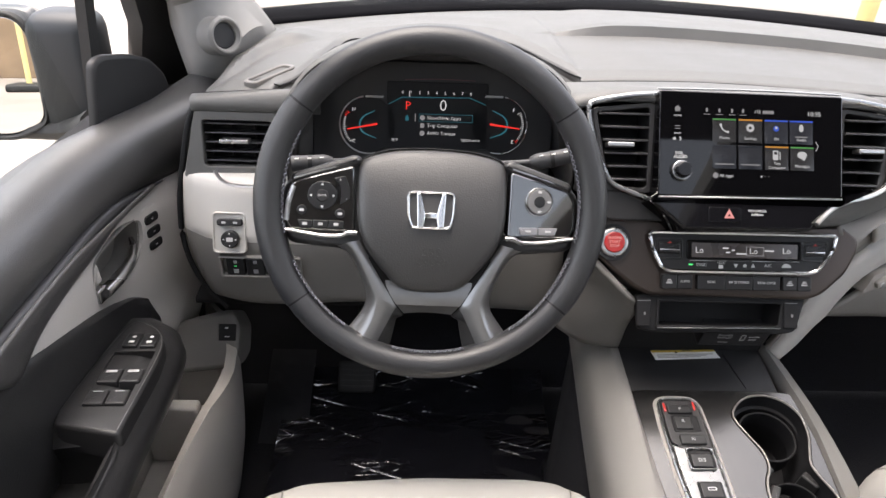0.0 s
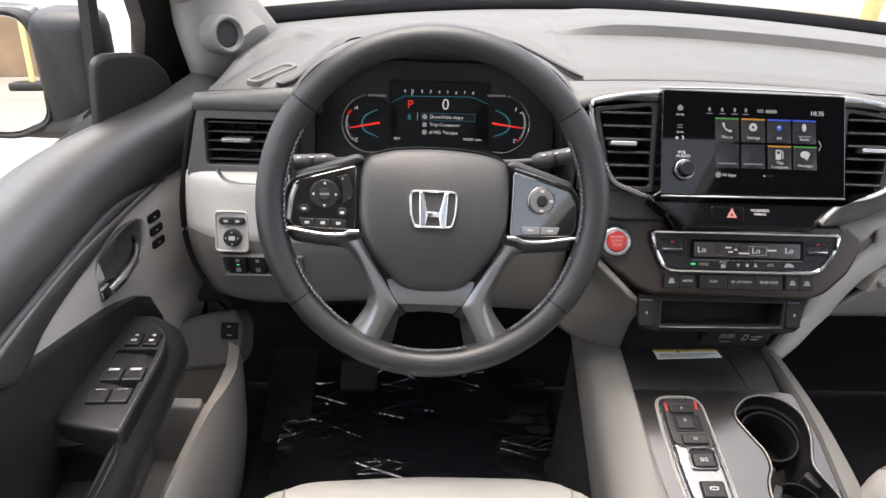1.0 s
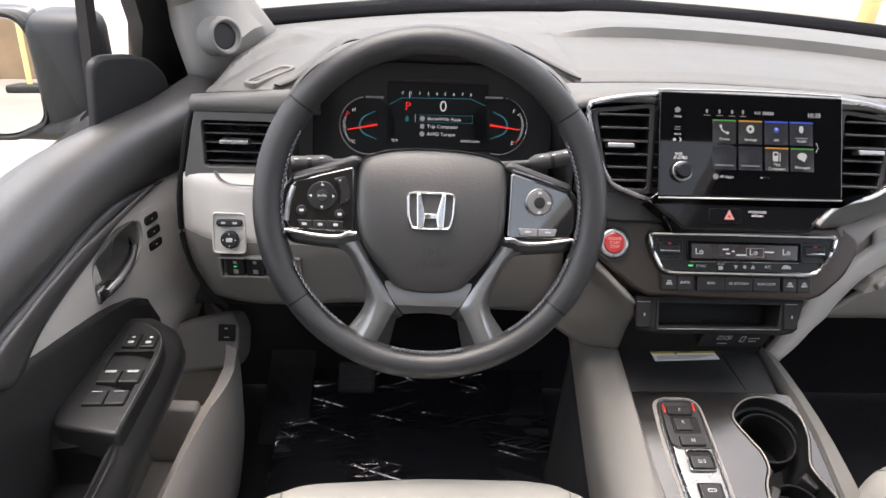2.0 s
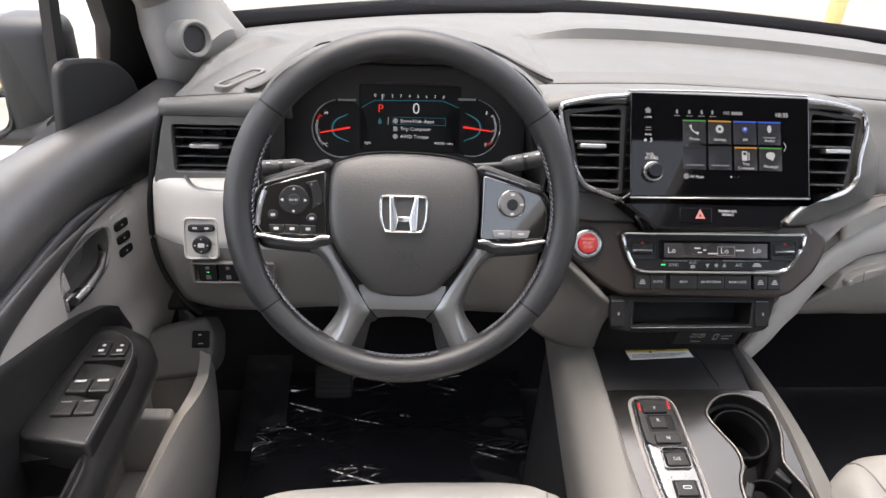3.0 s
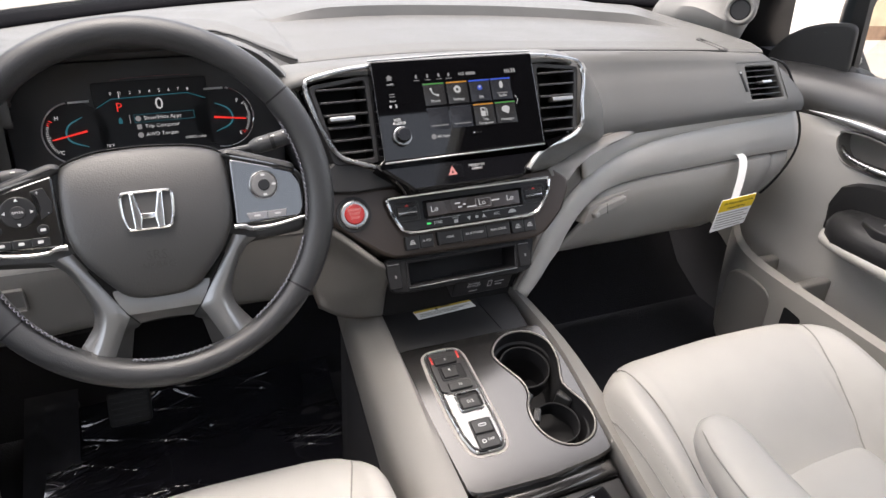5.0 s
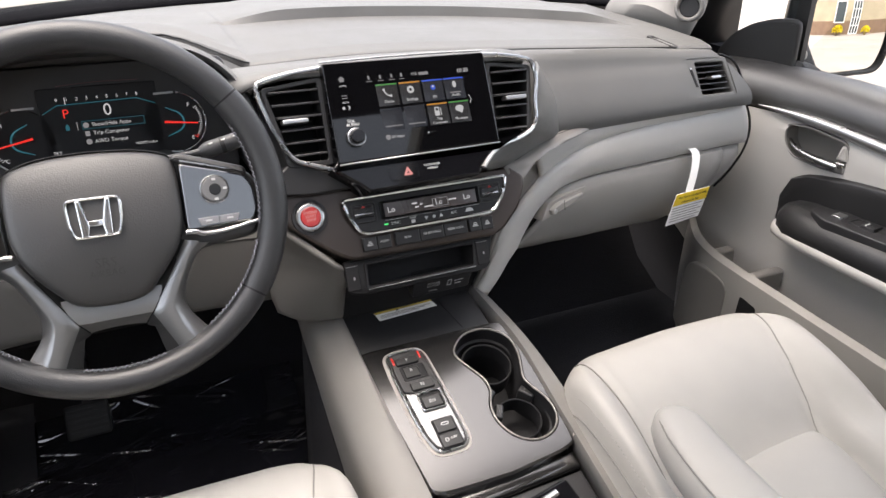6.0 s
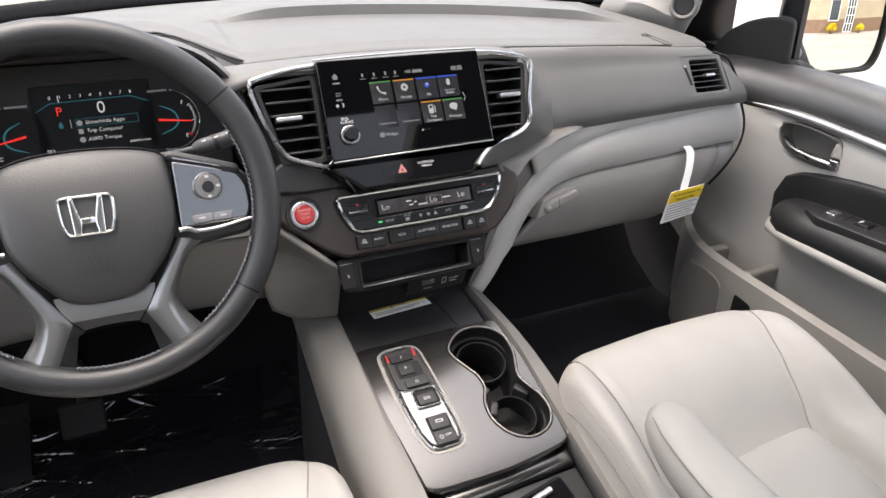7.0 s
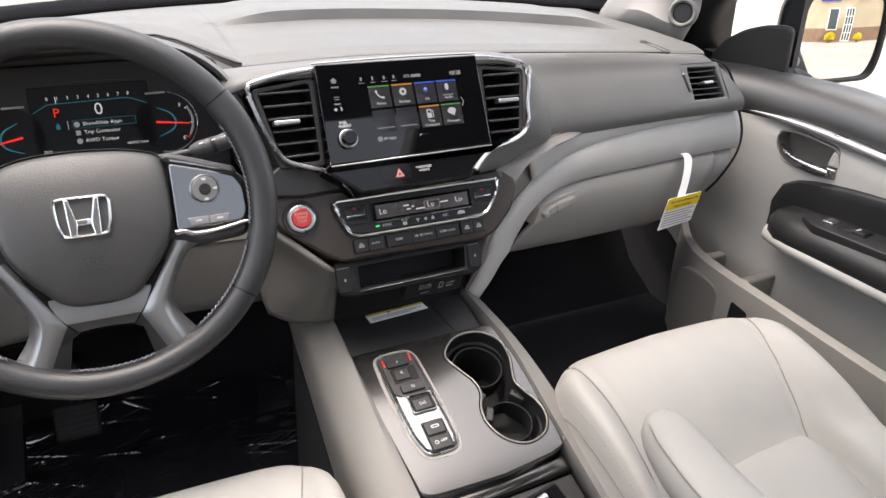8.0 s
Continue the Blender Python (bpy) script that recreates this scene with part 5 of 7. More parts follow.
hub = plate("hub", rounded([(-0.158, -0.046), (-0.09, -0.052), (-0.07, -0.08), (-0.03, -0.098), (0.03, -0.098), (0.07, -0.08), (0.09, -0.052), (0.158, -0.046), (0.166, 0.0), (0.158, 0.024), (0.085, 0.047), (0.04, 0.058), (-0.04, 0.058), (-0.085, 0.047), (-0.158, 0.024), (-0.166, 0.0)], 0.012), WH, -0.03, -0.010, M_PAD, wheel_thing, 0.006, "charcoal wheel hub and arms")
for s in (-1, 1):
    poly = [(s * x, y) for x, y in ((0.152, 0.030), (0.083, 0.053), (0.075, 0.046), (0.083, 0.040), (0.152, 0.018))]
    plate("arm_top", rounded(poly, 0.006), WH, -0.02, 0.0, M_PAD, hub, 0.005)
    lines = [curve([(s * x, y, z) for x, y in pts], 30) for pts, z in (
        (((0.102, -0.045), (0.089, -0.056), (0.077, -0.077), (0.0695, -0.099), (0.0705, -0.113), (0.0755, -0.1235), (0.089, -0.142)), -0.024),
        (((0.102, -0.047), (0.0885, -0.0565), (0.0765, -0.077), (0.069, -0.099), (0.070, -0.113), (0.075, -0.1235), (0.0885, -0.142)), -0.009),
        (((0.092, -0.044), (0.0812, -0.0555), (0.0697, -0.077), (0.0599, -0.099), (0.0591, -0.113), (0.0662, -0.1345), (0.077, -0.153)), 0.0028),
        (((0.090, -0.042), (0.0795, -0.0545), (0.0678, -0.077), (0.0575, -0.099), (0.0567, -0.113), (0.0640, -0.1355), (0.075, -0.154)), 0.0034),
        (((0.080, -0.040), (0.071, -0.0545), (0.0545, -0.081), (0.0375, -0.1075), (0.0405, -0.117), (0.054, -0.146), (0.062, -0.164)), 0.0005),
        (((0.078, -0.039), (0.069, -0.0535), (0.0525, -0.080), (0.0355, -0.1095), (0.039, -0.119), (0.0525, -0.147), (0.060, -0.165)), -0.0015))]
    part("lower_spoke", grid([[WH @ p for p in line] for line in lines]), M_SPOKE, wheel_thing, "dark satin silver lower spoke", crease=50)
    deep = curve([(s * x, y, z) for x, y, z in ((0.070, -0.040, -0.008), (0.062, -0.052, -0.008), (0.045, -0.078, -0.008), (0.0275, -0.1215, -0.012), (0.034, -0.127, -0.015), (0.0385, -0.146, -0.015), (0.043, -0.166, -0.015))], 30)
    under = [p + Vector((0, 0, -0.012)) for p in deep]
    part("opening_bevel", grid([[WH @ p for p in line] for line in (lines[5], deep, under)]), M_PAD, wheel_thing, crease=24)
    pod = plate("switch_pod", rounded([(s * x, y) for x, y in ((0.084, 0.041), (0.120, 0.031), (0.149, 0.022), (0.157, 0.008), (0.158, -0.018), (0.152, -0.029), (0.082, -0.031))], 0.005), POD[s], -0.012, 0.003, M_POD, wheel_thing, 0.0025, "gloss black switch pod")
    tube("bright_trim", curve([POD[s] @ Vector((s * x, y, 0.003)) for x, y in ((0.156, -0.030), (0.120, -0.0355), (0.098, -0.0355), (0.090, -0.032), (0.080, -0.032))], 20), lambda t: 0.0022 + 0.0006 * t, M_CHROME, pod, 8)
    tube("upper_trim", [POD[s] @ Vector((s * x, y, 0.002)) for x, y in ((0.148, 0.025), (0.118, 0.0345), (0.086, 0.0435))], 0.0009, M_CHROME if s > 0 else M_SILVER, pod, 6)
    if s < 0:
        tube("side_trim", curve([POD[s] @ Vector((-x, y, 0.0035)) for x, y in ((0.148, 0.017), (0.153, 0.0), (0.155, -0.020))], 10), 0.0030, M_SILVER, pod, 8)
bar = []
for w, y, z in ((0.0515, -0.083, -0.004), (0.0435, -0.096, 0.001), (0.0385, -0.104, 0.0015), (0.0350, -0.1092, 0.0005), (0.0335, -0.1108, -0.0018), (0.0272, -0.1215, -0.012), (0.0272, -0.1225, -0.024)):
    bar.append([WH @ Vector((w * k / 8, y + 0.002 * (1 - (k / 8) ** 2) * (w < 0.03), z)) for k in range(-8, 9)])
part("crossbar", grid(bar), M_SPOKE, wheel_thing, "dark satin silver bar under the pad", crease=24)
for s in (-1, 1):
    tube("joint_line", [WH @ Vector((s * x, y, z)) for x, y, z in ((0.0665, -0.058, 0.0), (0.0525, -0.081, 0.0), (0.036, -0.1085, 0.0005), (0.0275, -0.121, -0.011))], 0.0007, M_PIT, wheel_thing, 5)
pad_line = [(-0.080, 0.040), (-0.076, 0.049), (-0.062, 0.055), (-0.040, 0.060), (0.0, 0.062), (0.040, 0.060), (0.062, 0.056), (0.076, 0.050), (0.080, 0.041), (0.081, 0.010), (0.079, -0.022), (0.068, -0.050), (0.044, -0.080), (0.034, -0.089), (0.02, -0.0935), (0.0, -0.0945), (-0.02, -0.0935), (-0.034, -0.089), (-0.044, -0.080), (-0.068, -0.050), (-0.079, -0.022), (-0.081, 0.010)]
pad_pts = [(p.x, p.y) for p in curve([(a, b, 0) for a, b in pad_line], 66, closed=True)]


def pad_surface(x, y):
    """Front of the airbag cover: it rolls back towards its top and its sides."""
    return 0.0185 - 2.1 * (y + 0.030) ** 2 - 0.9 * x * x - 3.0 * max(0.0, y - 0.018) ** 2


pad_mid = Vector((0.0, -0.012))
pad_rows = [[WH @ Vector((x, y, -0.02)) for x, y in pad_pts]]
for f, drop in ((1.0, 0.0125), (0.997, 0.0085), (0.985, 0.0045), (0.962, 0.0016), (0.93, 0.0004), (0.86, 0.0), (0.76, 0.0), (0.64, 0.0), (0.5, 0.0), (0.35, 0.0), (0.2, 0.0), (0.04, 0.0)):
    ring = [pad_mid + (Vector(p) - pad_mid) * f for p in pad_pts]
    pad_rows.append([WH @ Vector((p.x, p.y, pad_surface(p.x, p.y) - drop)) for p in ring])
pad = part("airbag_pad", grid(pad_rows, close_v=True, caps=True), M_PAD, wheel_thing, "grained charcoal airbag cover", crease=60)
part("pad_gap", hollow_bm([(p[0] * 1.008, p[1] * 1.008) for p in pad_pts], [(p[0] * 0.995, p[1] * 0.995) for p in pad_pts], WH, -0.02, -0.007, bevel=0.0005), M_DARK, wheel_thing)
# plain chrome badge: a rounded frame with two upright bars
E0 = at(WH, -0.0012, -0.002, 0.0170) @ Matrix.Rotation(radians(-6.5), 4, "X")
bo = rounded([(-0.0222, 0.0188), (0.0222, 0.0188), (0.0262, 0.0150), (0.0250, -0.0080), (0.0215, -0.0195), (0.018, -0.0212), (-0.018, -0.0212), (-0.0215, -0.0195), (-0.0250, -0.0080), (-0.0262, 0.0150)], 0.007)
bi = rounded([(-0.0205, 0.0164), (0.0205, 0.0164), (0.0234, 0.0136), (0.0224, -0.0075), (0.0193, -0.0175), (0.0165, -0.0190), (-0.0165, -0.0190), (-0.0193, -0.0175), (-0.0224, -0.0075), (-0.0234, 0.0136)], 0.006)
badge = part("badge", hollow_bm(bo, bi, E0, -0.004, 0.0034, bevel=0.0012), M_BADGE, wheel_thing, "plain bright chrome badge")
for s in (-1, 1):
    plate("badge_bar", rounded([(s * x, y) for x, y in ((0.0158, 0.0172), (0.0112, 0.0172), (0.0062, -0.0045), (0.0058, -0.0105), (0.0076, -0.0200), (0.0142, -0.0200), (0.0150, -0.004))], 0.0012), E0, -0.004, 0.0036, M_BADGE, badge, 0.0016)
plate("badge_block", [(-0.0075, -0.0040), (0.0075, -0.0040), (0.0068, -0.0100), (-0.0068, -0.0100)], E0, -0.004, 0.0032, M_BADGE, badge, 0.0012)
M_EMBOSS = material("embossed_vinyl", (0.032, 0.032, 0.031), 0.5, grain=0.3)
letters("SRS", 0.0135, at(WH, 0.001, -0.049, pad_surface(0, -0.049) - 0.0002), M_EMBOSS, pad, depth=0.0006)
letters("AIRBAG", 0.0095, at(WH, 0.001, -0.0595, pad_surface(0, -0.0595) - 0.0002), M_EMBOSS, pad, depth=0.0006)
# buttons: left pod
ring = plate("direction_pad", disc(0.0158, 32, -0.1175, 0.0075), PL, 0.003, 0.006, M_BUTTON, wheel_thing, 0.0015)
plate("enter_key", disc(0.0065, 24, -0.1175, 0.0075), PL, 0.006, 0.0068, M_DARK, ring, 0.0006)
letters("ENTER", 0.0032, at(PL, -0.1175, 0.0075, 0.0071), M_PRINT, ring)
for dx, dy, rot in ((0, 0.0118, 0), (0, -0.0118, 180), (-0.0118, 0, 90), (0.0118, 0, -90)):
    mm = at(PL, -0.1175 + dx, 0.0075 + dy, 0, rot)
    plate("arrow", [(-0.0018, -0.001), (0.0018, -0.001), (0, 0.002)], mm, 0.006, 0.0064, M_PRINT, ring, 0.0001)
vol = plate("volume_key", rounded([(-0.1065, 0.0265), (-0.0935, 0.0295), (-0.0875, 0.014), (-0.088, 0.004), (-0.0995, -0.0025), (-0.0985, 0.010), (-0.1, 0.02)], 0.002), PL, 0.003, 0.0045, M_BUTTON, wheel_thing, 0.0008)
letters("+", 0.006, at(PL, -0.099, 0.0245, 0.0047), M_PRINT, vol)
letters("-", 0.006, at(PL, -0.0915, 0.005, 0.0047), M_PRINT, vol)
for x, y in ((-0.139, -0.0085), (-0.0985, -0.0115)):
    k = plate("round_key", disc(0.0055, 20, x, y), PL, 0.003, 0.005, M_BUTTON, wheel_thing, 0.001)
    plate("symbol", rounded(box2(x - 0.0024, y - 0.0014, x + 0.0024, y + 0.0014), 0.001), PL, 0.005, 0.0054, M_PRINT, k, 0.0001)
for i in range(3):
    x0 = -0.1435 + i * 0.0166
    k = plate("call_key", rounded([(x0, -0.0185), (x0 + 0.016, -0.019), (x0 + 0.016, -0.0275), (x0 + (0.003 if i == 0 else 0), -0.0275)], 0.0012), PL, 0.003, 0.0048, M_BUTTON, wheel_thing, 0.0008)
    plate("symbol", rounded(box2(x0 + 0.0055, -0.0245, x0 + 0.0105, -0.0215), 0.001), PL, 0.0048, 0.0052, M_PRINT, k, 0.0001)
# right pod
dial = part("dial_ring", hollow_bm(disc(0.0155, 32, 0.116, 0.0095), disc(0.0142, 32, 0.116, 0.0095), PR, 0.002, 0.006, bevel=0.0006), M_CHROME, wheel_thing)
plate("dial_face", disc(0.0138, 32, 0.116, 0.0095), PR, 0.003, 0.0065, material("smoke_grey_key", (0.14, 0.14, 0.14), 0.35), dial, 0.0015)
plate("dial_centre", disc(0.0062, 24, 0.116, 0.0095), PR, 0.0065, 0.0075, M_BUTTON, dial, 0.0008)
for dx, dy in ((0, 0.0105), (0, -0.0105), (0.0105, 0)):
    plate("symbol", rounded(box2(0.116 + dx - 0.002, 0.0095 + dy - 0.0012, 0.116 + dx + 0.002, 0.0095 + dy + 0.0012), 0.0006), PR, 0.0065, 0.007, M_PRINT, dial, 0.0001)
M_GREYKEY = material("grey_key", (0.2, 0.2, 0.21), 0.3)
for i in range(2):
    x0 = 0.094 + i * 0.0222
    k = plate("assist_key", rounded([(x0, -0.019), (x0 + 0.0215, -0.0185), (x0 + (0.0215 if i == 0 else 0.0185), -0.027), (x0 + (0.0025 if i == 0 else 0), -0.027)], 0.0012), PR, 0.003, 0.005, M_GREYKEY, wheel_thing, 0.0008)
    plate("symbol", box2(x0 + 0.0075, -0.0235, x0 + 0.014, -0.0215), PR, 0.005, 0.0054, M_PRINT, k, 0.0001)

# column and stalks
column = thing("steering_column", "black plastic column shroud with two stalks", "steering column")
CL = lean_frame((0.0, 0.65, 1.1), 23)
rows = []
for z, w, h in ((-0.035, 0.055, 0.05), (-0.06, 0.07, 0.058), (-0.13, 0.075, 0.065), (-0.22, 0.07, 0.075)):
    rows.append([CL @ Vector((w * math.copysign(abs(math.cos(a)) ** 0.6, math.cos(a)), h * math.copysign(abs(math.sin(a)) ** 0.6, math.sin(a)) - 0.012, z)) for a in [2 * math.pi * k / 28 for k in range(28)]])
part("shroud", grid(rows, close_v=True, caps=True), M_DARK, column)
for s in (-1, 1):
    rise = 0.0 if s < 0 else 1.0
    p = [CL @ Vector((s * x, y, z)) for x, y, z in ((0.045, 0.046, -0.065), (0.10, 0.046 + 0.0035 * rise, -0.052), (0.13, 0.0432 + 0.0103 * rise, -0.047), (0.158, 0.0415 + 0.018 * rise, -0.045))]
    line = curve(p, 26)
    st = tube("stalk", line[:17], 0.0038, M_STALK, column, 12, label="grey control stalk")
    tube("stalk_grip", line[15:], lambda t: 0.0055 + 0.0038 * min(1, t * 6), M_STALK, st, 16)
    tube("stalk_ring", line[20:22], 0.0099, M_DARK, st, 16)
    axis = (line[25] - line[18]).normalized()
    side = Vector((0, -0.5, 0.87))
    for k in range(3):
        q = line[18 + 3 * k] + side * 0.0092 - axis * 0.002
        u = axis.cross(side).normalized()
        part("stalk_mark", plate_bm(box2(-0.0022, -0.0009, 0.0022, 0.0009), Matrix(((axis.x, u.x, side.x, q.x), (axis.y, u.y, side.y, q.y), (axis.z, u.z, side.z, q.z), (0, 0, 0, 1))), 0, 0.0007, 0.0001), M_PRINT, st)

# ---------------------------------------------------------------- centre console
console = thing("centre_console", "taupe topped centre console with gear keys and cup holders", "car console")
CN = lean_frame((0.0, 0.69, 0.784), 76)      # local y runs forward along the sloping top


def cy(y):
    return (y - 0.69) / math.sin(radians(76))


ct = [(0.2885, cy(0.716)), (0.295, cy(0.60)), (0.306, cy(0.484)), (0.33, cy(0.478)), (0.42, cy(0.476)), (0.50, cy(0.484)), (0.5235, cy(0.491)), (0.5285, cy(0.56)), (0.5285, cy(0.65)), (0.521, cy(0.712)), (0.49, cy(0.716)), (0.33, cy(0.716))]
# cup opening: two circles joined by a waist
cup_line = [(0.424, 0.672), (0.437, 0.641), (0.4465, 0.622), (0.4475, 0.60), (0.4365, 0.578), (0.434, 0.553), (0.444, 0.528), (0.462, 0.513), (0.482, 0.509), (0.506, 0.517), (0.520, 0.537), (0.520, 0.563), (0.509, 0.588), (0.5045, 0.605), (0.511, 0.625), (0.5185, 0.648), (0.518, 0.678), (0.502, 0.698), (0.480, 0.706), (0.456, 0.704), (0.436, 0.692)]
cup = [(p.x, p.y) for p in curve([(x, cy(y), 0) for x, y in cup_line], 60, closed=True)]
hole_c = Vector((sum(p[0] for p in cup) / 60, sum(p[1] for p in cup) / 60))


def ray_outline(poly, centre, pts):
    """The point of an outline in the direction of each of pts, as seen from centre."""
    out = []
    for q in pts:
        d = (Vector(q) - centre).normalized()
        best = None
        for i in range(len(poly)):
            a, b = Vector(poly[i - 1]), Vector(poly[i])
            e = b - a
            den = d.x * e.y - d.y * e.x
            if abs(den) < 1e-12:
                continue
            t = ((a.x - centre.x) * e.y - (a.y - centre.y) * e.x) / den
            u = ((a.x - centre.x) * d.y - (a.y - centre.y) * d.x) / den
            if t > 0 and -1e-6 <= u <= 1 + 1e-6 and (best is None or t > best):
                best = t
        out.append(centre + d * best)
    return out


rim_pts = [tuple(hole_c + (Vector((0.36 * math.cos(2 * math.pi * i / 120), 0.36 * math.sin(2 * math.pi * i / 120))))) for i in range(120)]
outer_ring = ray_outline(rounded(ct, 0.005, 3), hole_c, rim_pts)
inner_ring = ray_outline(cup, hole_c, rim_pts)
top = part("top_panel", hollow_bm(outer_ring, inner_ring, CN, -0.03, 0.0, bevel=0.003), M_TAUPE, console, "brushed taupe metallic top panel")
tube("cup_rim", [CN @ Vector((*p, 0.0005)) for p in cup], 0.0015, M_FLANK, console, 8, closed=True, label="dark silver cup holder rim")
well = bmesh.new()
prev = None
for z, f in ((-0.001, 0.985), (-0.02, 0.97), (-0.022, 0.93), (-0.105, 0.86)):
    ring = [well.verts.new(CN @ Vector((*(hole_c + (Vector(p) - hole_c) * f), z))) for p in cup]
    if prev:
        for i in range(60):
            well.faces.new((prev[i], prev[(i + 1) % 60], ring[(i + 1) % 60], ring[i]))
    prev = ring
well.faces.new(prev)
wl = part("cup_well", well, M_PIT, console, "black double cup well")
for cx_, cy_, r in ((0.472, 0.655, 0.039), (0.475, 0.556, 0.034)):
    part("cup_ledge", hollow_bm(disc(r, 32, cx_, cy(cy_)), disc(r * 0.92, 32, cx_, cy(cy_)), CN, -0.045, -0.018, bevel=0.001), M_PIT, wl)
for x, y, a in ((0.448, 0.60, 40), (0.505, 0.59, -50), (0.45, 0.572, 60)):
    plate("cup_finger", rounded(box2(-0.012, -0.006, 0.012, 0.006), 0.003), at(CN, x, cy(y), 0, a), -0.04, -0.012, material("smoked_rubber", (0.02, 0.02, 0.02), 0.4), wl, 0.003)

# gear selector
M_PLATE = material("bright_satin_silver", (0.25, 0.25, 0.25), 0.28, metal=1.0, wear=0.05, wear_size=30)
sel = thing("gear_selector", "push button gear selector in a silver frame on the console", "gear selector")
gs = [(0.3205, 0.003), (0.331, 0.0095), (0.352, 0.0100), (0.373, 0.0085), (0.3795, -0.003), (0.3828, -0.06), (0.3852, -0.12), (0.3852, -0.148), (0.3815, -0.161), (0.372, -0.1665), (0.340, -0.1655), (0.3325, -0.159), (0.3255, -0.135), (0.3215, -0.09), (0.3195, -0.035)]
gsr = ccw(rounded(gs, 0.008, 3))
part("recess", hollow_bm(inset(gsr, -0.0045), gsr, CN, -0.004, 0.0008, bevel=0.0004), M_PIPING, sel)
part("surround", hollow_bm(gsr, inset(gsr, 0.0028), CN, -0.004, 0.0052, bevel=0.0013), M_CHROME, sel, "satin silver surround")
plate("groove", inset(gsr, 0.0025), CN, -0.002, 0.0022, M_DARK, sel, 0.0005)
plate("silver_plate", rounded([(0.3262, -0.063), (0.3378, -0.0695), (0.3760, -0.0695), (0.3778, -0.0675), (0.3800, -0.12), (0.3800, -0.147), (0.3765, -0.157), (0.370, -0.1605), (0.342, -0.1600), (0.3365, -0.155), (0.3302, -0.133), (0.3268, -0.09)], 0.003), CN, 0.002, 0.0062, M_PLATE, sel, 0.002, "bright silver lower plate")
plate("upper_plate", rounded([(0.3255, 0.0005), (0.332, 0.0045), (0.371, 0.0035), (0.3742, -0.004), (0.3775, -0.062), (0.3772, -0.069), (0.339, -0.069), (0.3255, -0.0615), (0.3245, -0.035)], 0.003), CN, 0.002, 0.0065, M_DARK, sel, 0.0012, "black upper plate")


def gear_key(x, y, w, h, word, low=0.0, size=0.0068):
    k = plate("gear_key", rounded(box2(x - w, y - h, x + w, y + h), 0.003), CN, 0.004, 0.0098 - low, M_BUTTON, sel, 0.0018)
    if word:
        letters(word, size, at(CN, x, y, 0.0100 - low), M_PRINT, k, depth=0.0001)
    return k


gear_key(0.3482, -0.0125, 0.0172, 0.0066, "P")
part("reverse_well", hollow_bm(rounded(box2(0.3335, -0.0465, 0.3705, -0.0205), 0.003), rounded(box2(0.3355, -0.0445, 0.3685, -0.0225), 0.003), CN, 0.003, 0.0072, 0.0066, bevel=0.0006), M_PIT, sel)
plate("reverse_key", rounded([(0.337, -0.0425), (0.360, -0.0425), (0.360, -0.0235), (0.337, -0.0235)], 0.002), CN, 0.0066, 0.0085, M_BUTTON, sel, 0.0015)
letters("R", 0.0068, at(CN, 0.3485, -0.0305, 0.0087), M_PRINT, sel)
gear_key(0.3545, -0.0585, 0.0172, 0.0074, "N")
part("drive_frame", hollow_bm(rounded(box2(0.3388, -0.1018, 0.3752, -0.0708), 0.005), rounded(box2(0.3408, -0.0998, 0.3732, -0.0728), 0.004), CN, 0.004, 0.0100, bevel=0.0009), M_CHROME, sel, "chrome frame")
plate("drive_well", rounded(box2(0.3408, -0.0998, 0.3732, -0.0728), 0.004), CN, 0.004, 0.0066, M_PIT, sel, 0.0004)
gear_key(0.3572, -0.0888, 0.0138, 0.0098, "D/S")
plate("key_well", rounded(box2(0.3425, -0.1638, 0.3745, -0.1165), 0.003), CN, 0.004, 0.0068, M_PIT, sel, 0.0004)
k = gear_key(0.3587, -0.1285, 0.0140, 0.0108, "", 0.001)
part("symbol", hollow_bm(rounded(box2(0.3535, -0.1295, 0.3650, -0.1250), 0.002), rounded(box2(0.3548, -0.1285, 0.3637, -0.1262), 0.001), CN, 0.0085, 0.0091, bevel=0.0001), M_PRINT, k)
k = gear_key(0.3583, -0.1517, 0.0148, 0.0108, "", 0.001)
letters("OFF", 0.0055, at(CN, 0.3625, -0.1510, 0.0092), M_PRINT, k)
part("symbol", hollow_bm(disc(0.0030, 14, 0.3525, -0.1515), disc(0.0020, 14, 0.3525, -0.1515), CN, 0.0085, 0.0091, bevel=0.0001), M_PRINT, k)
for x, y in ((0.3288, -0.0085), (0.3700, -0.0060)):
    plate("red_lamp", [(x - 0.0014, y - 0.0065), (x + 0.0012, y - 0.0065), (x + 0.0012, y + 0.0065), (x - 0.0014, y + 0.0065)], CN, 0.006, 0.0078, G_RED, sel, 0.0003)

# storage tray in front with the caution label
plate("front_tray", [(0.288, cy(0.712)), (0.505, cy(0.712)), (0.503, cy(0.80)), (0.285, cy(0.80))], CN, -0.03, -0.004, M_DARK, console, 0.002, "black storage tray lid")
tube("tray_line", [CN @ Vector((0.46, cy(0.72), -0.0035)), CN @ Vector((0.445, cy(0.78), -0.0035))], 0.0007, M_PIT, console, 5)
label_card = thing("caution_label", "yellow and white caution sticker on the black tray lid", "label")
lb = [(0.341, 0.7675), (0.439, 0.7725), (0.433, 0.787), (0.337, 0.7835)]
plate("card", [(x, cy(y)) for x, y in lb], CN, -0.004, -0.003, M_WHITE, label_card, 0.0003)
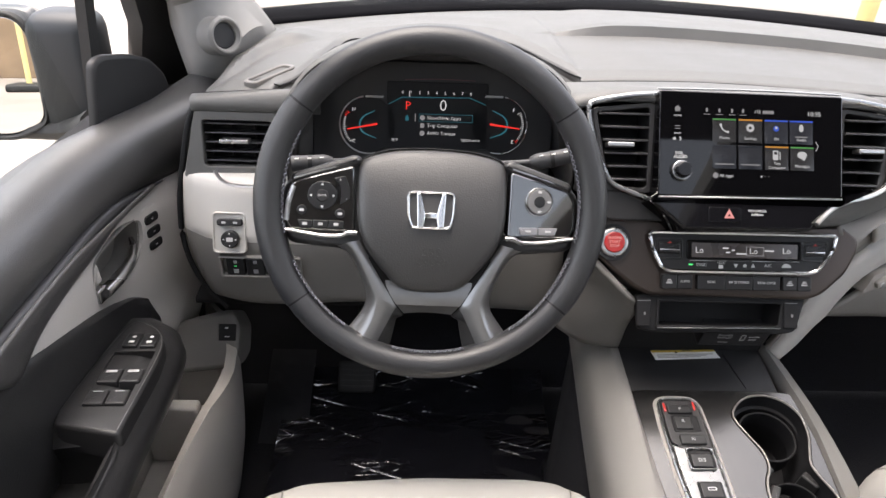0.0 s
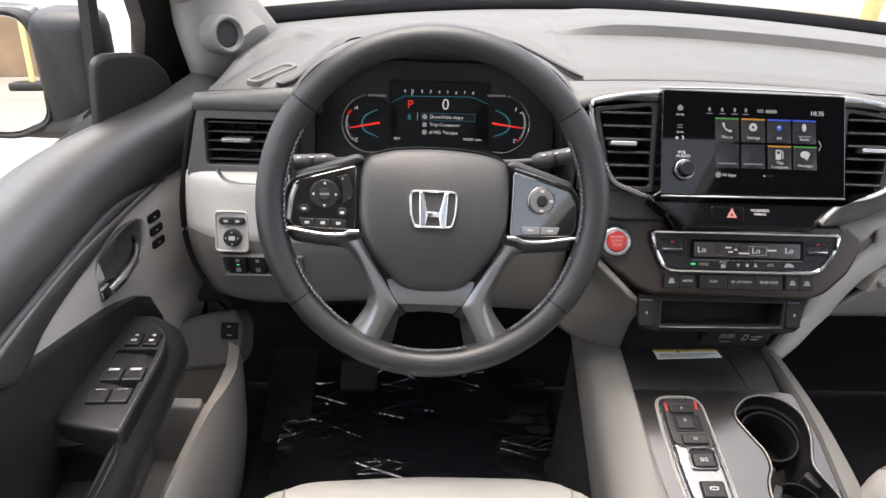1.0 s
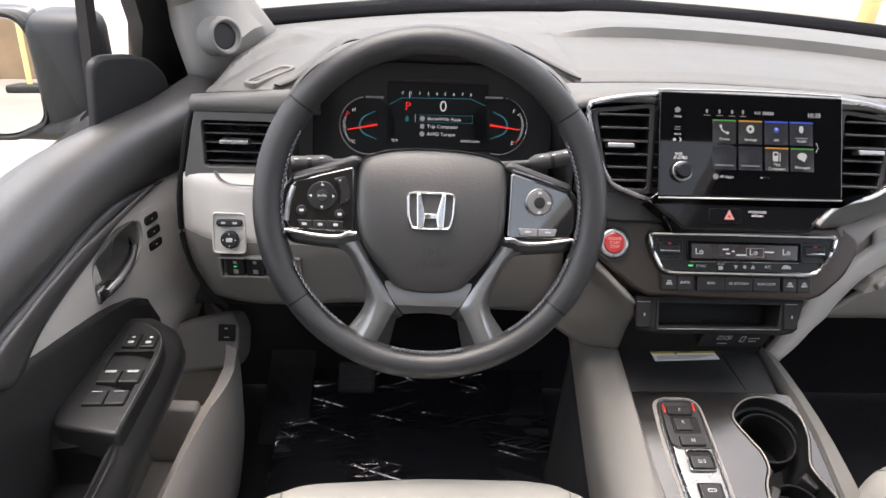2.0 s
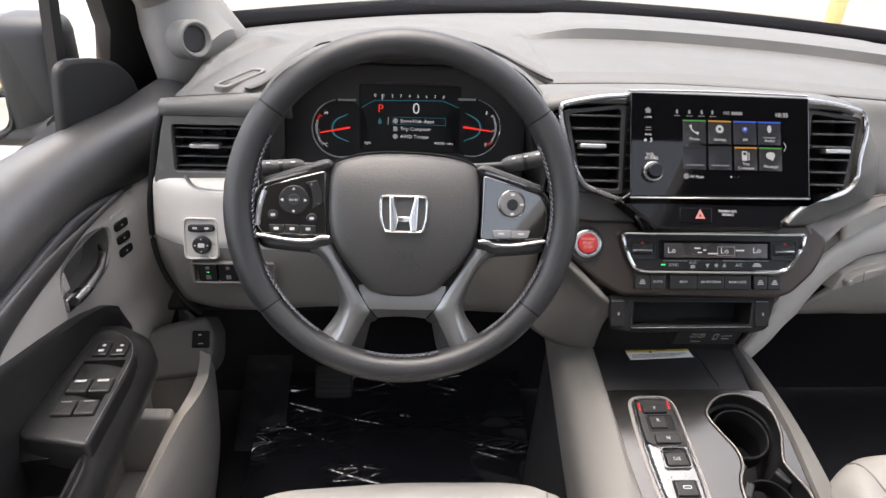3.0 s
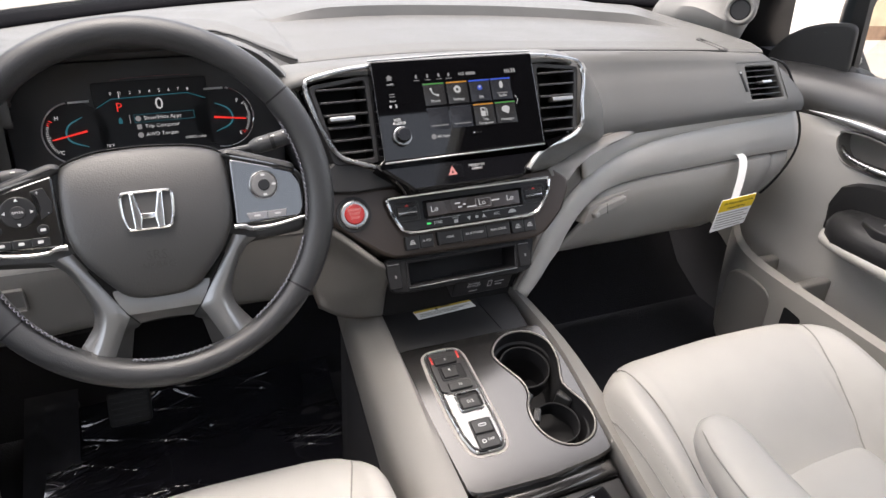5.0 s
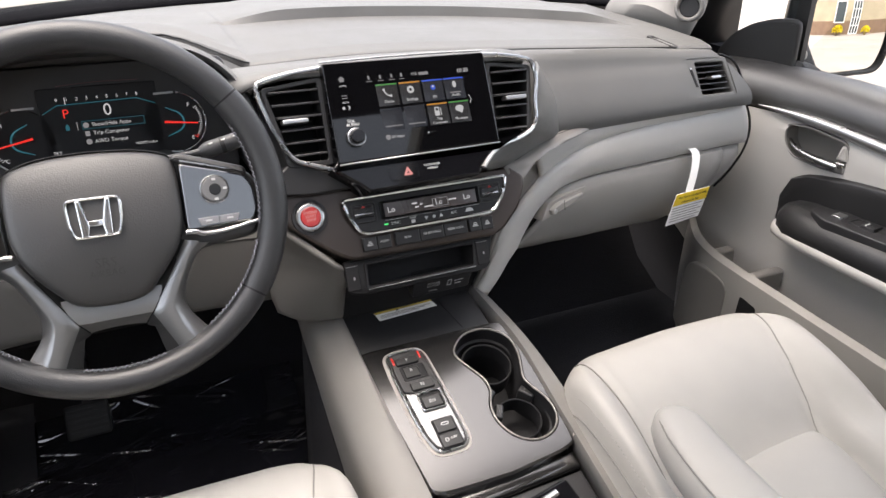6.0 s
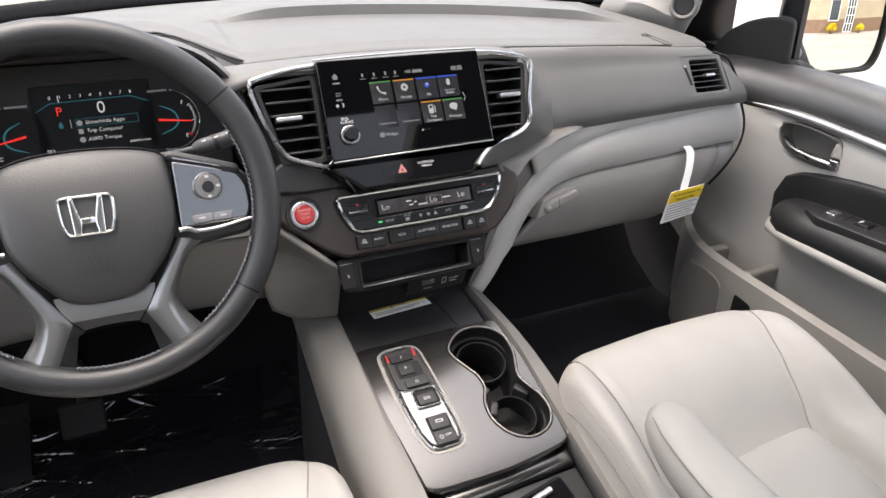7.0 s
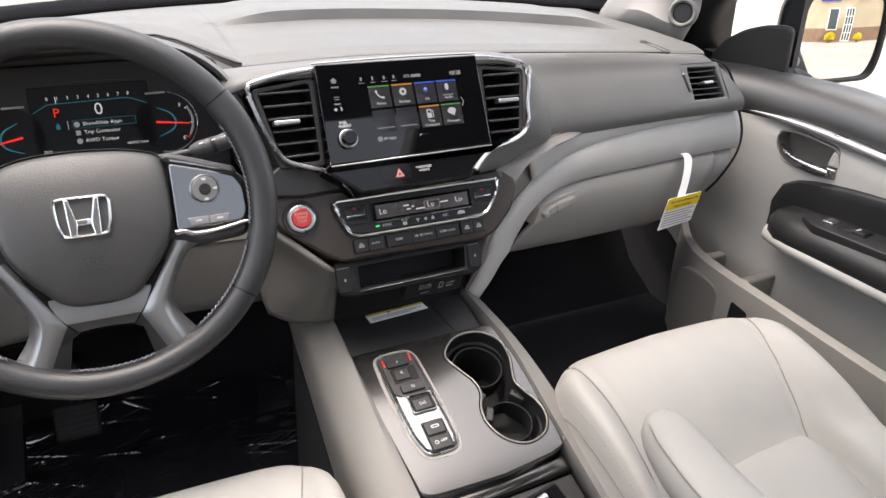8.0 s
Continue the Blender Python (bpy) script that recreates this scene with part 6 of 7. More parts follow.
plate("yellow_strip", [(0.3380, cy(0.7800)), (0.4350, cy(0.7838)), (0.433, cy(0.787)), (0.337, cy(0.7835))], CN, -0.003, -0.0026, material("dull_yellow_card", (0.55, 0.4, 0.06), 0.6), label_card, 0.0001)
letters("CAUTION", 0.0036, at(CN, 0.39, cy(0.7838), -0.0024, 2.4), M_INK, label_card)
plate("warning_mark", [(0.372, cy(0.7795)), (0.377, cy(0.7795)), (0.3745, cy(0.7835))], CN, -0.0026, -0.0023, M_INK, label_card, 0.0001)
for i in range(3):
    y = 0.7752 - i * 0.0025
    plate("plain_bar", [(0.345, cy(y)), (0.43 - 0.01 * i, cy(y + 0.0036)), (0.43 - 0.01 * i, cy(y + 0.0046)), (0.345, cy(y + 0.001))], CN, -0.003, -0.0027, M_PIPING, label_card, 0.0001)

# pale side walls, in the trim tone darkened for shade
left_wall, kick = [], []
for y in (0.86, 0.80, 0.74, 0.66, 0.56, 0.48, 0.40, 0.2, -0.1):
    z = 0.784 + (y - 0.69) * math.tan(radians(14))
    xi = 0.2875 + 0.018 * (0.78 - min(max(y, 0.47), 0.8)) / 0.31
    low = max(FLOOR + 0.02, 0.693 + 0.436 * (y - 0.69))
    left_wall.append([(0.243, y, low - 0.004), (0.2365, y, low), (0.2365, y, low + 0.3 * (z - 0.03 - low)), (0.239, y, z - 0.04), (0.246, y, z - 0.02), (0.262, y, z - 0.008), (xi - 0.012, y, z + 0.001), (xi - 0.003, y, z + 0.001), (xi, y, z - 0.02)])
    kick.append([(0.241, y, low + 0.01), (0.240, y, low - 0.02), (0.232, y, FLOOR)])
sheet("side_wall", left_wall, M_BEIGE_SHADED, console, 0.006, cuts=24, across=20, label="pale grey console side")
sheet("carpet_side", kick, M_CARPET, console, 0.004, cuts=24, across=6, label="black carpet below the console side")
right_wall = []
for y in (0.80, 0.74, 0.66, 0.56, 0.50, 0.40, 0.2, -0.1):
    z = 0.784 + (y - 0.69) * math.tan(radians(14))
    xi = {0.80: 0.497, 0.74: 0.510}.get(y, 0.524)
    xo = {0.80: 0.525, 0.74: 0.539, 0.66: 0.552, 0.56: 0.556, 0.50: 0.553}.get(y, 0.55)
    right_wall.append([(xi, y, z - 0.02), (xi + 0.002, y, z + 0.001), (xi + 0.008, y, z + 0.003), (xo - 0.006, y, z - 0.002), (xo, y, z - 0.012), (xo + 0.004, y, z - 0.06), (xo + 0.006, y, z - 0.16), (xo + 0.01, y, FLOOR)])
sheet("side_wall", right_wall, M_BEIGE_SHADED, console, 0.006, cuts=24, across=16, label="pale grey console side")
tube("wall_joint", [(0.523, 0.497, 0.7375), (0.53, 0.505, 0.742), (0.545, 0.509, 0.738), (0.556, 0.51, 0.722)], 0.0009, M_PIPING, console, 5)
part("core", block_bm(0.30, -0.1, FLOOR, 0.52, 0.70, 0.69), M_PIT, console)
plate("rear_lip", [(0.311, cy(0.48)), (0.52, cy(0.487)), (0.52, cy(0.462)), (0.311, cy(0.455))], CN, -0.05, -0.012, M_TAUPE, console, 0.008)
roller = plate("roller_lid", [(0.315, cy(0.455)), (0.52, cy(0.46)), (0.52, cy(0.10)), (0.315, cy(0.10))], CN, -0.05, -0.022, M_DARK, console, 0.002, "black sliding lid of the console bin")
plate("lid_grip", rounded([(0.35, cy(0.43)), (0.485, cy(0.452)), (0.49, cy(0.415)), (0.35, cy(0.39))], 0.008), CN, -0.022, -0.006, M_GLOSS, roller, 0.004)
tube("grip_chrome", [CN @ Vector((0.355, cy(0.415), -0.005)), CN @ Vector((0.462, cy(0.437), -0.005))], 0.005, M_CHROME, roller, 8, flat=0.6)


# ---------------------------------------------------------------- seats
def seat(name, x, front, w, label):
    """A front seat: cushion with side bolsters, seams, a raised rear insert and a backrest."""
    s = thing(name, label, "car seat", "front seats")
    F = (0.0, 0.003, 0.010, 0.026, 0.06, 0.12, 0.18, 0.235, 0.262, 0.30, 0.42, 0.52)
    D = (-0.16, -0.09, -0.036, -0.011, 0.0, -0.008, -0.034, -0.072, -0.084, -0.080, -0.086, -0.092)

    def seam_u(side, f):
        return float(np.interp(f, (0.0, 0.04, 0.15, 0.25, 0.36, 0.5), (0.78, 0.76, 0.64, 0.545, 0.50, 0.48) if side > 0 else (0.74, 0.72, 0.70, 0.665, 0.64, 0.62)))

    def on_top(u, f, lift=0.0):
        a, side = abs(u), (1 if u > 0 else -1)
        su = seam_u(side, f)
        dz = float(np.interp(f, F, D))
        out = min(1, max(0, (a - su) / 0.12))
        dz = dz * (1 - 0.45 * out) if f > 0.1 else dz
        bol = 0.010 * math.exp(-((a - 0.84) / 0.12) ** 2) * min(1, f / 0.05)
        edge = -0.13 * max(0, (a - 0.87) / 0.13) ** 2.3
        seam = -0.006 * math.exp(-((a - su) / 0.035) ** 2) * min(1, f / 0.06)
        bow = 0.006 * (1 - (u / 0.6) ** 2) if a < 0.6 else 0.0
        back = 0.08 * max(0, (a - 0.5) / 0.5) ** 2.6 + 0.012 * max(0, -u)
        return Vector((x + u * w, front - f - back, 0.785 + dz + bol + edge + seam + bow * min(1, f / 0.05) + lift))

    cols = [curve([on_top(-1 + i / 32, f) for f in F], 44) for i in range(65)]
    rows = [list(r) for r in zip(*cols)]
    rows.insert(0, [(p[0], p[1] - 0.004, FLOOR + 0.12) for p in rows[0]])
    flat = [tuple(p) for r in rows for p in r]
    tree = BVHTree.FromPolygons(flat, [(i * 65 + j, i * 65 + j + 1, (i + 1) * 65 + j + 1, (i + 1) * 65 + j) for i in range(len(rows) - 1) for j in range(64)])

    def laid(u, f, up):
        p = on_top(u, f)
        hit = tree.ray_cast((p.x, p.y, 1.3), (0, 0, -1))[0]
        return (hit if hit is not None else p) + Vector((0, 0, up))

    c = part("cushion", grid(rows), M_SEAT, s, "smooth grained grey leather cushion", crease=60)
    c.modifiers.new("thickness", "SOLIDIFY").thickness = 0.01
    for side in (-1, 1):
        tube("seam", [laid(side * seam_u(side, f), f, 0.0006) for f in [0.008 + 0.007 * k for k in range(57)]], 0.0010, M_SHINY_STITCH, s, 6)
        tube("side_seam", [laid(side * 0.945, f, 0.0006) for f in [0.012 + 0.007 * k for k in range(57)]], 0.0013, M_SHINY_STITCH, s, 6)
        bm = bmesh.new()
        for i in range(60):
            p, q = laid(side * 0.92, 0.03 + 0.0062 * i, 0.0008), laid(side * 0.92, 0.0335 + 0.0062 * i, 0.0008)
            d = Vector((0.0004, 0, 0.0))
            bm.faces.new([bm.verts.new(k) for k in (p - d, q - d, q + d, p + d)])
        part("stitching", bm, M_SHINY_STITCH, s, smooth=False)
    rows = []
    for f, up in ((0.252, -0.004), (0.2535, 0.010), (0.258, 0.024), (0.27, 0.032), (0.30, 0.033), (0.36, 0.028), (0.45, 0.022)):
        lo, hi = -seam_u(-1, f) + 0.015, seam_u(1, f) - 0.015
        rows.append([on_top(lo + (hi - lo) * i / 24, f, up * (1 - abs(2 * i / 24 - 1) ** 9)) + Vector((0, 0.014 * (i / 24 - 0.5), 0)) for i in range(25)])
    sheet("rear_insert", rows, M_SEAT, s, 0.004, label="raised rear insert of the cushion")
    back = []
    for y, z, t in ((front - 0.50, 0.72, 0.05), (front - 0.53, 0.85, 0.07), (front - 0.60, 1.1, 0.07), (front - 0.68, 1.33, 0.06), (front - 0.71, 1.37, 0.02)):
        back.append([(x + w * 0.95 * math.copysign(abs(math.cos(a)) ** 0.5, math.cos(a)), y - 0.06 + t * math.sin(a), z) for a in [2 * math.pi * k / 24 for k in range(24)]])
    part("backrest", grid(back, close_v=True, caps=True), M_SEAT, s)
    part("base", block_bm(x - w * 0.8, front - 0.5, FLOOR, x + w * 0.8, front - 0.06, 0.60, 0.02), M_PIT, s, "black seat base")
    return s


passenger = seat("passenger_seat", 0.757, 0.632, 0.229, "pale grey leather passenger seat with fold-down armrest")
driver = seat("driver_seat", 0.0, 0.590, 0.228, "pale grey leather driver seat seen at its front edge")
arm_rows = []
for f, h, t in ((-0.001, 0.001, 0.001), (0.0, 0.006, 0.006), (0.005, 0.017, 0.016), (0.018, 0.025, 0.022), (0.045, 0.031, 0.027), (0.10, 0.034, 0.030), (0.2, 0.036, 0.032), (0.34, 0.036, 0.032)):
    arm_rows.append([(0.575 - 0.16 * min(f, 0.12) + h * 1.12 * math.copysign(abs(math.cos(a)) ** 0.7, math.cos(a)), 0.402 - f, 0.842 + t * math.copysign(abs(math.sin(a)) ** 0.8, math.sin(a)) - 0.02 * f) for a in [2 * math.pi * k / 24 for k in range(24)]])
armrest = part("armrest", grid([list(r) for r in zip(*[curve(c, 24) for c in zip(*arm_rows)])], close_v=True, caps=True), M_SEAT, passenger, "folded down grey leather armrest")
tube("armrest_seam", curve([(0.5215, 0.10, 0.858), (0.523, 0.26, 0.862), (0.533, 0.34, 0.862), (0.5475, 0.378, 0.858), (0.558, 0.394, 0.852)], 30), 0.0011, M_SHINY_STITCH, armrest, 6)


# ---------------------------------------------------------------- doors
def door(s, name, label):
    """A front door's inner side. s: -1 driver's, 1 passenger's."""
    d = thing(name, label, "car door", kind="structure")

    off = 0.04 if s > 0 else 0.0

    def X(c):
        return CX + s * (c + off)

    def fl(y):
        """The trim swells inward towards the dashboard."""
        t = min(1, max(0, (y - 0.80) / 0.26))
        return 0.075 * t * t * (3 - 2 * t)

    ys = (1.26, 1.18, 1.08, 1.0, 0.9, 0.8, 0.6, 0.4, 0.1, -0.2)
    prof = ((0.93, 1.050), (0.912, 1.068), (0.88, 1.070), (0.852, 1.056), (0.836, 1.035), (0.83, 1.012), (0.838, 0.995))
    rise = [max(0, min(1, (y - 0.78) / 0.26)) if s < 0 else 0 for y in ys]
    rows = [[(X(c - fl(y) - 0.04 * r * max(0, min(1, (z - 1.0) / 0.05))), y, z + 0.026 * r * max(0, min(1, (z - 1.0) / 0.05)) - (0.03 * max(0, y - 1.0) / 0.25 if s > 0 else 0.02 * max(0, y - 1.1) / 0.16)) for y, r in zip(ys, rise)] for c, z in prof]
    sheet("upper_trim", rows, M_TRIM, d, 0.008, cuts=18, across=36, label="charcoal padded upper door trim")
    strip = [(X((0.824 if s > 0 else 0.829) - fl(y)), y, 0.993 - 0.01 * max(0, 0.7 - y) + (0.009 * max(0, y - 0.7) / 0.23 if s > 0 else 0)) for y in (0.93, 0.9, 0.8, 0.6, 0.4, 0.1, -0.2)]
    tube("trim_strip", curve(strip, 40), lambda t: 0.001 + 0.009 * min(1, t * 12), M_SILVER if s > 0 else M_SLAT, d, 10, label="satin silver trim strip" if s > 0 else "dark trim strip")
    prof = ((0.838, 0.990), (0.827, 0.978), (0.825, 0.92), (0.826, 0.86), (0.83, 0.80), (0.832, 0.70), (0.835, 0.60), (0.84, FLOOR - 0.02))
    rows = [[(X(c - fl(y) * min(1, max(0.3, (z - 0.6) / 0.25))), min(y, (0.99 + 0.27 * min(1, max(0, (z - 0.58) / 0.1)) if s > 0 else 1.02 + 0.24 * min(1, max(0, (z - 0.70) / 0.12))) - (0.02 if y < 1.2 else 0)), z) for y in ys] for c, z in prof]
    inner_panel = sheet("inner_panel", rows, M_BEIGE_LIT if s > 0 else M_PANEL, d, 0.008, cuts=24, across=36, label="pale grey inner door panel")
    if s < 0:
        upper = [(-0.402, 0.905, 0.999), (-0.417, 0.809, 0.995), (-0.424, 0.704, 0.998), (-0.425, 0.609, 0.998), (-0.424, 0.537, 0.996), (-0.424, 0.46, 0.992)]
        lower = [(-0.402, 0.900, 0.994), (-0.418, 0.812, 0.986), (-0.424, 0.742, 0.975), (-0.424, 0.655, 0.972), (-0.4225, 0.588, 0.966), (-0.4225, 0.530, 0.945)]
        sheet("lower_trim", [[Vector(a).lerp(Vector(b), f) + Vector((0.004 + 0.003 * math.sin(math.pi * f), 0, 0)) for a, b in zip(upper, lower)] for f in (0, 0.3, 0.7, 1)], M_TRIM, d, 0.004, cuts=8, across=30, label="dark tapering trim below the strip")
        tube("door_gap", curve([(-0.321, 0.915, 1.13), (-0.325, 0.905, 1.112), (-0.335, 0.9, 1.085), (-0.348, 0.895, 1.027), (-0.358, 0.893, 0.975), (-0.361, 0.893, 0.918), (-0.353, 0.893, 0.869), (-0.333, 0.893, 0.823), (-0.312, 0.9, 0.789)], 40), 0.0042, M_PIT, d, 8, label="black shut line beside the dashboard")
    else:
        tube("door_gap", curve([(1.076, 0.92, 1.118), (1.105, 0.91, 1.107), (1.134, 0.905, 1.07), (1.156, 0.905, 1.029), (1.182, 0.905, 0.985), (1.191, 0.905, 0.948), (1.19, 0.91, 0.909), (1.169, 0.915, 0.866), (1.144, 0.92, 0.835)], 40), 0.0024, M_PIT, d, 8, label="black shut line beside the dashboard")
    # handle cup
    HM = Matrix(((0, 0, -s, X(0.8195)), (-s, 0, 0, 0.80), (0, 1, 0, 0.938 if s < 0 else 0.953), (0, 0, 0, 1))) @ Matrix.Rotation(radians(5 * s), 4, "Y")
    f = 1 if s > 0 else -1
    cup_out = rounded([(f * x, y) for x, y in ((-0.070, -0.012), (-0.045, -0.036), (0.03, -0.038), (0.078, -0.032), (0.074, 0.0), (0.062, 0.027), (-0.02, 0.034), (-0.075, 0.026))], 0.016)
    cup_in = [Vector(p) * 0.93 for p in cup_out]
    cut(inner_panel, plate_bm(cup_in, HM, -0.06, 0.05, 0.0005))
    # Cup in the trim's darker tone: the recess's shade is painted in.
    hc = part("handle_cup", hollow_bm(cup_out, cup_in, HM, -0.008, 0.003, -0.036, bevel=0.0025), M_BEIGE_SHADED, d, "pale recessed handle cup")
    pts = [HM @ Vector((f * x, y, z)) for x, y, z in ((-0.064, -0.007, -0.012), (-0.048, -0.0125, -0.002), (-0.02, -0.018, 0.006), (0.02, -0.0205, 0.008), (0.058, -0.0205, 0.007))]
    tube("door_handle", curve(pts, 24), lambda t: 0.0035 + 0.0065 * min(1.0, 1.3 * t), M_CHROME, hc, 14, flat=0.75, label="chrome pull handle")
    plate("handle_root", rounded([(f * x, y) for x, y in ((0.049, -0.033), (0.071, -0.031), (0.070, -0.011), (0.049, -0.012))], 0.003), HM, -0.030, 0.0075, M_CHROME, hc, 0.003, "chrome end of the handle")
    plate("handle_post", rounded([(f * x, y) for x, y in ((0.046, -0.010), (0.069, -0.009), (0.063, 0.019), (0.051, 0.019))], 0.003), HM, -0.034, 0.002, M_PANEL, hc, 0.004, "pale grey handle post")
    # armrest
    rows = []
    for y, h in ((0.815, 0.25), (0.80, 0.62), (0.77, 0.9), (0.72, 1.0), (0.552 if s < 0 else 0.545, 1.0), (0.535 if s < 0 else 0.525, 1.0), (0.3, 1.0), (0.0, 1.0), (-0.2, 1.0)):
        zc = 0.815 + 0.02 * max(0, 0.75 - y) / 0.3
        pit = 0.085 if y < (0.54 if s < 0 else 0.53) else 0.0
        wide = min(0.02, 0.05 * max(0.0, 0.68 - y)) if s < 0 else 0.0
        hole = 0.026 if s < 0 and pit else 0.0
        rows.append([(X(c), y, zc + dz * h) for c, dz in ((0.832, 0.035 - pit), (0.80 + 0.03 * (1 - h), 0.038 - pit), (0.776 - hole + 0.06 * (1 - h), 0.036 - pit), (0.764 - hole + 0.07 * (1 - h), 0.036), (0.745 - wide + 0.09 * (1 - h), 0.028), (0.731 - wide + 0.095 * (1 - h), 0.012), (0.727 - wide + 0.1 * (1 - h), -0.008), (0.735 - wide + 0.09 * (1 - h), -0.032), (0.77 - wide + 0.06 * (1 - h), -0.045), (0.832, -0.046))])
    arm = part("armrest", grid([soften(r) for r in zip(*[curve(c, 34) for c in zip(*rows)])]), M_ARM, d, "black padded door armrest")
    arm.modifiers.new("thickness", "SOLIDIFY").thickness = 0.006
    # Band under armrest: lit tone on the passenger's door, shaded on the driver's.
    tube("armrest_base", curve([(X(0.80), 0.80, 0.79), (X(0.755), 0.785, 0.792), (X(0.738), 0.70, 0.797), (X(0.738), 0.5, 0.806), (X(0.738), 0.2, 0.82), (X(0.738), -0.2, 0.835)], 40), 0.013 if s > 0 else 0.009, M_BEIGE_LIT if s > 0 else M_BEIGE_SHADED, d, 10, label="pale grey band under the armrest")
    tops = ((0.86, 0.80), (0.853, 0.83), (0.83, 0.853), (0.80, 0.868), (0.75, 0.89), (0.705, 0.907), (0.6, 0.943), (0.5, 0.968), (0.3, 0.985), (-0.2, 0.985)) if s < 0 else ((0.836, 0.80), (0.839, 0.838), (0.836, 0.862), (0.824, 0.883), (0.80, 0.896), (0.75, 0.909), (0.64, 0.93), (0.5, 0.942), (0.3, 0.95), (0.1, 0.955), (-0.2, 0.955))
    rows = [[(X(c - fl(y)), y, 0.78 + (zt - 0.78) * f) for y, zt in tops] for c, f in ((0.822, 0.0), (0.816, 0.1), (0.815, 0.6), (0.817, 0.93), (0.826, 1.0))]
    sheet("pull_panel", rows, M_ARM, d, 0.004, cuts=12, across=30, label="black soft panel behind the armrest")
    AM = Matrix.Translation((X(0.785 if s > 0 else 0.780), 0.610 if s > 0 else 0.612, 0.8655 if s > 0 else 0.866)) @ Matrix.Rotation(radians(-4), 4, "X") @ Matrix.Rotation(radians(2.5 if s > 0 else 3.0), 4, "Z")
    if s < 0:
        edge = rounded([(-0.0076, 0.158), (0.012, 0.149), (0.030, 0.131), (0.045, 0.098), (0.0475, 0.054), (0.043, -0.080), (-0.0335, -0.060), (-0.038, -0.036), (-0.0317, 0.0325), (-0.0257, 0.0934), (-0.0182, 0.141)], 0.010)
        pan = plate("switch_panel", edge, AM, -0.034, 0.002, M_ARM, d, 0.005, "black window switch panel")
        tube("panel_edge", curve([AM @ Vector((*q, 0.0016)) for q in ((0.006, 0.146), (0.028, 0.128), (0.041, 0.098), (0.0435, 0.054), (0.0392, -0.072))], 30), 0.0007, M_SPOKE, pan, 6)
        for x0, y0, x1, y1 in ((-0.006, 0.086, 0.0130, 0.117), (0.0160, 0.085, 0.0355, 0.115)):
            k = plate("lock_switch", rounded(box2(x0, y0, x1, y1), 0.003), AM, 0.002, 0.006, M_BUTTON, pan, 0.0015)
            plate("symbol", rounded(box2((x0 + x1) / 2 - 0.003, y0 + 0.007, (x0 + x1) / 2 + 0.004, y0 + 0.012), 0.001), AM, 0.006, 0.0064, M_PRINT, k, 0.0001)
            plate("symbol", disc(0.0024, 10, (x0 + x1) / 2 + 0.001, y0 + 0.021), AM, 0.006, 0.0064, M_PRINT, k, 0.0001)
        for y0, y1, x0, x1, bar in ((0.010, 0.079, -0.0125, 0.0385, 0.0045), (-0.031, 0.024, -0.0140, 0.0345, 0.0012)):
            ym = y0 + 0.027
            cut(pan, plate_bm(rounded(box2(x0, y0, x1, y1), 0.003), AM, -0.014, 0.02, 0.0004))
            plate("switch_well", rounded(box2(x0 - 0.001, y0 - 0.001, x1 + 0.001, y1 + 0.001), 0.003), AM, -0.02, -0.0125, M_PIT, pan, 0.0004)
            for i in range(2):
                xa = x0 + 0.001 + (x1 - x0) / 2 * i
                xb = xa + (x1 - x0) / 2 - 0.0015
                k = plate("window_switch", rounded(box2(xa, y0 + 0.001, xb, ym), 0.002), AM, -0.0125, 0.0055, M_DARK, pan, 0.0022)
                plate("symbol", rounded(box2(xa + 0.006, ym - 0.0045 - bar, xb - 0.005, ym - 0.0045), 0.0008), AM, 0.0065, 0.007, M_PRINT, k, 0.0002)
        MK = Matrix(((0, 0, 1, X(0.8015)), (1, 0, 0, 0.887), (0, 1, 0, 0.932), (0, 0, 0, 1))) @ Matrix.Rotation(radians(-18), 4, "Y")
        mp_ = plate("memory_panel", rounded(box2(-0.022, -0.040, 0.022, 0.040), 0.014), MK, -0.012, 0.0, M_PANEL, d, 0.003)
        for i in range(3):
            k = plate("memory_key", rounded(box2(-0.0145, -0.0285 + 0.021 * i, 0.0145, -0.0145 + 0.021 * i), 0.006), MK, 0, 0.003, M_BUTTON, mp_, 0.0015)
            plate("symbol", box2(-0.002, -0.0225 + 0.021 * i, 0.002, -0.0205 + 0.021 * i), MK, 0.003, 0.0034, M_PRINT, k, 0.0001)
    else:
        pan = plate("switch_panel", rounded([(-0.04, -0.25), (0.035, -0.25), (0.035, 0.08), (0.01, 0.125), (-0.02, 0.12), (-0.04, 0.08)], 0.01), AM, -0.02, 0.001, M_DARK, d, 0.003, "black window switch panel")
        k = plate("lock_switch", rounded(box2(-0.012, 0.062, 0.012, 0.082), 0.003), AM, 0.001, 0.005, M_SILVER, pan, 0.0015)
        part("switch_well", hollow_bm(rounded(box2(-0.015, -0.005, 0.018, 0.048), 0.004), rounded(box2(-0.013, -0.003, 0.016, 0.046), 0.003), AM, 0.0, 0.0025, -0.006), M_PIT, pan)
        k = plate("window_switch", rounded(box2(-0.012, -0.002, 0.015, 0.024), 0.002), AM, -0.004, 0.006, M_BUTTON, pan, 0.002)
        plate("symbol", rounded(box2(-0.006, 0.016, 0.008, 0.02), 0.0008), AM, 0.006, 0.0065, M_PRINT, k, 0.0002)
    # map pocket
    rim_c, rim_z = (0.735 - off if s > 0 else 0.70), 0.695
    rows = []
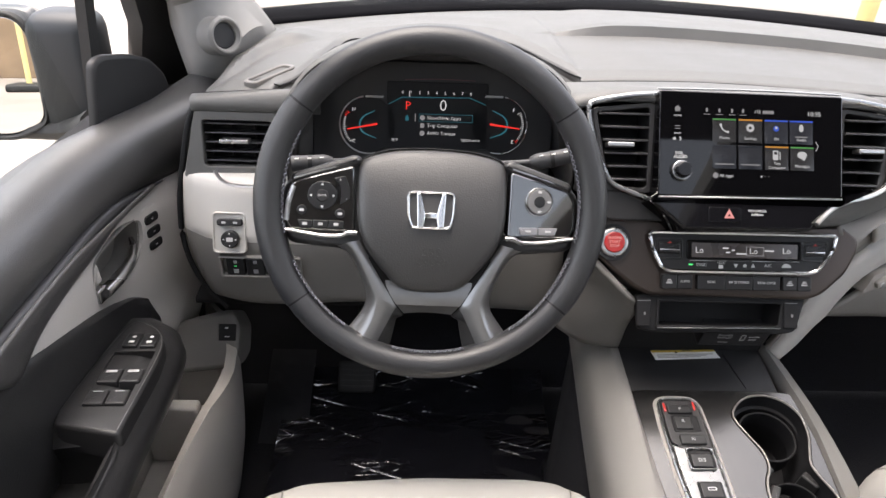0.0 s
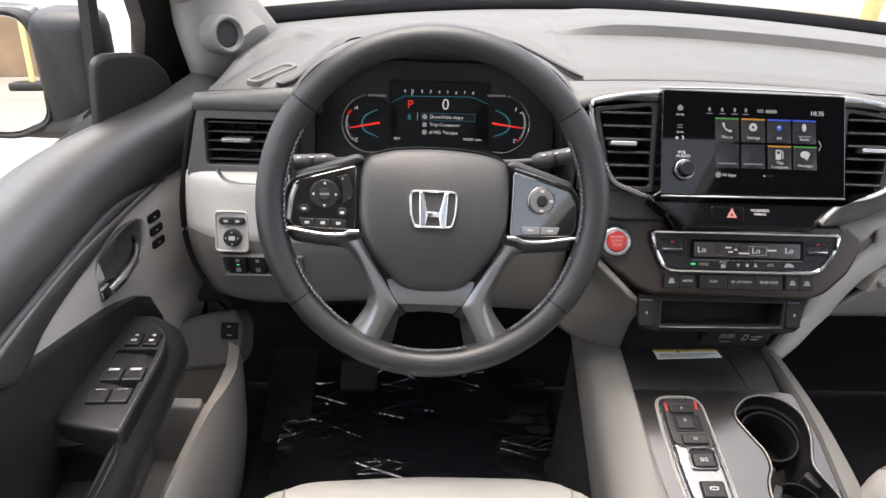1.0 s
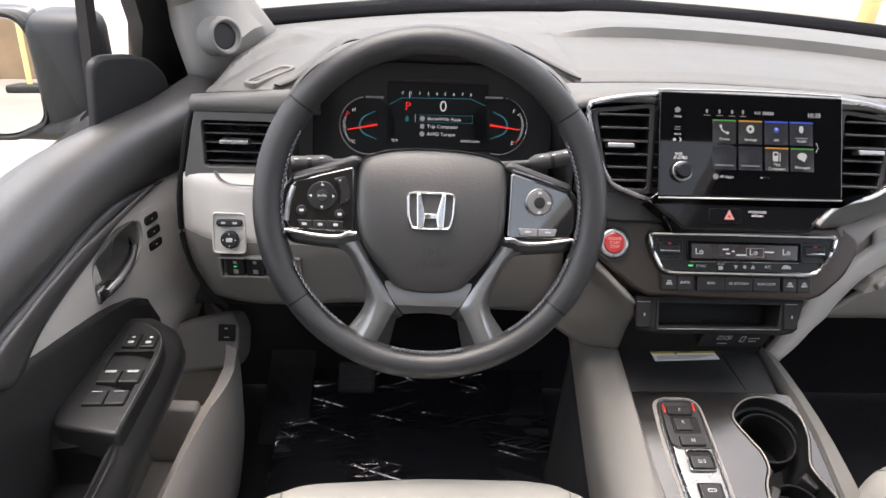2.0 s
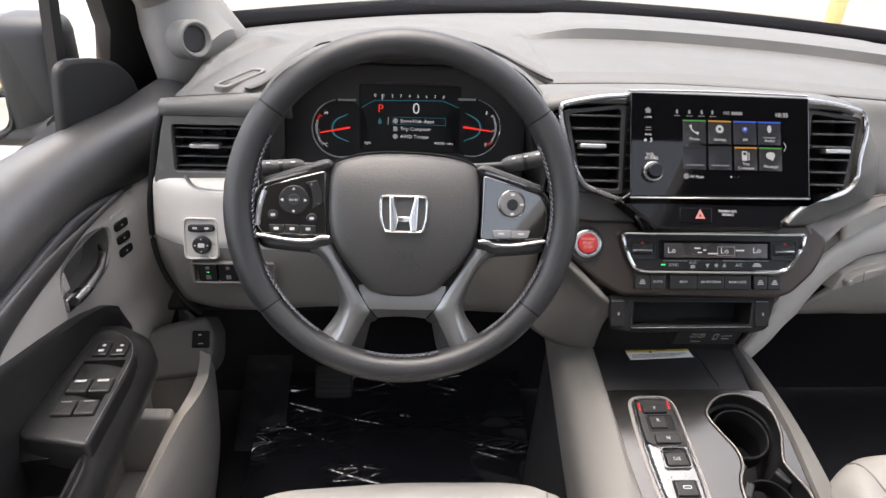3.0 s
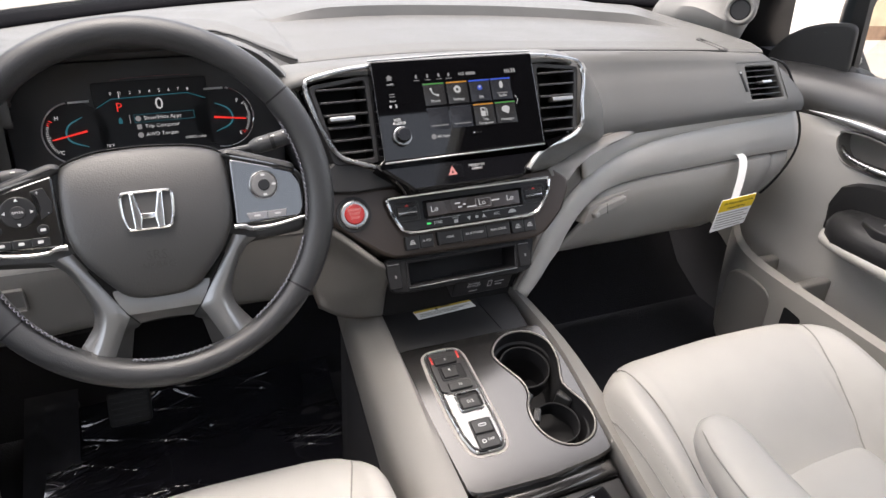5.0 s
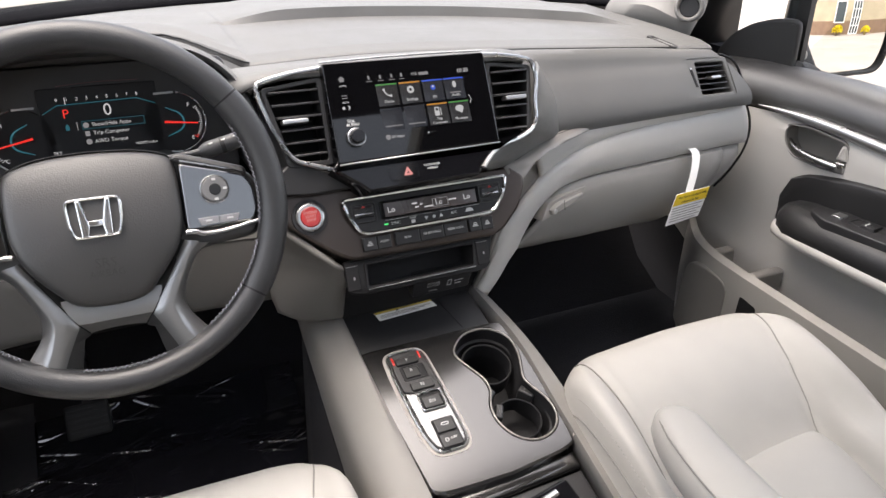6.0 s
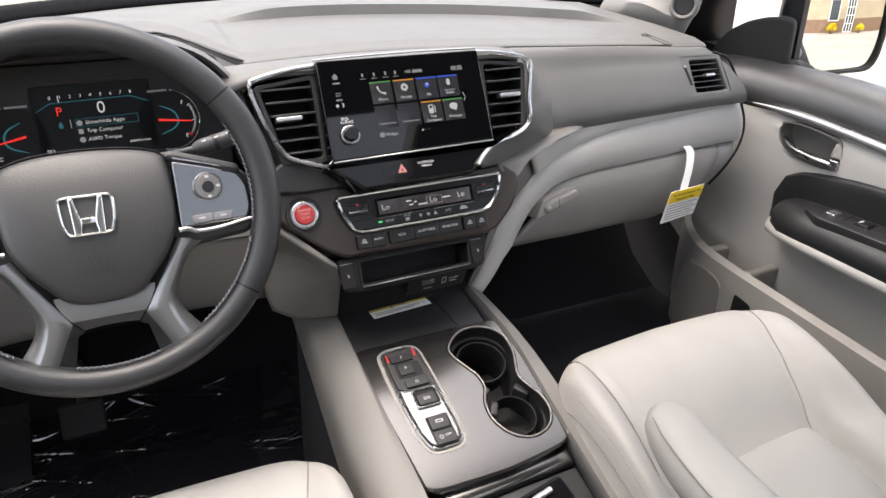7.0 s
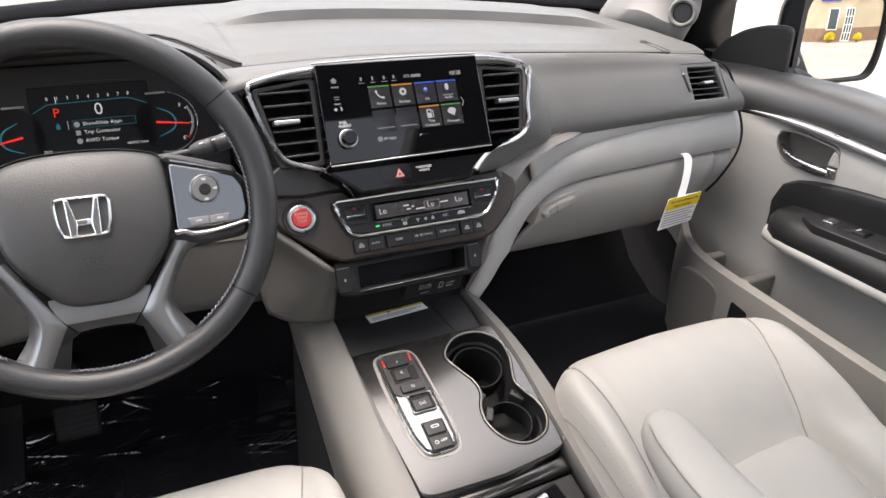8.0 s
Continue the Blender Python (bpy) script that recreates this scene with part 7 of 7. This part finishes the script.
    for z, dc in ((FLOOR, 0.02), (0.52, 0.005), (0.62, 0.0), (rim_z - 0.008, 0.002), (rim_z, 0.008), (rim_z - 0.004, 0.016), (0.62, 0.018), (0.55, 0.02)):
        lift = (1.0 if z > 0.6 else 0.4) if s < 0 else 0.0
        rows.append([(X(min(0.828, rim_c + dc + e * (1 + off * 8))), y, z + dzz * lift) for y, e, dzz in ((1.06, 0.085, -0.005), (1.02, 0.055, 0.0), (0.95, 0.02, 0.012), (0.88, 0.004, 0.0), (0.80, 0.0, 0.014), (0.73, 0.0, 0.036), (0.62, 0.0, 0.055), (0.5, 0.0, 0.068), (0.2, 0, 0.075), (-0.2, 0, 0.075))])
    # Pocket trim is darkened; its shade low in the door is in the colour.
    sheet("map_pocket", rows, M_POCKET_SHADED if s < 0 else M_GLOVE_SHADED, d, 0.004, cuts=22, across=30, label="pale grey map pocket")
    # Driver's pocket floor and ribs are paler, painting in the light inside.
    part("pocket_floor", block_bm(min(X(0.74), X(0.83)), -0.2, 0.54, max(X(0.74), X(0.83)), 0.98, 0.56), M_PANEL if s < 0 else M_PIPING, d)
    for y in (0.93, 0.80):
        part("pocket_rib", block_bm(min(X(0.745), X(0.83)), y - 0.012, 0.56, max(X(0.745), X(0.83)), y + 0.012, 0.675 if y < 0.9 else 0.66, 0.006), M_PANEL if s < 0 else M_GLOVE_SHADED, d)
    if s > 0:
        PW = Matrix(((0, 0, -1, X(rim_c - 0.001)), (-1, 0, 0, 0.86), (0, 1, 0, 0.60), (0, 0, 0, 1)))
        plate("speaker_panel", rounded([(-0.08, -0.12), (0.05, -0.12), (0.05, 0.055), (-0.02, 0.062), (-0.075, 0.05)], 0.03), PW, -0.02, 0.003, M_BEIGE_SHADED, d, 0.003)
        # Slot is a flat black plate; the recess's darkness is only its colour.
        plate("pocket_slot", rounded([(0.085, -0.10), (0.13, -0.10), (0.13, 0.045), (0.085, 0.05)], 0.008), PW, -0.01, 0.0015, M_PIT, d, 0.0006)
    if s < 0:
        FP = lean_frame((X(0.728), 0.925, 0.712), 35)
        # Pad matches the door panel but is coloured darker for its shade.
        fp = plate("release_pad", rounded([(-0.075, -0.064), (0.008, -0.054), (0.021, -0.030), (0.021, 0.018), (0.006, 0.045), (-0.040, 0.034), (-0.115, 0.012), (-0.115, -0.064)], 0.010), FP, -0.09, 0.0, M_BEIGE_SHADED, d, 0.008)
        kk = plate("release_switch", rounded(box2(-0.012, -0.008, 0.016, 0.02), 0.002), FP, 0, 0.003, M_PIT, fp, 0.001)
        plate("symbol", box2(-0.002, 0.012, 0.003, 0.0145), FP, 0.003, 0.0034, M_PRINT, kk, 0.0001)
        plate("symbol", box2(-0.002, -0.002, 0.006, -0.0005), FP, 0.003, 0.0034, M_PRINT, kk, 0.0001)
    # window frame, sail panel and glass
    part("window_channel", grid([[(X(c + k * 0.014), y - 0.03 * (s > 0), z) for k, (c, y, z) in ((0, a), (1, a), (1, b), (0, b))] for a, b in (((0.885, 1.0, 1.05), (0.885, 0.968, 1.05)), ((0.865, 1.0, 1.30), (0.865, 0.972, 1.30)), ((0.80, 1.0, 1.70), (0.80, 0.975, 1.70)))], close_v=True, caps=True), M_RUBBER, d, "black window guide rail")
    SP = Matrix(((0, 0, -s, X(0.862)), (1, 0, 0, 0.905), (0, 1, 0, 1.06), (0, 0, 0, 1))) @ Matrix.Rotation(radians(-14.4), 4, "Y")
    sail = rounded([(-0.012, -0.03), (0.018, 0.106), (0.04, 0.112), (0.10, 0.100), (0.145, 0.083), (0.178, 0.052), (0.186, 0.02), (0.19, -0.04)], 0.012)
    if s > 0:
        sail = rounded([(0.02, -0.03), (0.03, 0.098), (0.045, 0.105), (0.09, 0.098), (0.13, 0.083), (0.168, 0.057), (0.195, 0.02), (0.20, -0.03)], 0.012)
    plate("sail_panel", sail, SP, -0.008, 0.004, M_RUBBER, d, 0.006, "black mirror corner cover")
    g = part("window_glass", grid([[(X(0.90), y, 1.06) for y in (0.97, 0.2, -0.2)], [(X(0.79), y, 1.70) for y in (0.44, 0.2, -0.2)]]), M_GLASS, d, "clear side window", smooth=False)
    g.visible_shadow = False
    return d


door(-1, "door_1", "driver's door with black armrest, switches and chrome handle")
door(1, "door_2", "passenger's door with black armrest and chrome handle")


# ---------------------------------------------------------------- windscreen pillars with small speakers
def pillar(s, name):
    p = thing(name, "pale grey windscreen pillar trim with a small round speaker", "pillar", "windscreen pillars", kind="structure")

    def X(c):
        return CX + s * c

    rows = [[(X(0.675), 1.30, 1.09), (X(0.685), 1.19, 1.115), (X(0.72), 1.13, 1.095), (X(0.765), 1.12, 1.075), (X(0.80), 1.17, 1.06), (X(0.83), 1.26, 1.05)],
            [(X(0.685), 1.27, 1.16), (X(0.692), 1.17, 1.17), (X(0.725), 1.115, 1.165), (X(0.775), 1.105, 1.155), (X(0.81 + 0.03 * (s > 0)), 1.15, 1.15), (X(0.84 + 0.035 * (s > 0)), 1.22, 1.14)],
            [(X(0.735), 1.20, 1.26), (X(0.743), 1.13, 1.26), (X(0.765), 1.095, 1.255), (X(0.795), 1.09, 1.25), (X(0.82 + 0.045 * (s > 0)), 1.12, 1.245), (X(0.84 + 0.055 * (s > 0)), 1.17, 1.24)],
            [(X(0.69), 0.46, 1.69), (X(0.70), 0.44, 1.69), (X(0.72), 0.43, 1.69), (X(0.745), 0.43, 1.69), (X(0.765), 0.435, 1.69), (X(0.785), 0.44, 1.69)]]
    sheet("pillar_trim", rows, M_PILLAR, p, 0.008, across=18, cuts=20)
    tc_ = 0.722 if s < 0 else 0.75
    T = look((X(tc_), 1.098, 1.168), (X(tc_) - s * 0.80, 0.42, 1.36))
    T = T @ Matrix.Rotation(math.pi, 4, "Y")
    ring = part("speaker_ring", hollow_bm(disc(0.030, 32), disc(0.0205, 32), T, -0.03, 0.008, -0.004, bevel=0.006), M_PILLAR, p)
    plate("speaker_grille", disc(0.020, 28), T, -0.004, 0.0, M_DARK, ring, 0.002, "dark speaker grille")
    # black outer pillar
    rows = [[(X(0.84), 1.24, 1.05), (X(0.927 + 0.075 * (s > 0)), 1.19, 1.05), (X(0.92), 1.36, 1.05), (X(0.86), 1.5, 1.05), (X(0.76), 1.5, 1.06)], [(X(0.82 + 0.055 * (s > 0)), 1.14, 1.28), (X(0.878 + 0.077 * (s > 0)), 1.085, 1.25), (X(0.88 + 0.08 * (s > 0)), 1.22, 1.28), (X(0.84), 1.3, 1.28), (X(0.74), 1.28, 1.29)], [(X(0.79), 0.44, 1.70), (X(0.80), 0.40, 1.70), (X(0.82), 0.46, 1.70), (X(0.80), 0.50, 1.71), (X(0.70), 0.50, 1.72)]]
    sheet("outer_pillar", rows, M_RUBBER, p, 0.01, across=8, cuts=10, label="black outer pillar")
    return p


pillar(-1, "pillar_1")
pillar(1, "pillar_2")
glass = tagged(part("windscreen", grid([[(CX + c, far_y(c) + 0.035, 1.125) for c in (-0.72, -0.4, 0, 0.4, 0.72)], [(CX + c * 0.92, 0.46 - 0.03 * c * c, 1.71) for c in (-0.72, -0.4, 0, 0.4, 0.72)]]), M_WINDSCREEN), "clear windscreen glass", "window", kind="structure")
glass.visible_shadow = False


# ---------------------------------------------------------------- door mirrors
def door_mirror(name, s, x, y, z, w, h, aim, label):
    t = thing(name, label, "car mirror", "door mirrors")
    m = look((x, y, z), aim) @ Matrix.Rotation(math.pi, 4, "Y")
    outl = rounded([(-w, -h * 0.75), (-w * 0.55, -h), (w * 0.9, -h * 0.86), (w, -h * 0.4), (w * 0.95, h * 0.85), (w * 0.6, h), (-w * 0.85, h * 0.95), (-w, h * 0.6)], 0.02)
    if s < 0:
        outl = [(-p.x, p.y) for p in outl]
    outl = ccw(outl)
    big = [Vector(p) * 1.1 for p in outl]
    case = part("housing", hollow_bm(big, [Vector(p) * 1.02 for p in outl], m, -0.03, 0.012, -0.004, bevel=0.006), M_RUBBER, t, "black mirror housing rim")
    shellr = []
    for f, zz in ((1.0, -0.028), (1.06, -0.04), (1.02, -0.075), (0.8, -0.105), (0.4, -0.12), (0.05, -0.122)):
        shellr.append([m @ Vector((p.x * f, p.y * f, zz)) for p in big])
    part("shell", grid(shellr, close_v=True, caps=True), M_PAINT, t, "dark slate painted mirror shell")
    if s > 0:       # the passenger's glass is bowed outward
        rings = []
        for i in range(25):
            u = i / 12 - 1
            rings.append([])
            for j in range(19):
                v = j / 9 - 1
                gx, gz = w * u * math.sqrt(1 - 0.12 * v * v), h * v * math.sqrt(1 - 0.12 * u * u)
                rings[-1].append(m @ Vector((gx, gz, 0.001 + (0.0144 - gx * gx - gz * gz) * 0.55)))
        part("mirror_glass", grid(rings), M_MIRROR, t, "bowed mirror glass", crease=80)
    else:
        part("mirror_glass", plate_bm(outl, m, -0.006, 0.002, 0.001, 0.0), M_MIRROR, t, "mirror glass", crease=9)
    if s < 0:
        part("fairing", block_bm(x + w - 0.004, y - 0.01, z - h * 1.05, x + w + 0.105, y + 0.09, z + h * 1.06, 0.03), M_SLATE, t, "dark slate inner side of the mirror")
    foot = [(x - s * 0.02, y + 0.03, z - h * 1.02), (x - s * (w + 0.05), y + 0.0, z - h * 0.85), (CX + s * (0.905 if s < 0 else 1.02), y - (0.09 if s < 0 else 0.0), 1.045 if s < 0 else 0.98)]
    tube("foot", curve(foot, 12), lambda q: 0.022 + 0.014 * q, M_RUBBER, t, 12, flat=0.7, label="black mirror foot")
    return t


door_mirror("door_mirror", -1, -0.765, 1.12, 1.083, 0.122, 0.098, (-0.60, -0.65, 1.272), "driver's door mirror in a dark slate housing")
door_mirror("door_mirror", 1, 1.428, 0.93, 1.137, 0.088, 0.088, (0.90, -0.636, 1.25), "passenger's door mirror in a dark slate housing")

# ---------------------------------------------------------------- switches left of the wheel
SWM = lean_frame((-0.276, 0.8415, 0.953), 17)
bank = thing("switch_bank", "black mirror and trip switches on the pale lower panel", "switch panel")
part("switch_frame", hollow_bm(rounded(box2(-0.025, -0.027, 0.022, 0.032), 0.007), rounded(box2(-0.0225, -0.0245, 0.0195, 0.0295), 0.006), SWM, -0.012, 0.0012, -0.002, bevel=0.001), M_BEIGE_LIT, bank)
k = plate("rocker_key", rounded(box2(-0.018, 0.013, 0.018, 0.023), 0.005), SWM, -0.002, 0.004, M_BUTTON, bank, 0.0015)
for x in (-0.008, 0.008):
    plate("symbol", rounded(box2(x - 0.003, 0.0165, x + 0.003, 0.0195), 0.001), SWM, 0.004, 0.0045, M_PRINT, k, 0.0001)
k = plate("mirror_dial", disc(0.0125, 28, 0.0, -0.006), SWM, -0.002, 0.006, M_BUTTON, bank, 0.002)
for i in range(4):
    a = i * math.pi / 2
    plate("symbol", disc(0.0011, 8, 0.0085 * math.cos(a), -0.006 + 0.0085 * math.sin(a)), SWM, 0.006, 0.0064, M_PRINT, k, 0.0001)
plate("symbol", rounded(box2(-0.0045, -0.009, 0.0045, -0.003), 0.001), SWM, 0.006, 0.0064, M_PRINT, k, 0.0001)
SWL = lean_frame((-0.254, 0.838, 0.903), -4)
part("key_frame", hollow_bm(rounded(box2(-0.042, -0.019, 0.075, 0.017), 0.003), rounded(box2(-0.038, -0.0155, 0.073, 0.0145), 0.002), SWL, -0.012, 0.002, -0.008, bevel=0.0008), M_BEIGE_SHADED, bank)
for i in range(3):
    k = plate("square_key", rounded(box2(-0.0315 + 0.028 * i, -0.0145, -0.006 + 0.028 * i, 0.0135), 0.002), SWL, -0.008, 0.001, M_PIT, bank, 0.001)
    plate("symbol", rounded(box2(-0.022 + 0.028 * i, -0.011, -0.015 + 0.028 * i, -0.004), 0.001), SWL, 0.001, 0.0015, M_GREYKEY, k, 0.0001)
    plate("symbol", rounded(box2(-0.021 + 0.028 * i, 0.006, -0.016 + 0.028 * i, 0.011), 0.001), SWL, 0.001, 0.0015, M_GREYKEY, k, 0.0001)
    if i == 0:
        plate("lamp", box2(-0.0205, 0.0005, -0.0165, 0.002), SWL, 0.001, 0.0015, G_GREEN, k, 0.0001)
# silver reveal under the driver's vent, and demist outlets
tube("silver_reveal", curve([(-0.291, 0.858, 1.044), (-0.284, 0.855, 1.032), (-0.269, 0.853, 1.025), (-0.238, 0.852, 1.0235), (-0.17, 0.85, 1.0235)], 20), 0.0035, M_SILVER, dash, 8, flat=0.5)
pad_tree = BVHTree.FromPolygons([v.co.copy() for v in top_pad.data.vertices], [tuple(f.vertices) for f in top_pad.data.polygons])
for s, x, y, z, a in ((-1, -0.228, 0.964, 1.149, 60), (1, 0.972, 0.962, 1.153, -66)):
    spot, up, _, _ = pad_tree.ray_cast((x, y, 1.4), (0, 0, -1))
    up = up if up.z > 0 else -up
    DM = Matrix.Translation((x, y, spot.z + 0.001)) @ Vector((0, 0, 1)).rotation_difference(up).to_matrix().to_4x4() @ Matrix.Rotation(radians(a), 4, "Z")
    la, wa, rise = (0.046, 0.013, 0.002) if s < 0 else (0.031, 0.008, 0.0003)
    dm = part("demist_outlet", hollow_bm(rounded(box2(-la, -wa, la, wa), wa * 0.9, 5), rounded(box2(-la + 0.008, -wa + 0.0035, la - 0.008, wa - 0.0035), wa * 0.6, 5), DM, -0.014, rise, -0.012, bevel=0.0012), M_FLANK if s < 0 else M_DARK, dash, "side window demist outlet")
    for k in (-0.004, 0.004):
        plate("slat", box2(-la + 0.012, k * wa / 0.013 - 0.001, la - 0.012, k * wa / 0.013 + 0.001), DM, -0.01, -0.001, M_DARK, dm, 0.0005)

# ---------------------------------------------------------------- air bag tag hanging from the glove box
tag = thing("hanging_tag", "yellow and white warning tag hanging on a white strap", "tag")
TM = lean_frame((0.998, 0.838, 0.851), -4, turn=6)
card = rounded([(-0.050, -0.034), (0.040, -0.030), (0.049, 0.034), (-0.042, 0.034)], 0.003)
plate("card", card, TM, -0.001, 0.0, M_WHITE, tag, 0.0003)
M_OLIVE = material("olive_print", (0.2, 0.14, 0.02), 0.6)
plate("yellow_band", [(-0.0445, 0.0085), (0.0455, 0.0085), (0.0488, 0.0335), (-0.0418, 0.0335)], TM, 0, 0.0004, M_YELLOW, tag, 0.0001)
for y, x0, x1 in ((0.0245, -0.034, 0.042), (0.0145, -0.022, 0.024)):
    letters("This Vehicle is Equipped With" if y > 0.02 else "Advanced Air Bags", 0.0062, at(TM, (x0 + x1) / 2, y, 0.0006), M_OLIVE, tag)
for i in range(6):
    y = 0.003 - i * 0.0058
    plate("plain_bar", box2(-0.043, y - 0.0009, 0.038 - (0.01 if i % 2 else 0), y + 0.0009), TM, 0, 0.0003, M_PIPING, tag, 0.0001)
part("strap", grid([[(x - 0.009, y, z), (x + 0.009, y, z), (x + 0.009, y + 0.0012, z), (x - 0.009, y + 0.0012, z)] for x, y, z in [tuple(p) for p in curve([(1.020, 0.892, 0.951), (1.020, 0.874, 0.950), (1.019, 0.864, 0.939), (1.011, 0.853, 0.912), (0.997, 0.842, 0.876)], 14)]], close_v=True, caps=True), M_WHITE, tag, "white card strap")

# ---------------------------------------------------------------- foot wells
mat_ = thing("floor_mat", "black floor mat under crinkled clear plastic film", "floor mat")
sheet("mat", [[(x, y, FLOOR + 0.006 + (0.03 if y > 1.1 else 0)) for x in (-0.24, 0.0, 0.24)] for y in (0.45, 0.8, 1.0, 1.14)], M_CARPET, mat_, 0.008, across=8, cuts=8)
M_FILM = material("clear_film", (0.014, 0.014, 0.018), 0.07, wear=0.1, coat=1.0, spec=0.8)
film_rows = []
for j in range(361):
    y = 0.70 + 0.42 * j / 360
    row = []
    for i in range(241):
        x = -0.27 + 0.53 * i / 240
        a = noise.noise((x * 3.0, y * 26.0 + x * 7.0, 2.0))
        b = noise.noise((x * 5.0 + y * 6.0, y * 36.0 - x * 9.0, 7.0))
        c = noise.noise((x * 14.0 + 3.0, y * 70.0 - x * 20.0, 4.0))
        patch = max(0.0, min(1.0, 2.6 * noise.noise((x * 7.0, y * 16.0, 11.0)) + 0.2))
        fold = 0.0032 * max(0.0, 1 - abs(a) * 20) ** 1.3 + 0.0026 * max(0.0, 1 - abs(b) * 20) ** 1.3 + 0.001 * max(0.0, 1 - abs(c) * 8) ** 1.3
        row.append((x, y, FLOOR + 0.024 + 0.004 * noise.noise((x * 12, y * 14, 5.0)) + fold * patch + 0.05 * max(0, (y - 1.03) / 0.1) ** 1.5))
    film_rows.append(row)
part("plastic_film", grid(film_rows), M_FILM, mat_, "crinkled clear protective film", crease=180)
for name, pts, size in (("brake_pedal", (-0.127, 1.09, 0.487), (0.038, 0.032)),):
    pd = thing(name, "black rubber brake pedal under the dashboard", "pedal")
    PM = lean_frame(pts, 40)
    plate("pad", rounded(box2(-size[0], -size[1], size[0], size[1]), 0.008), PM, -0.012, 0.0, M_RUBBER, pd, 0.004)
    for i in range(5):
        plate("rib", box2(-size[0] + 0.006, -0.022 + i * 0.011, size[0] - 0.006, -0.018 + i * 0.011), PM, 0, 0.002, M_DARK, pd, 0.0006)
    tube("lever", [PM @ Vector((0, 0.0, -0.01)), PM @ Vector((0, 0.12, -0.10)), (pts[0], 1.22, 0.80)], 0.009, M_BODY, pd, 8)
rest = thing("foot_rest", "black foot rest under clear film beside the driver's door", "foot rest")
RM = lean_frame((-0.262, 1.06, 0.462), 68)
plate("pad", rounded(box2(-0.042, -0.10, 0.042, 0.10), 0.015), RM, -0.03, 0.0, M_RUBBER, rest, 0.006)
rows = []
for j in range(31):
    v = -0.105 + 0.007 * j
    rows.append([RM @ Vector((u, v, 0.003 + 0.0015 * noise.noise((u * 30, v * 15, 3.0)) + 0.002 * max(0.0, 1 - abs(noise.noise((u * 14 + v * 9, v * 30, 9.0))) * 5))) for u in [-0.046 + 0.0046 * i for i in range(21)]])
part("film_cover", grid(rows), material("dull_film", (0.02, 0.02, 0.024), 0.42), rest, "crinkled clear film", crease=180)
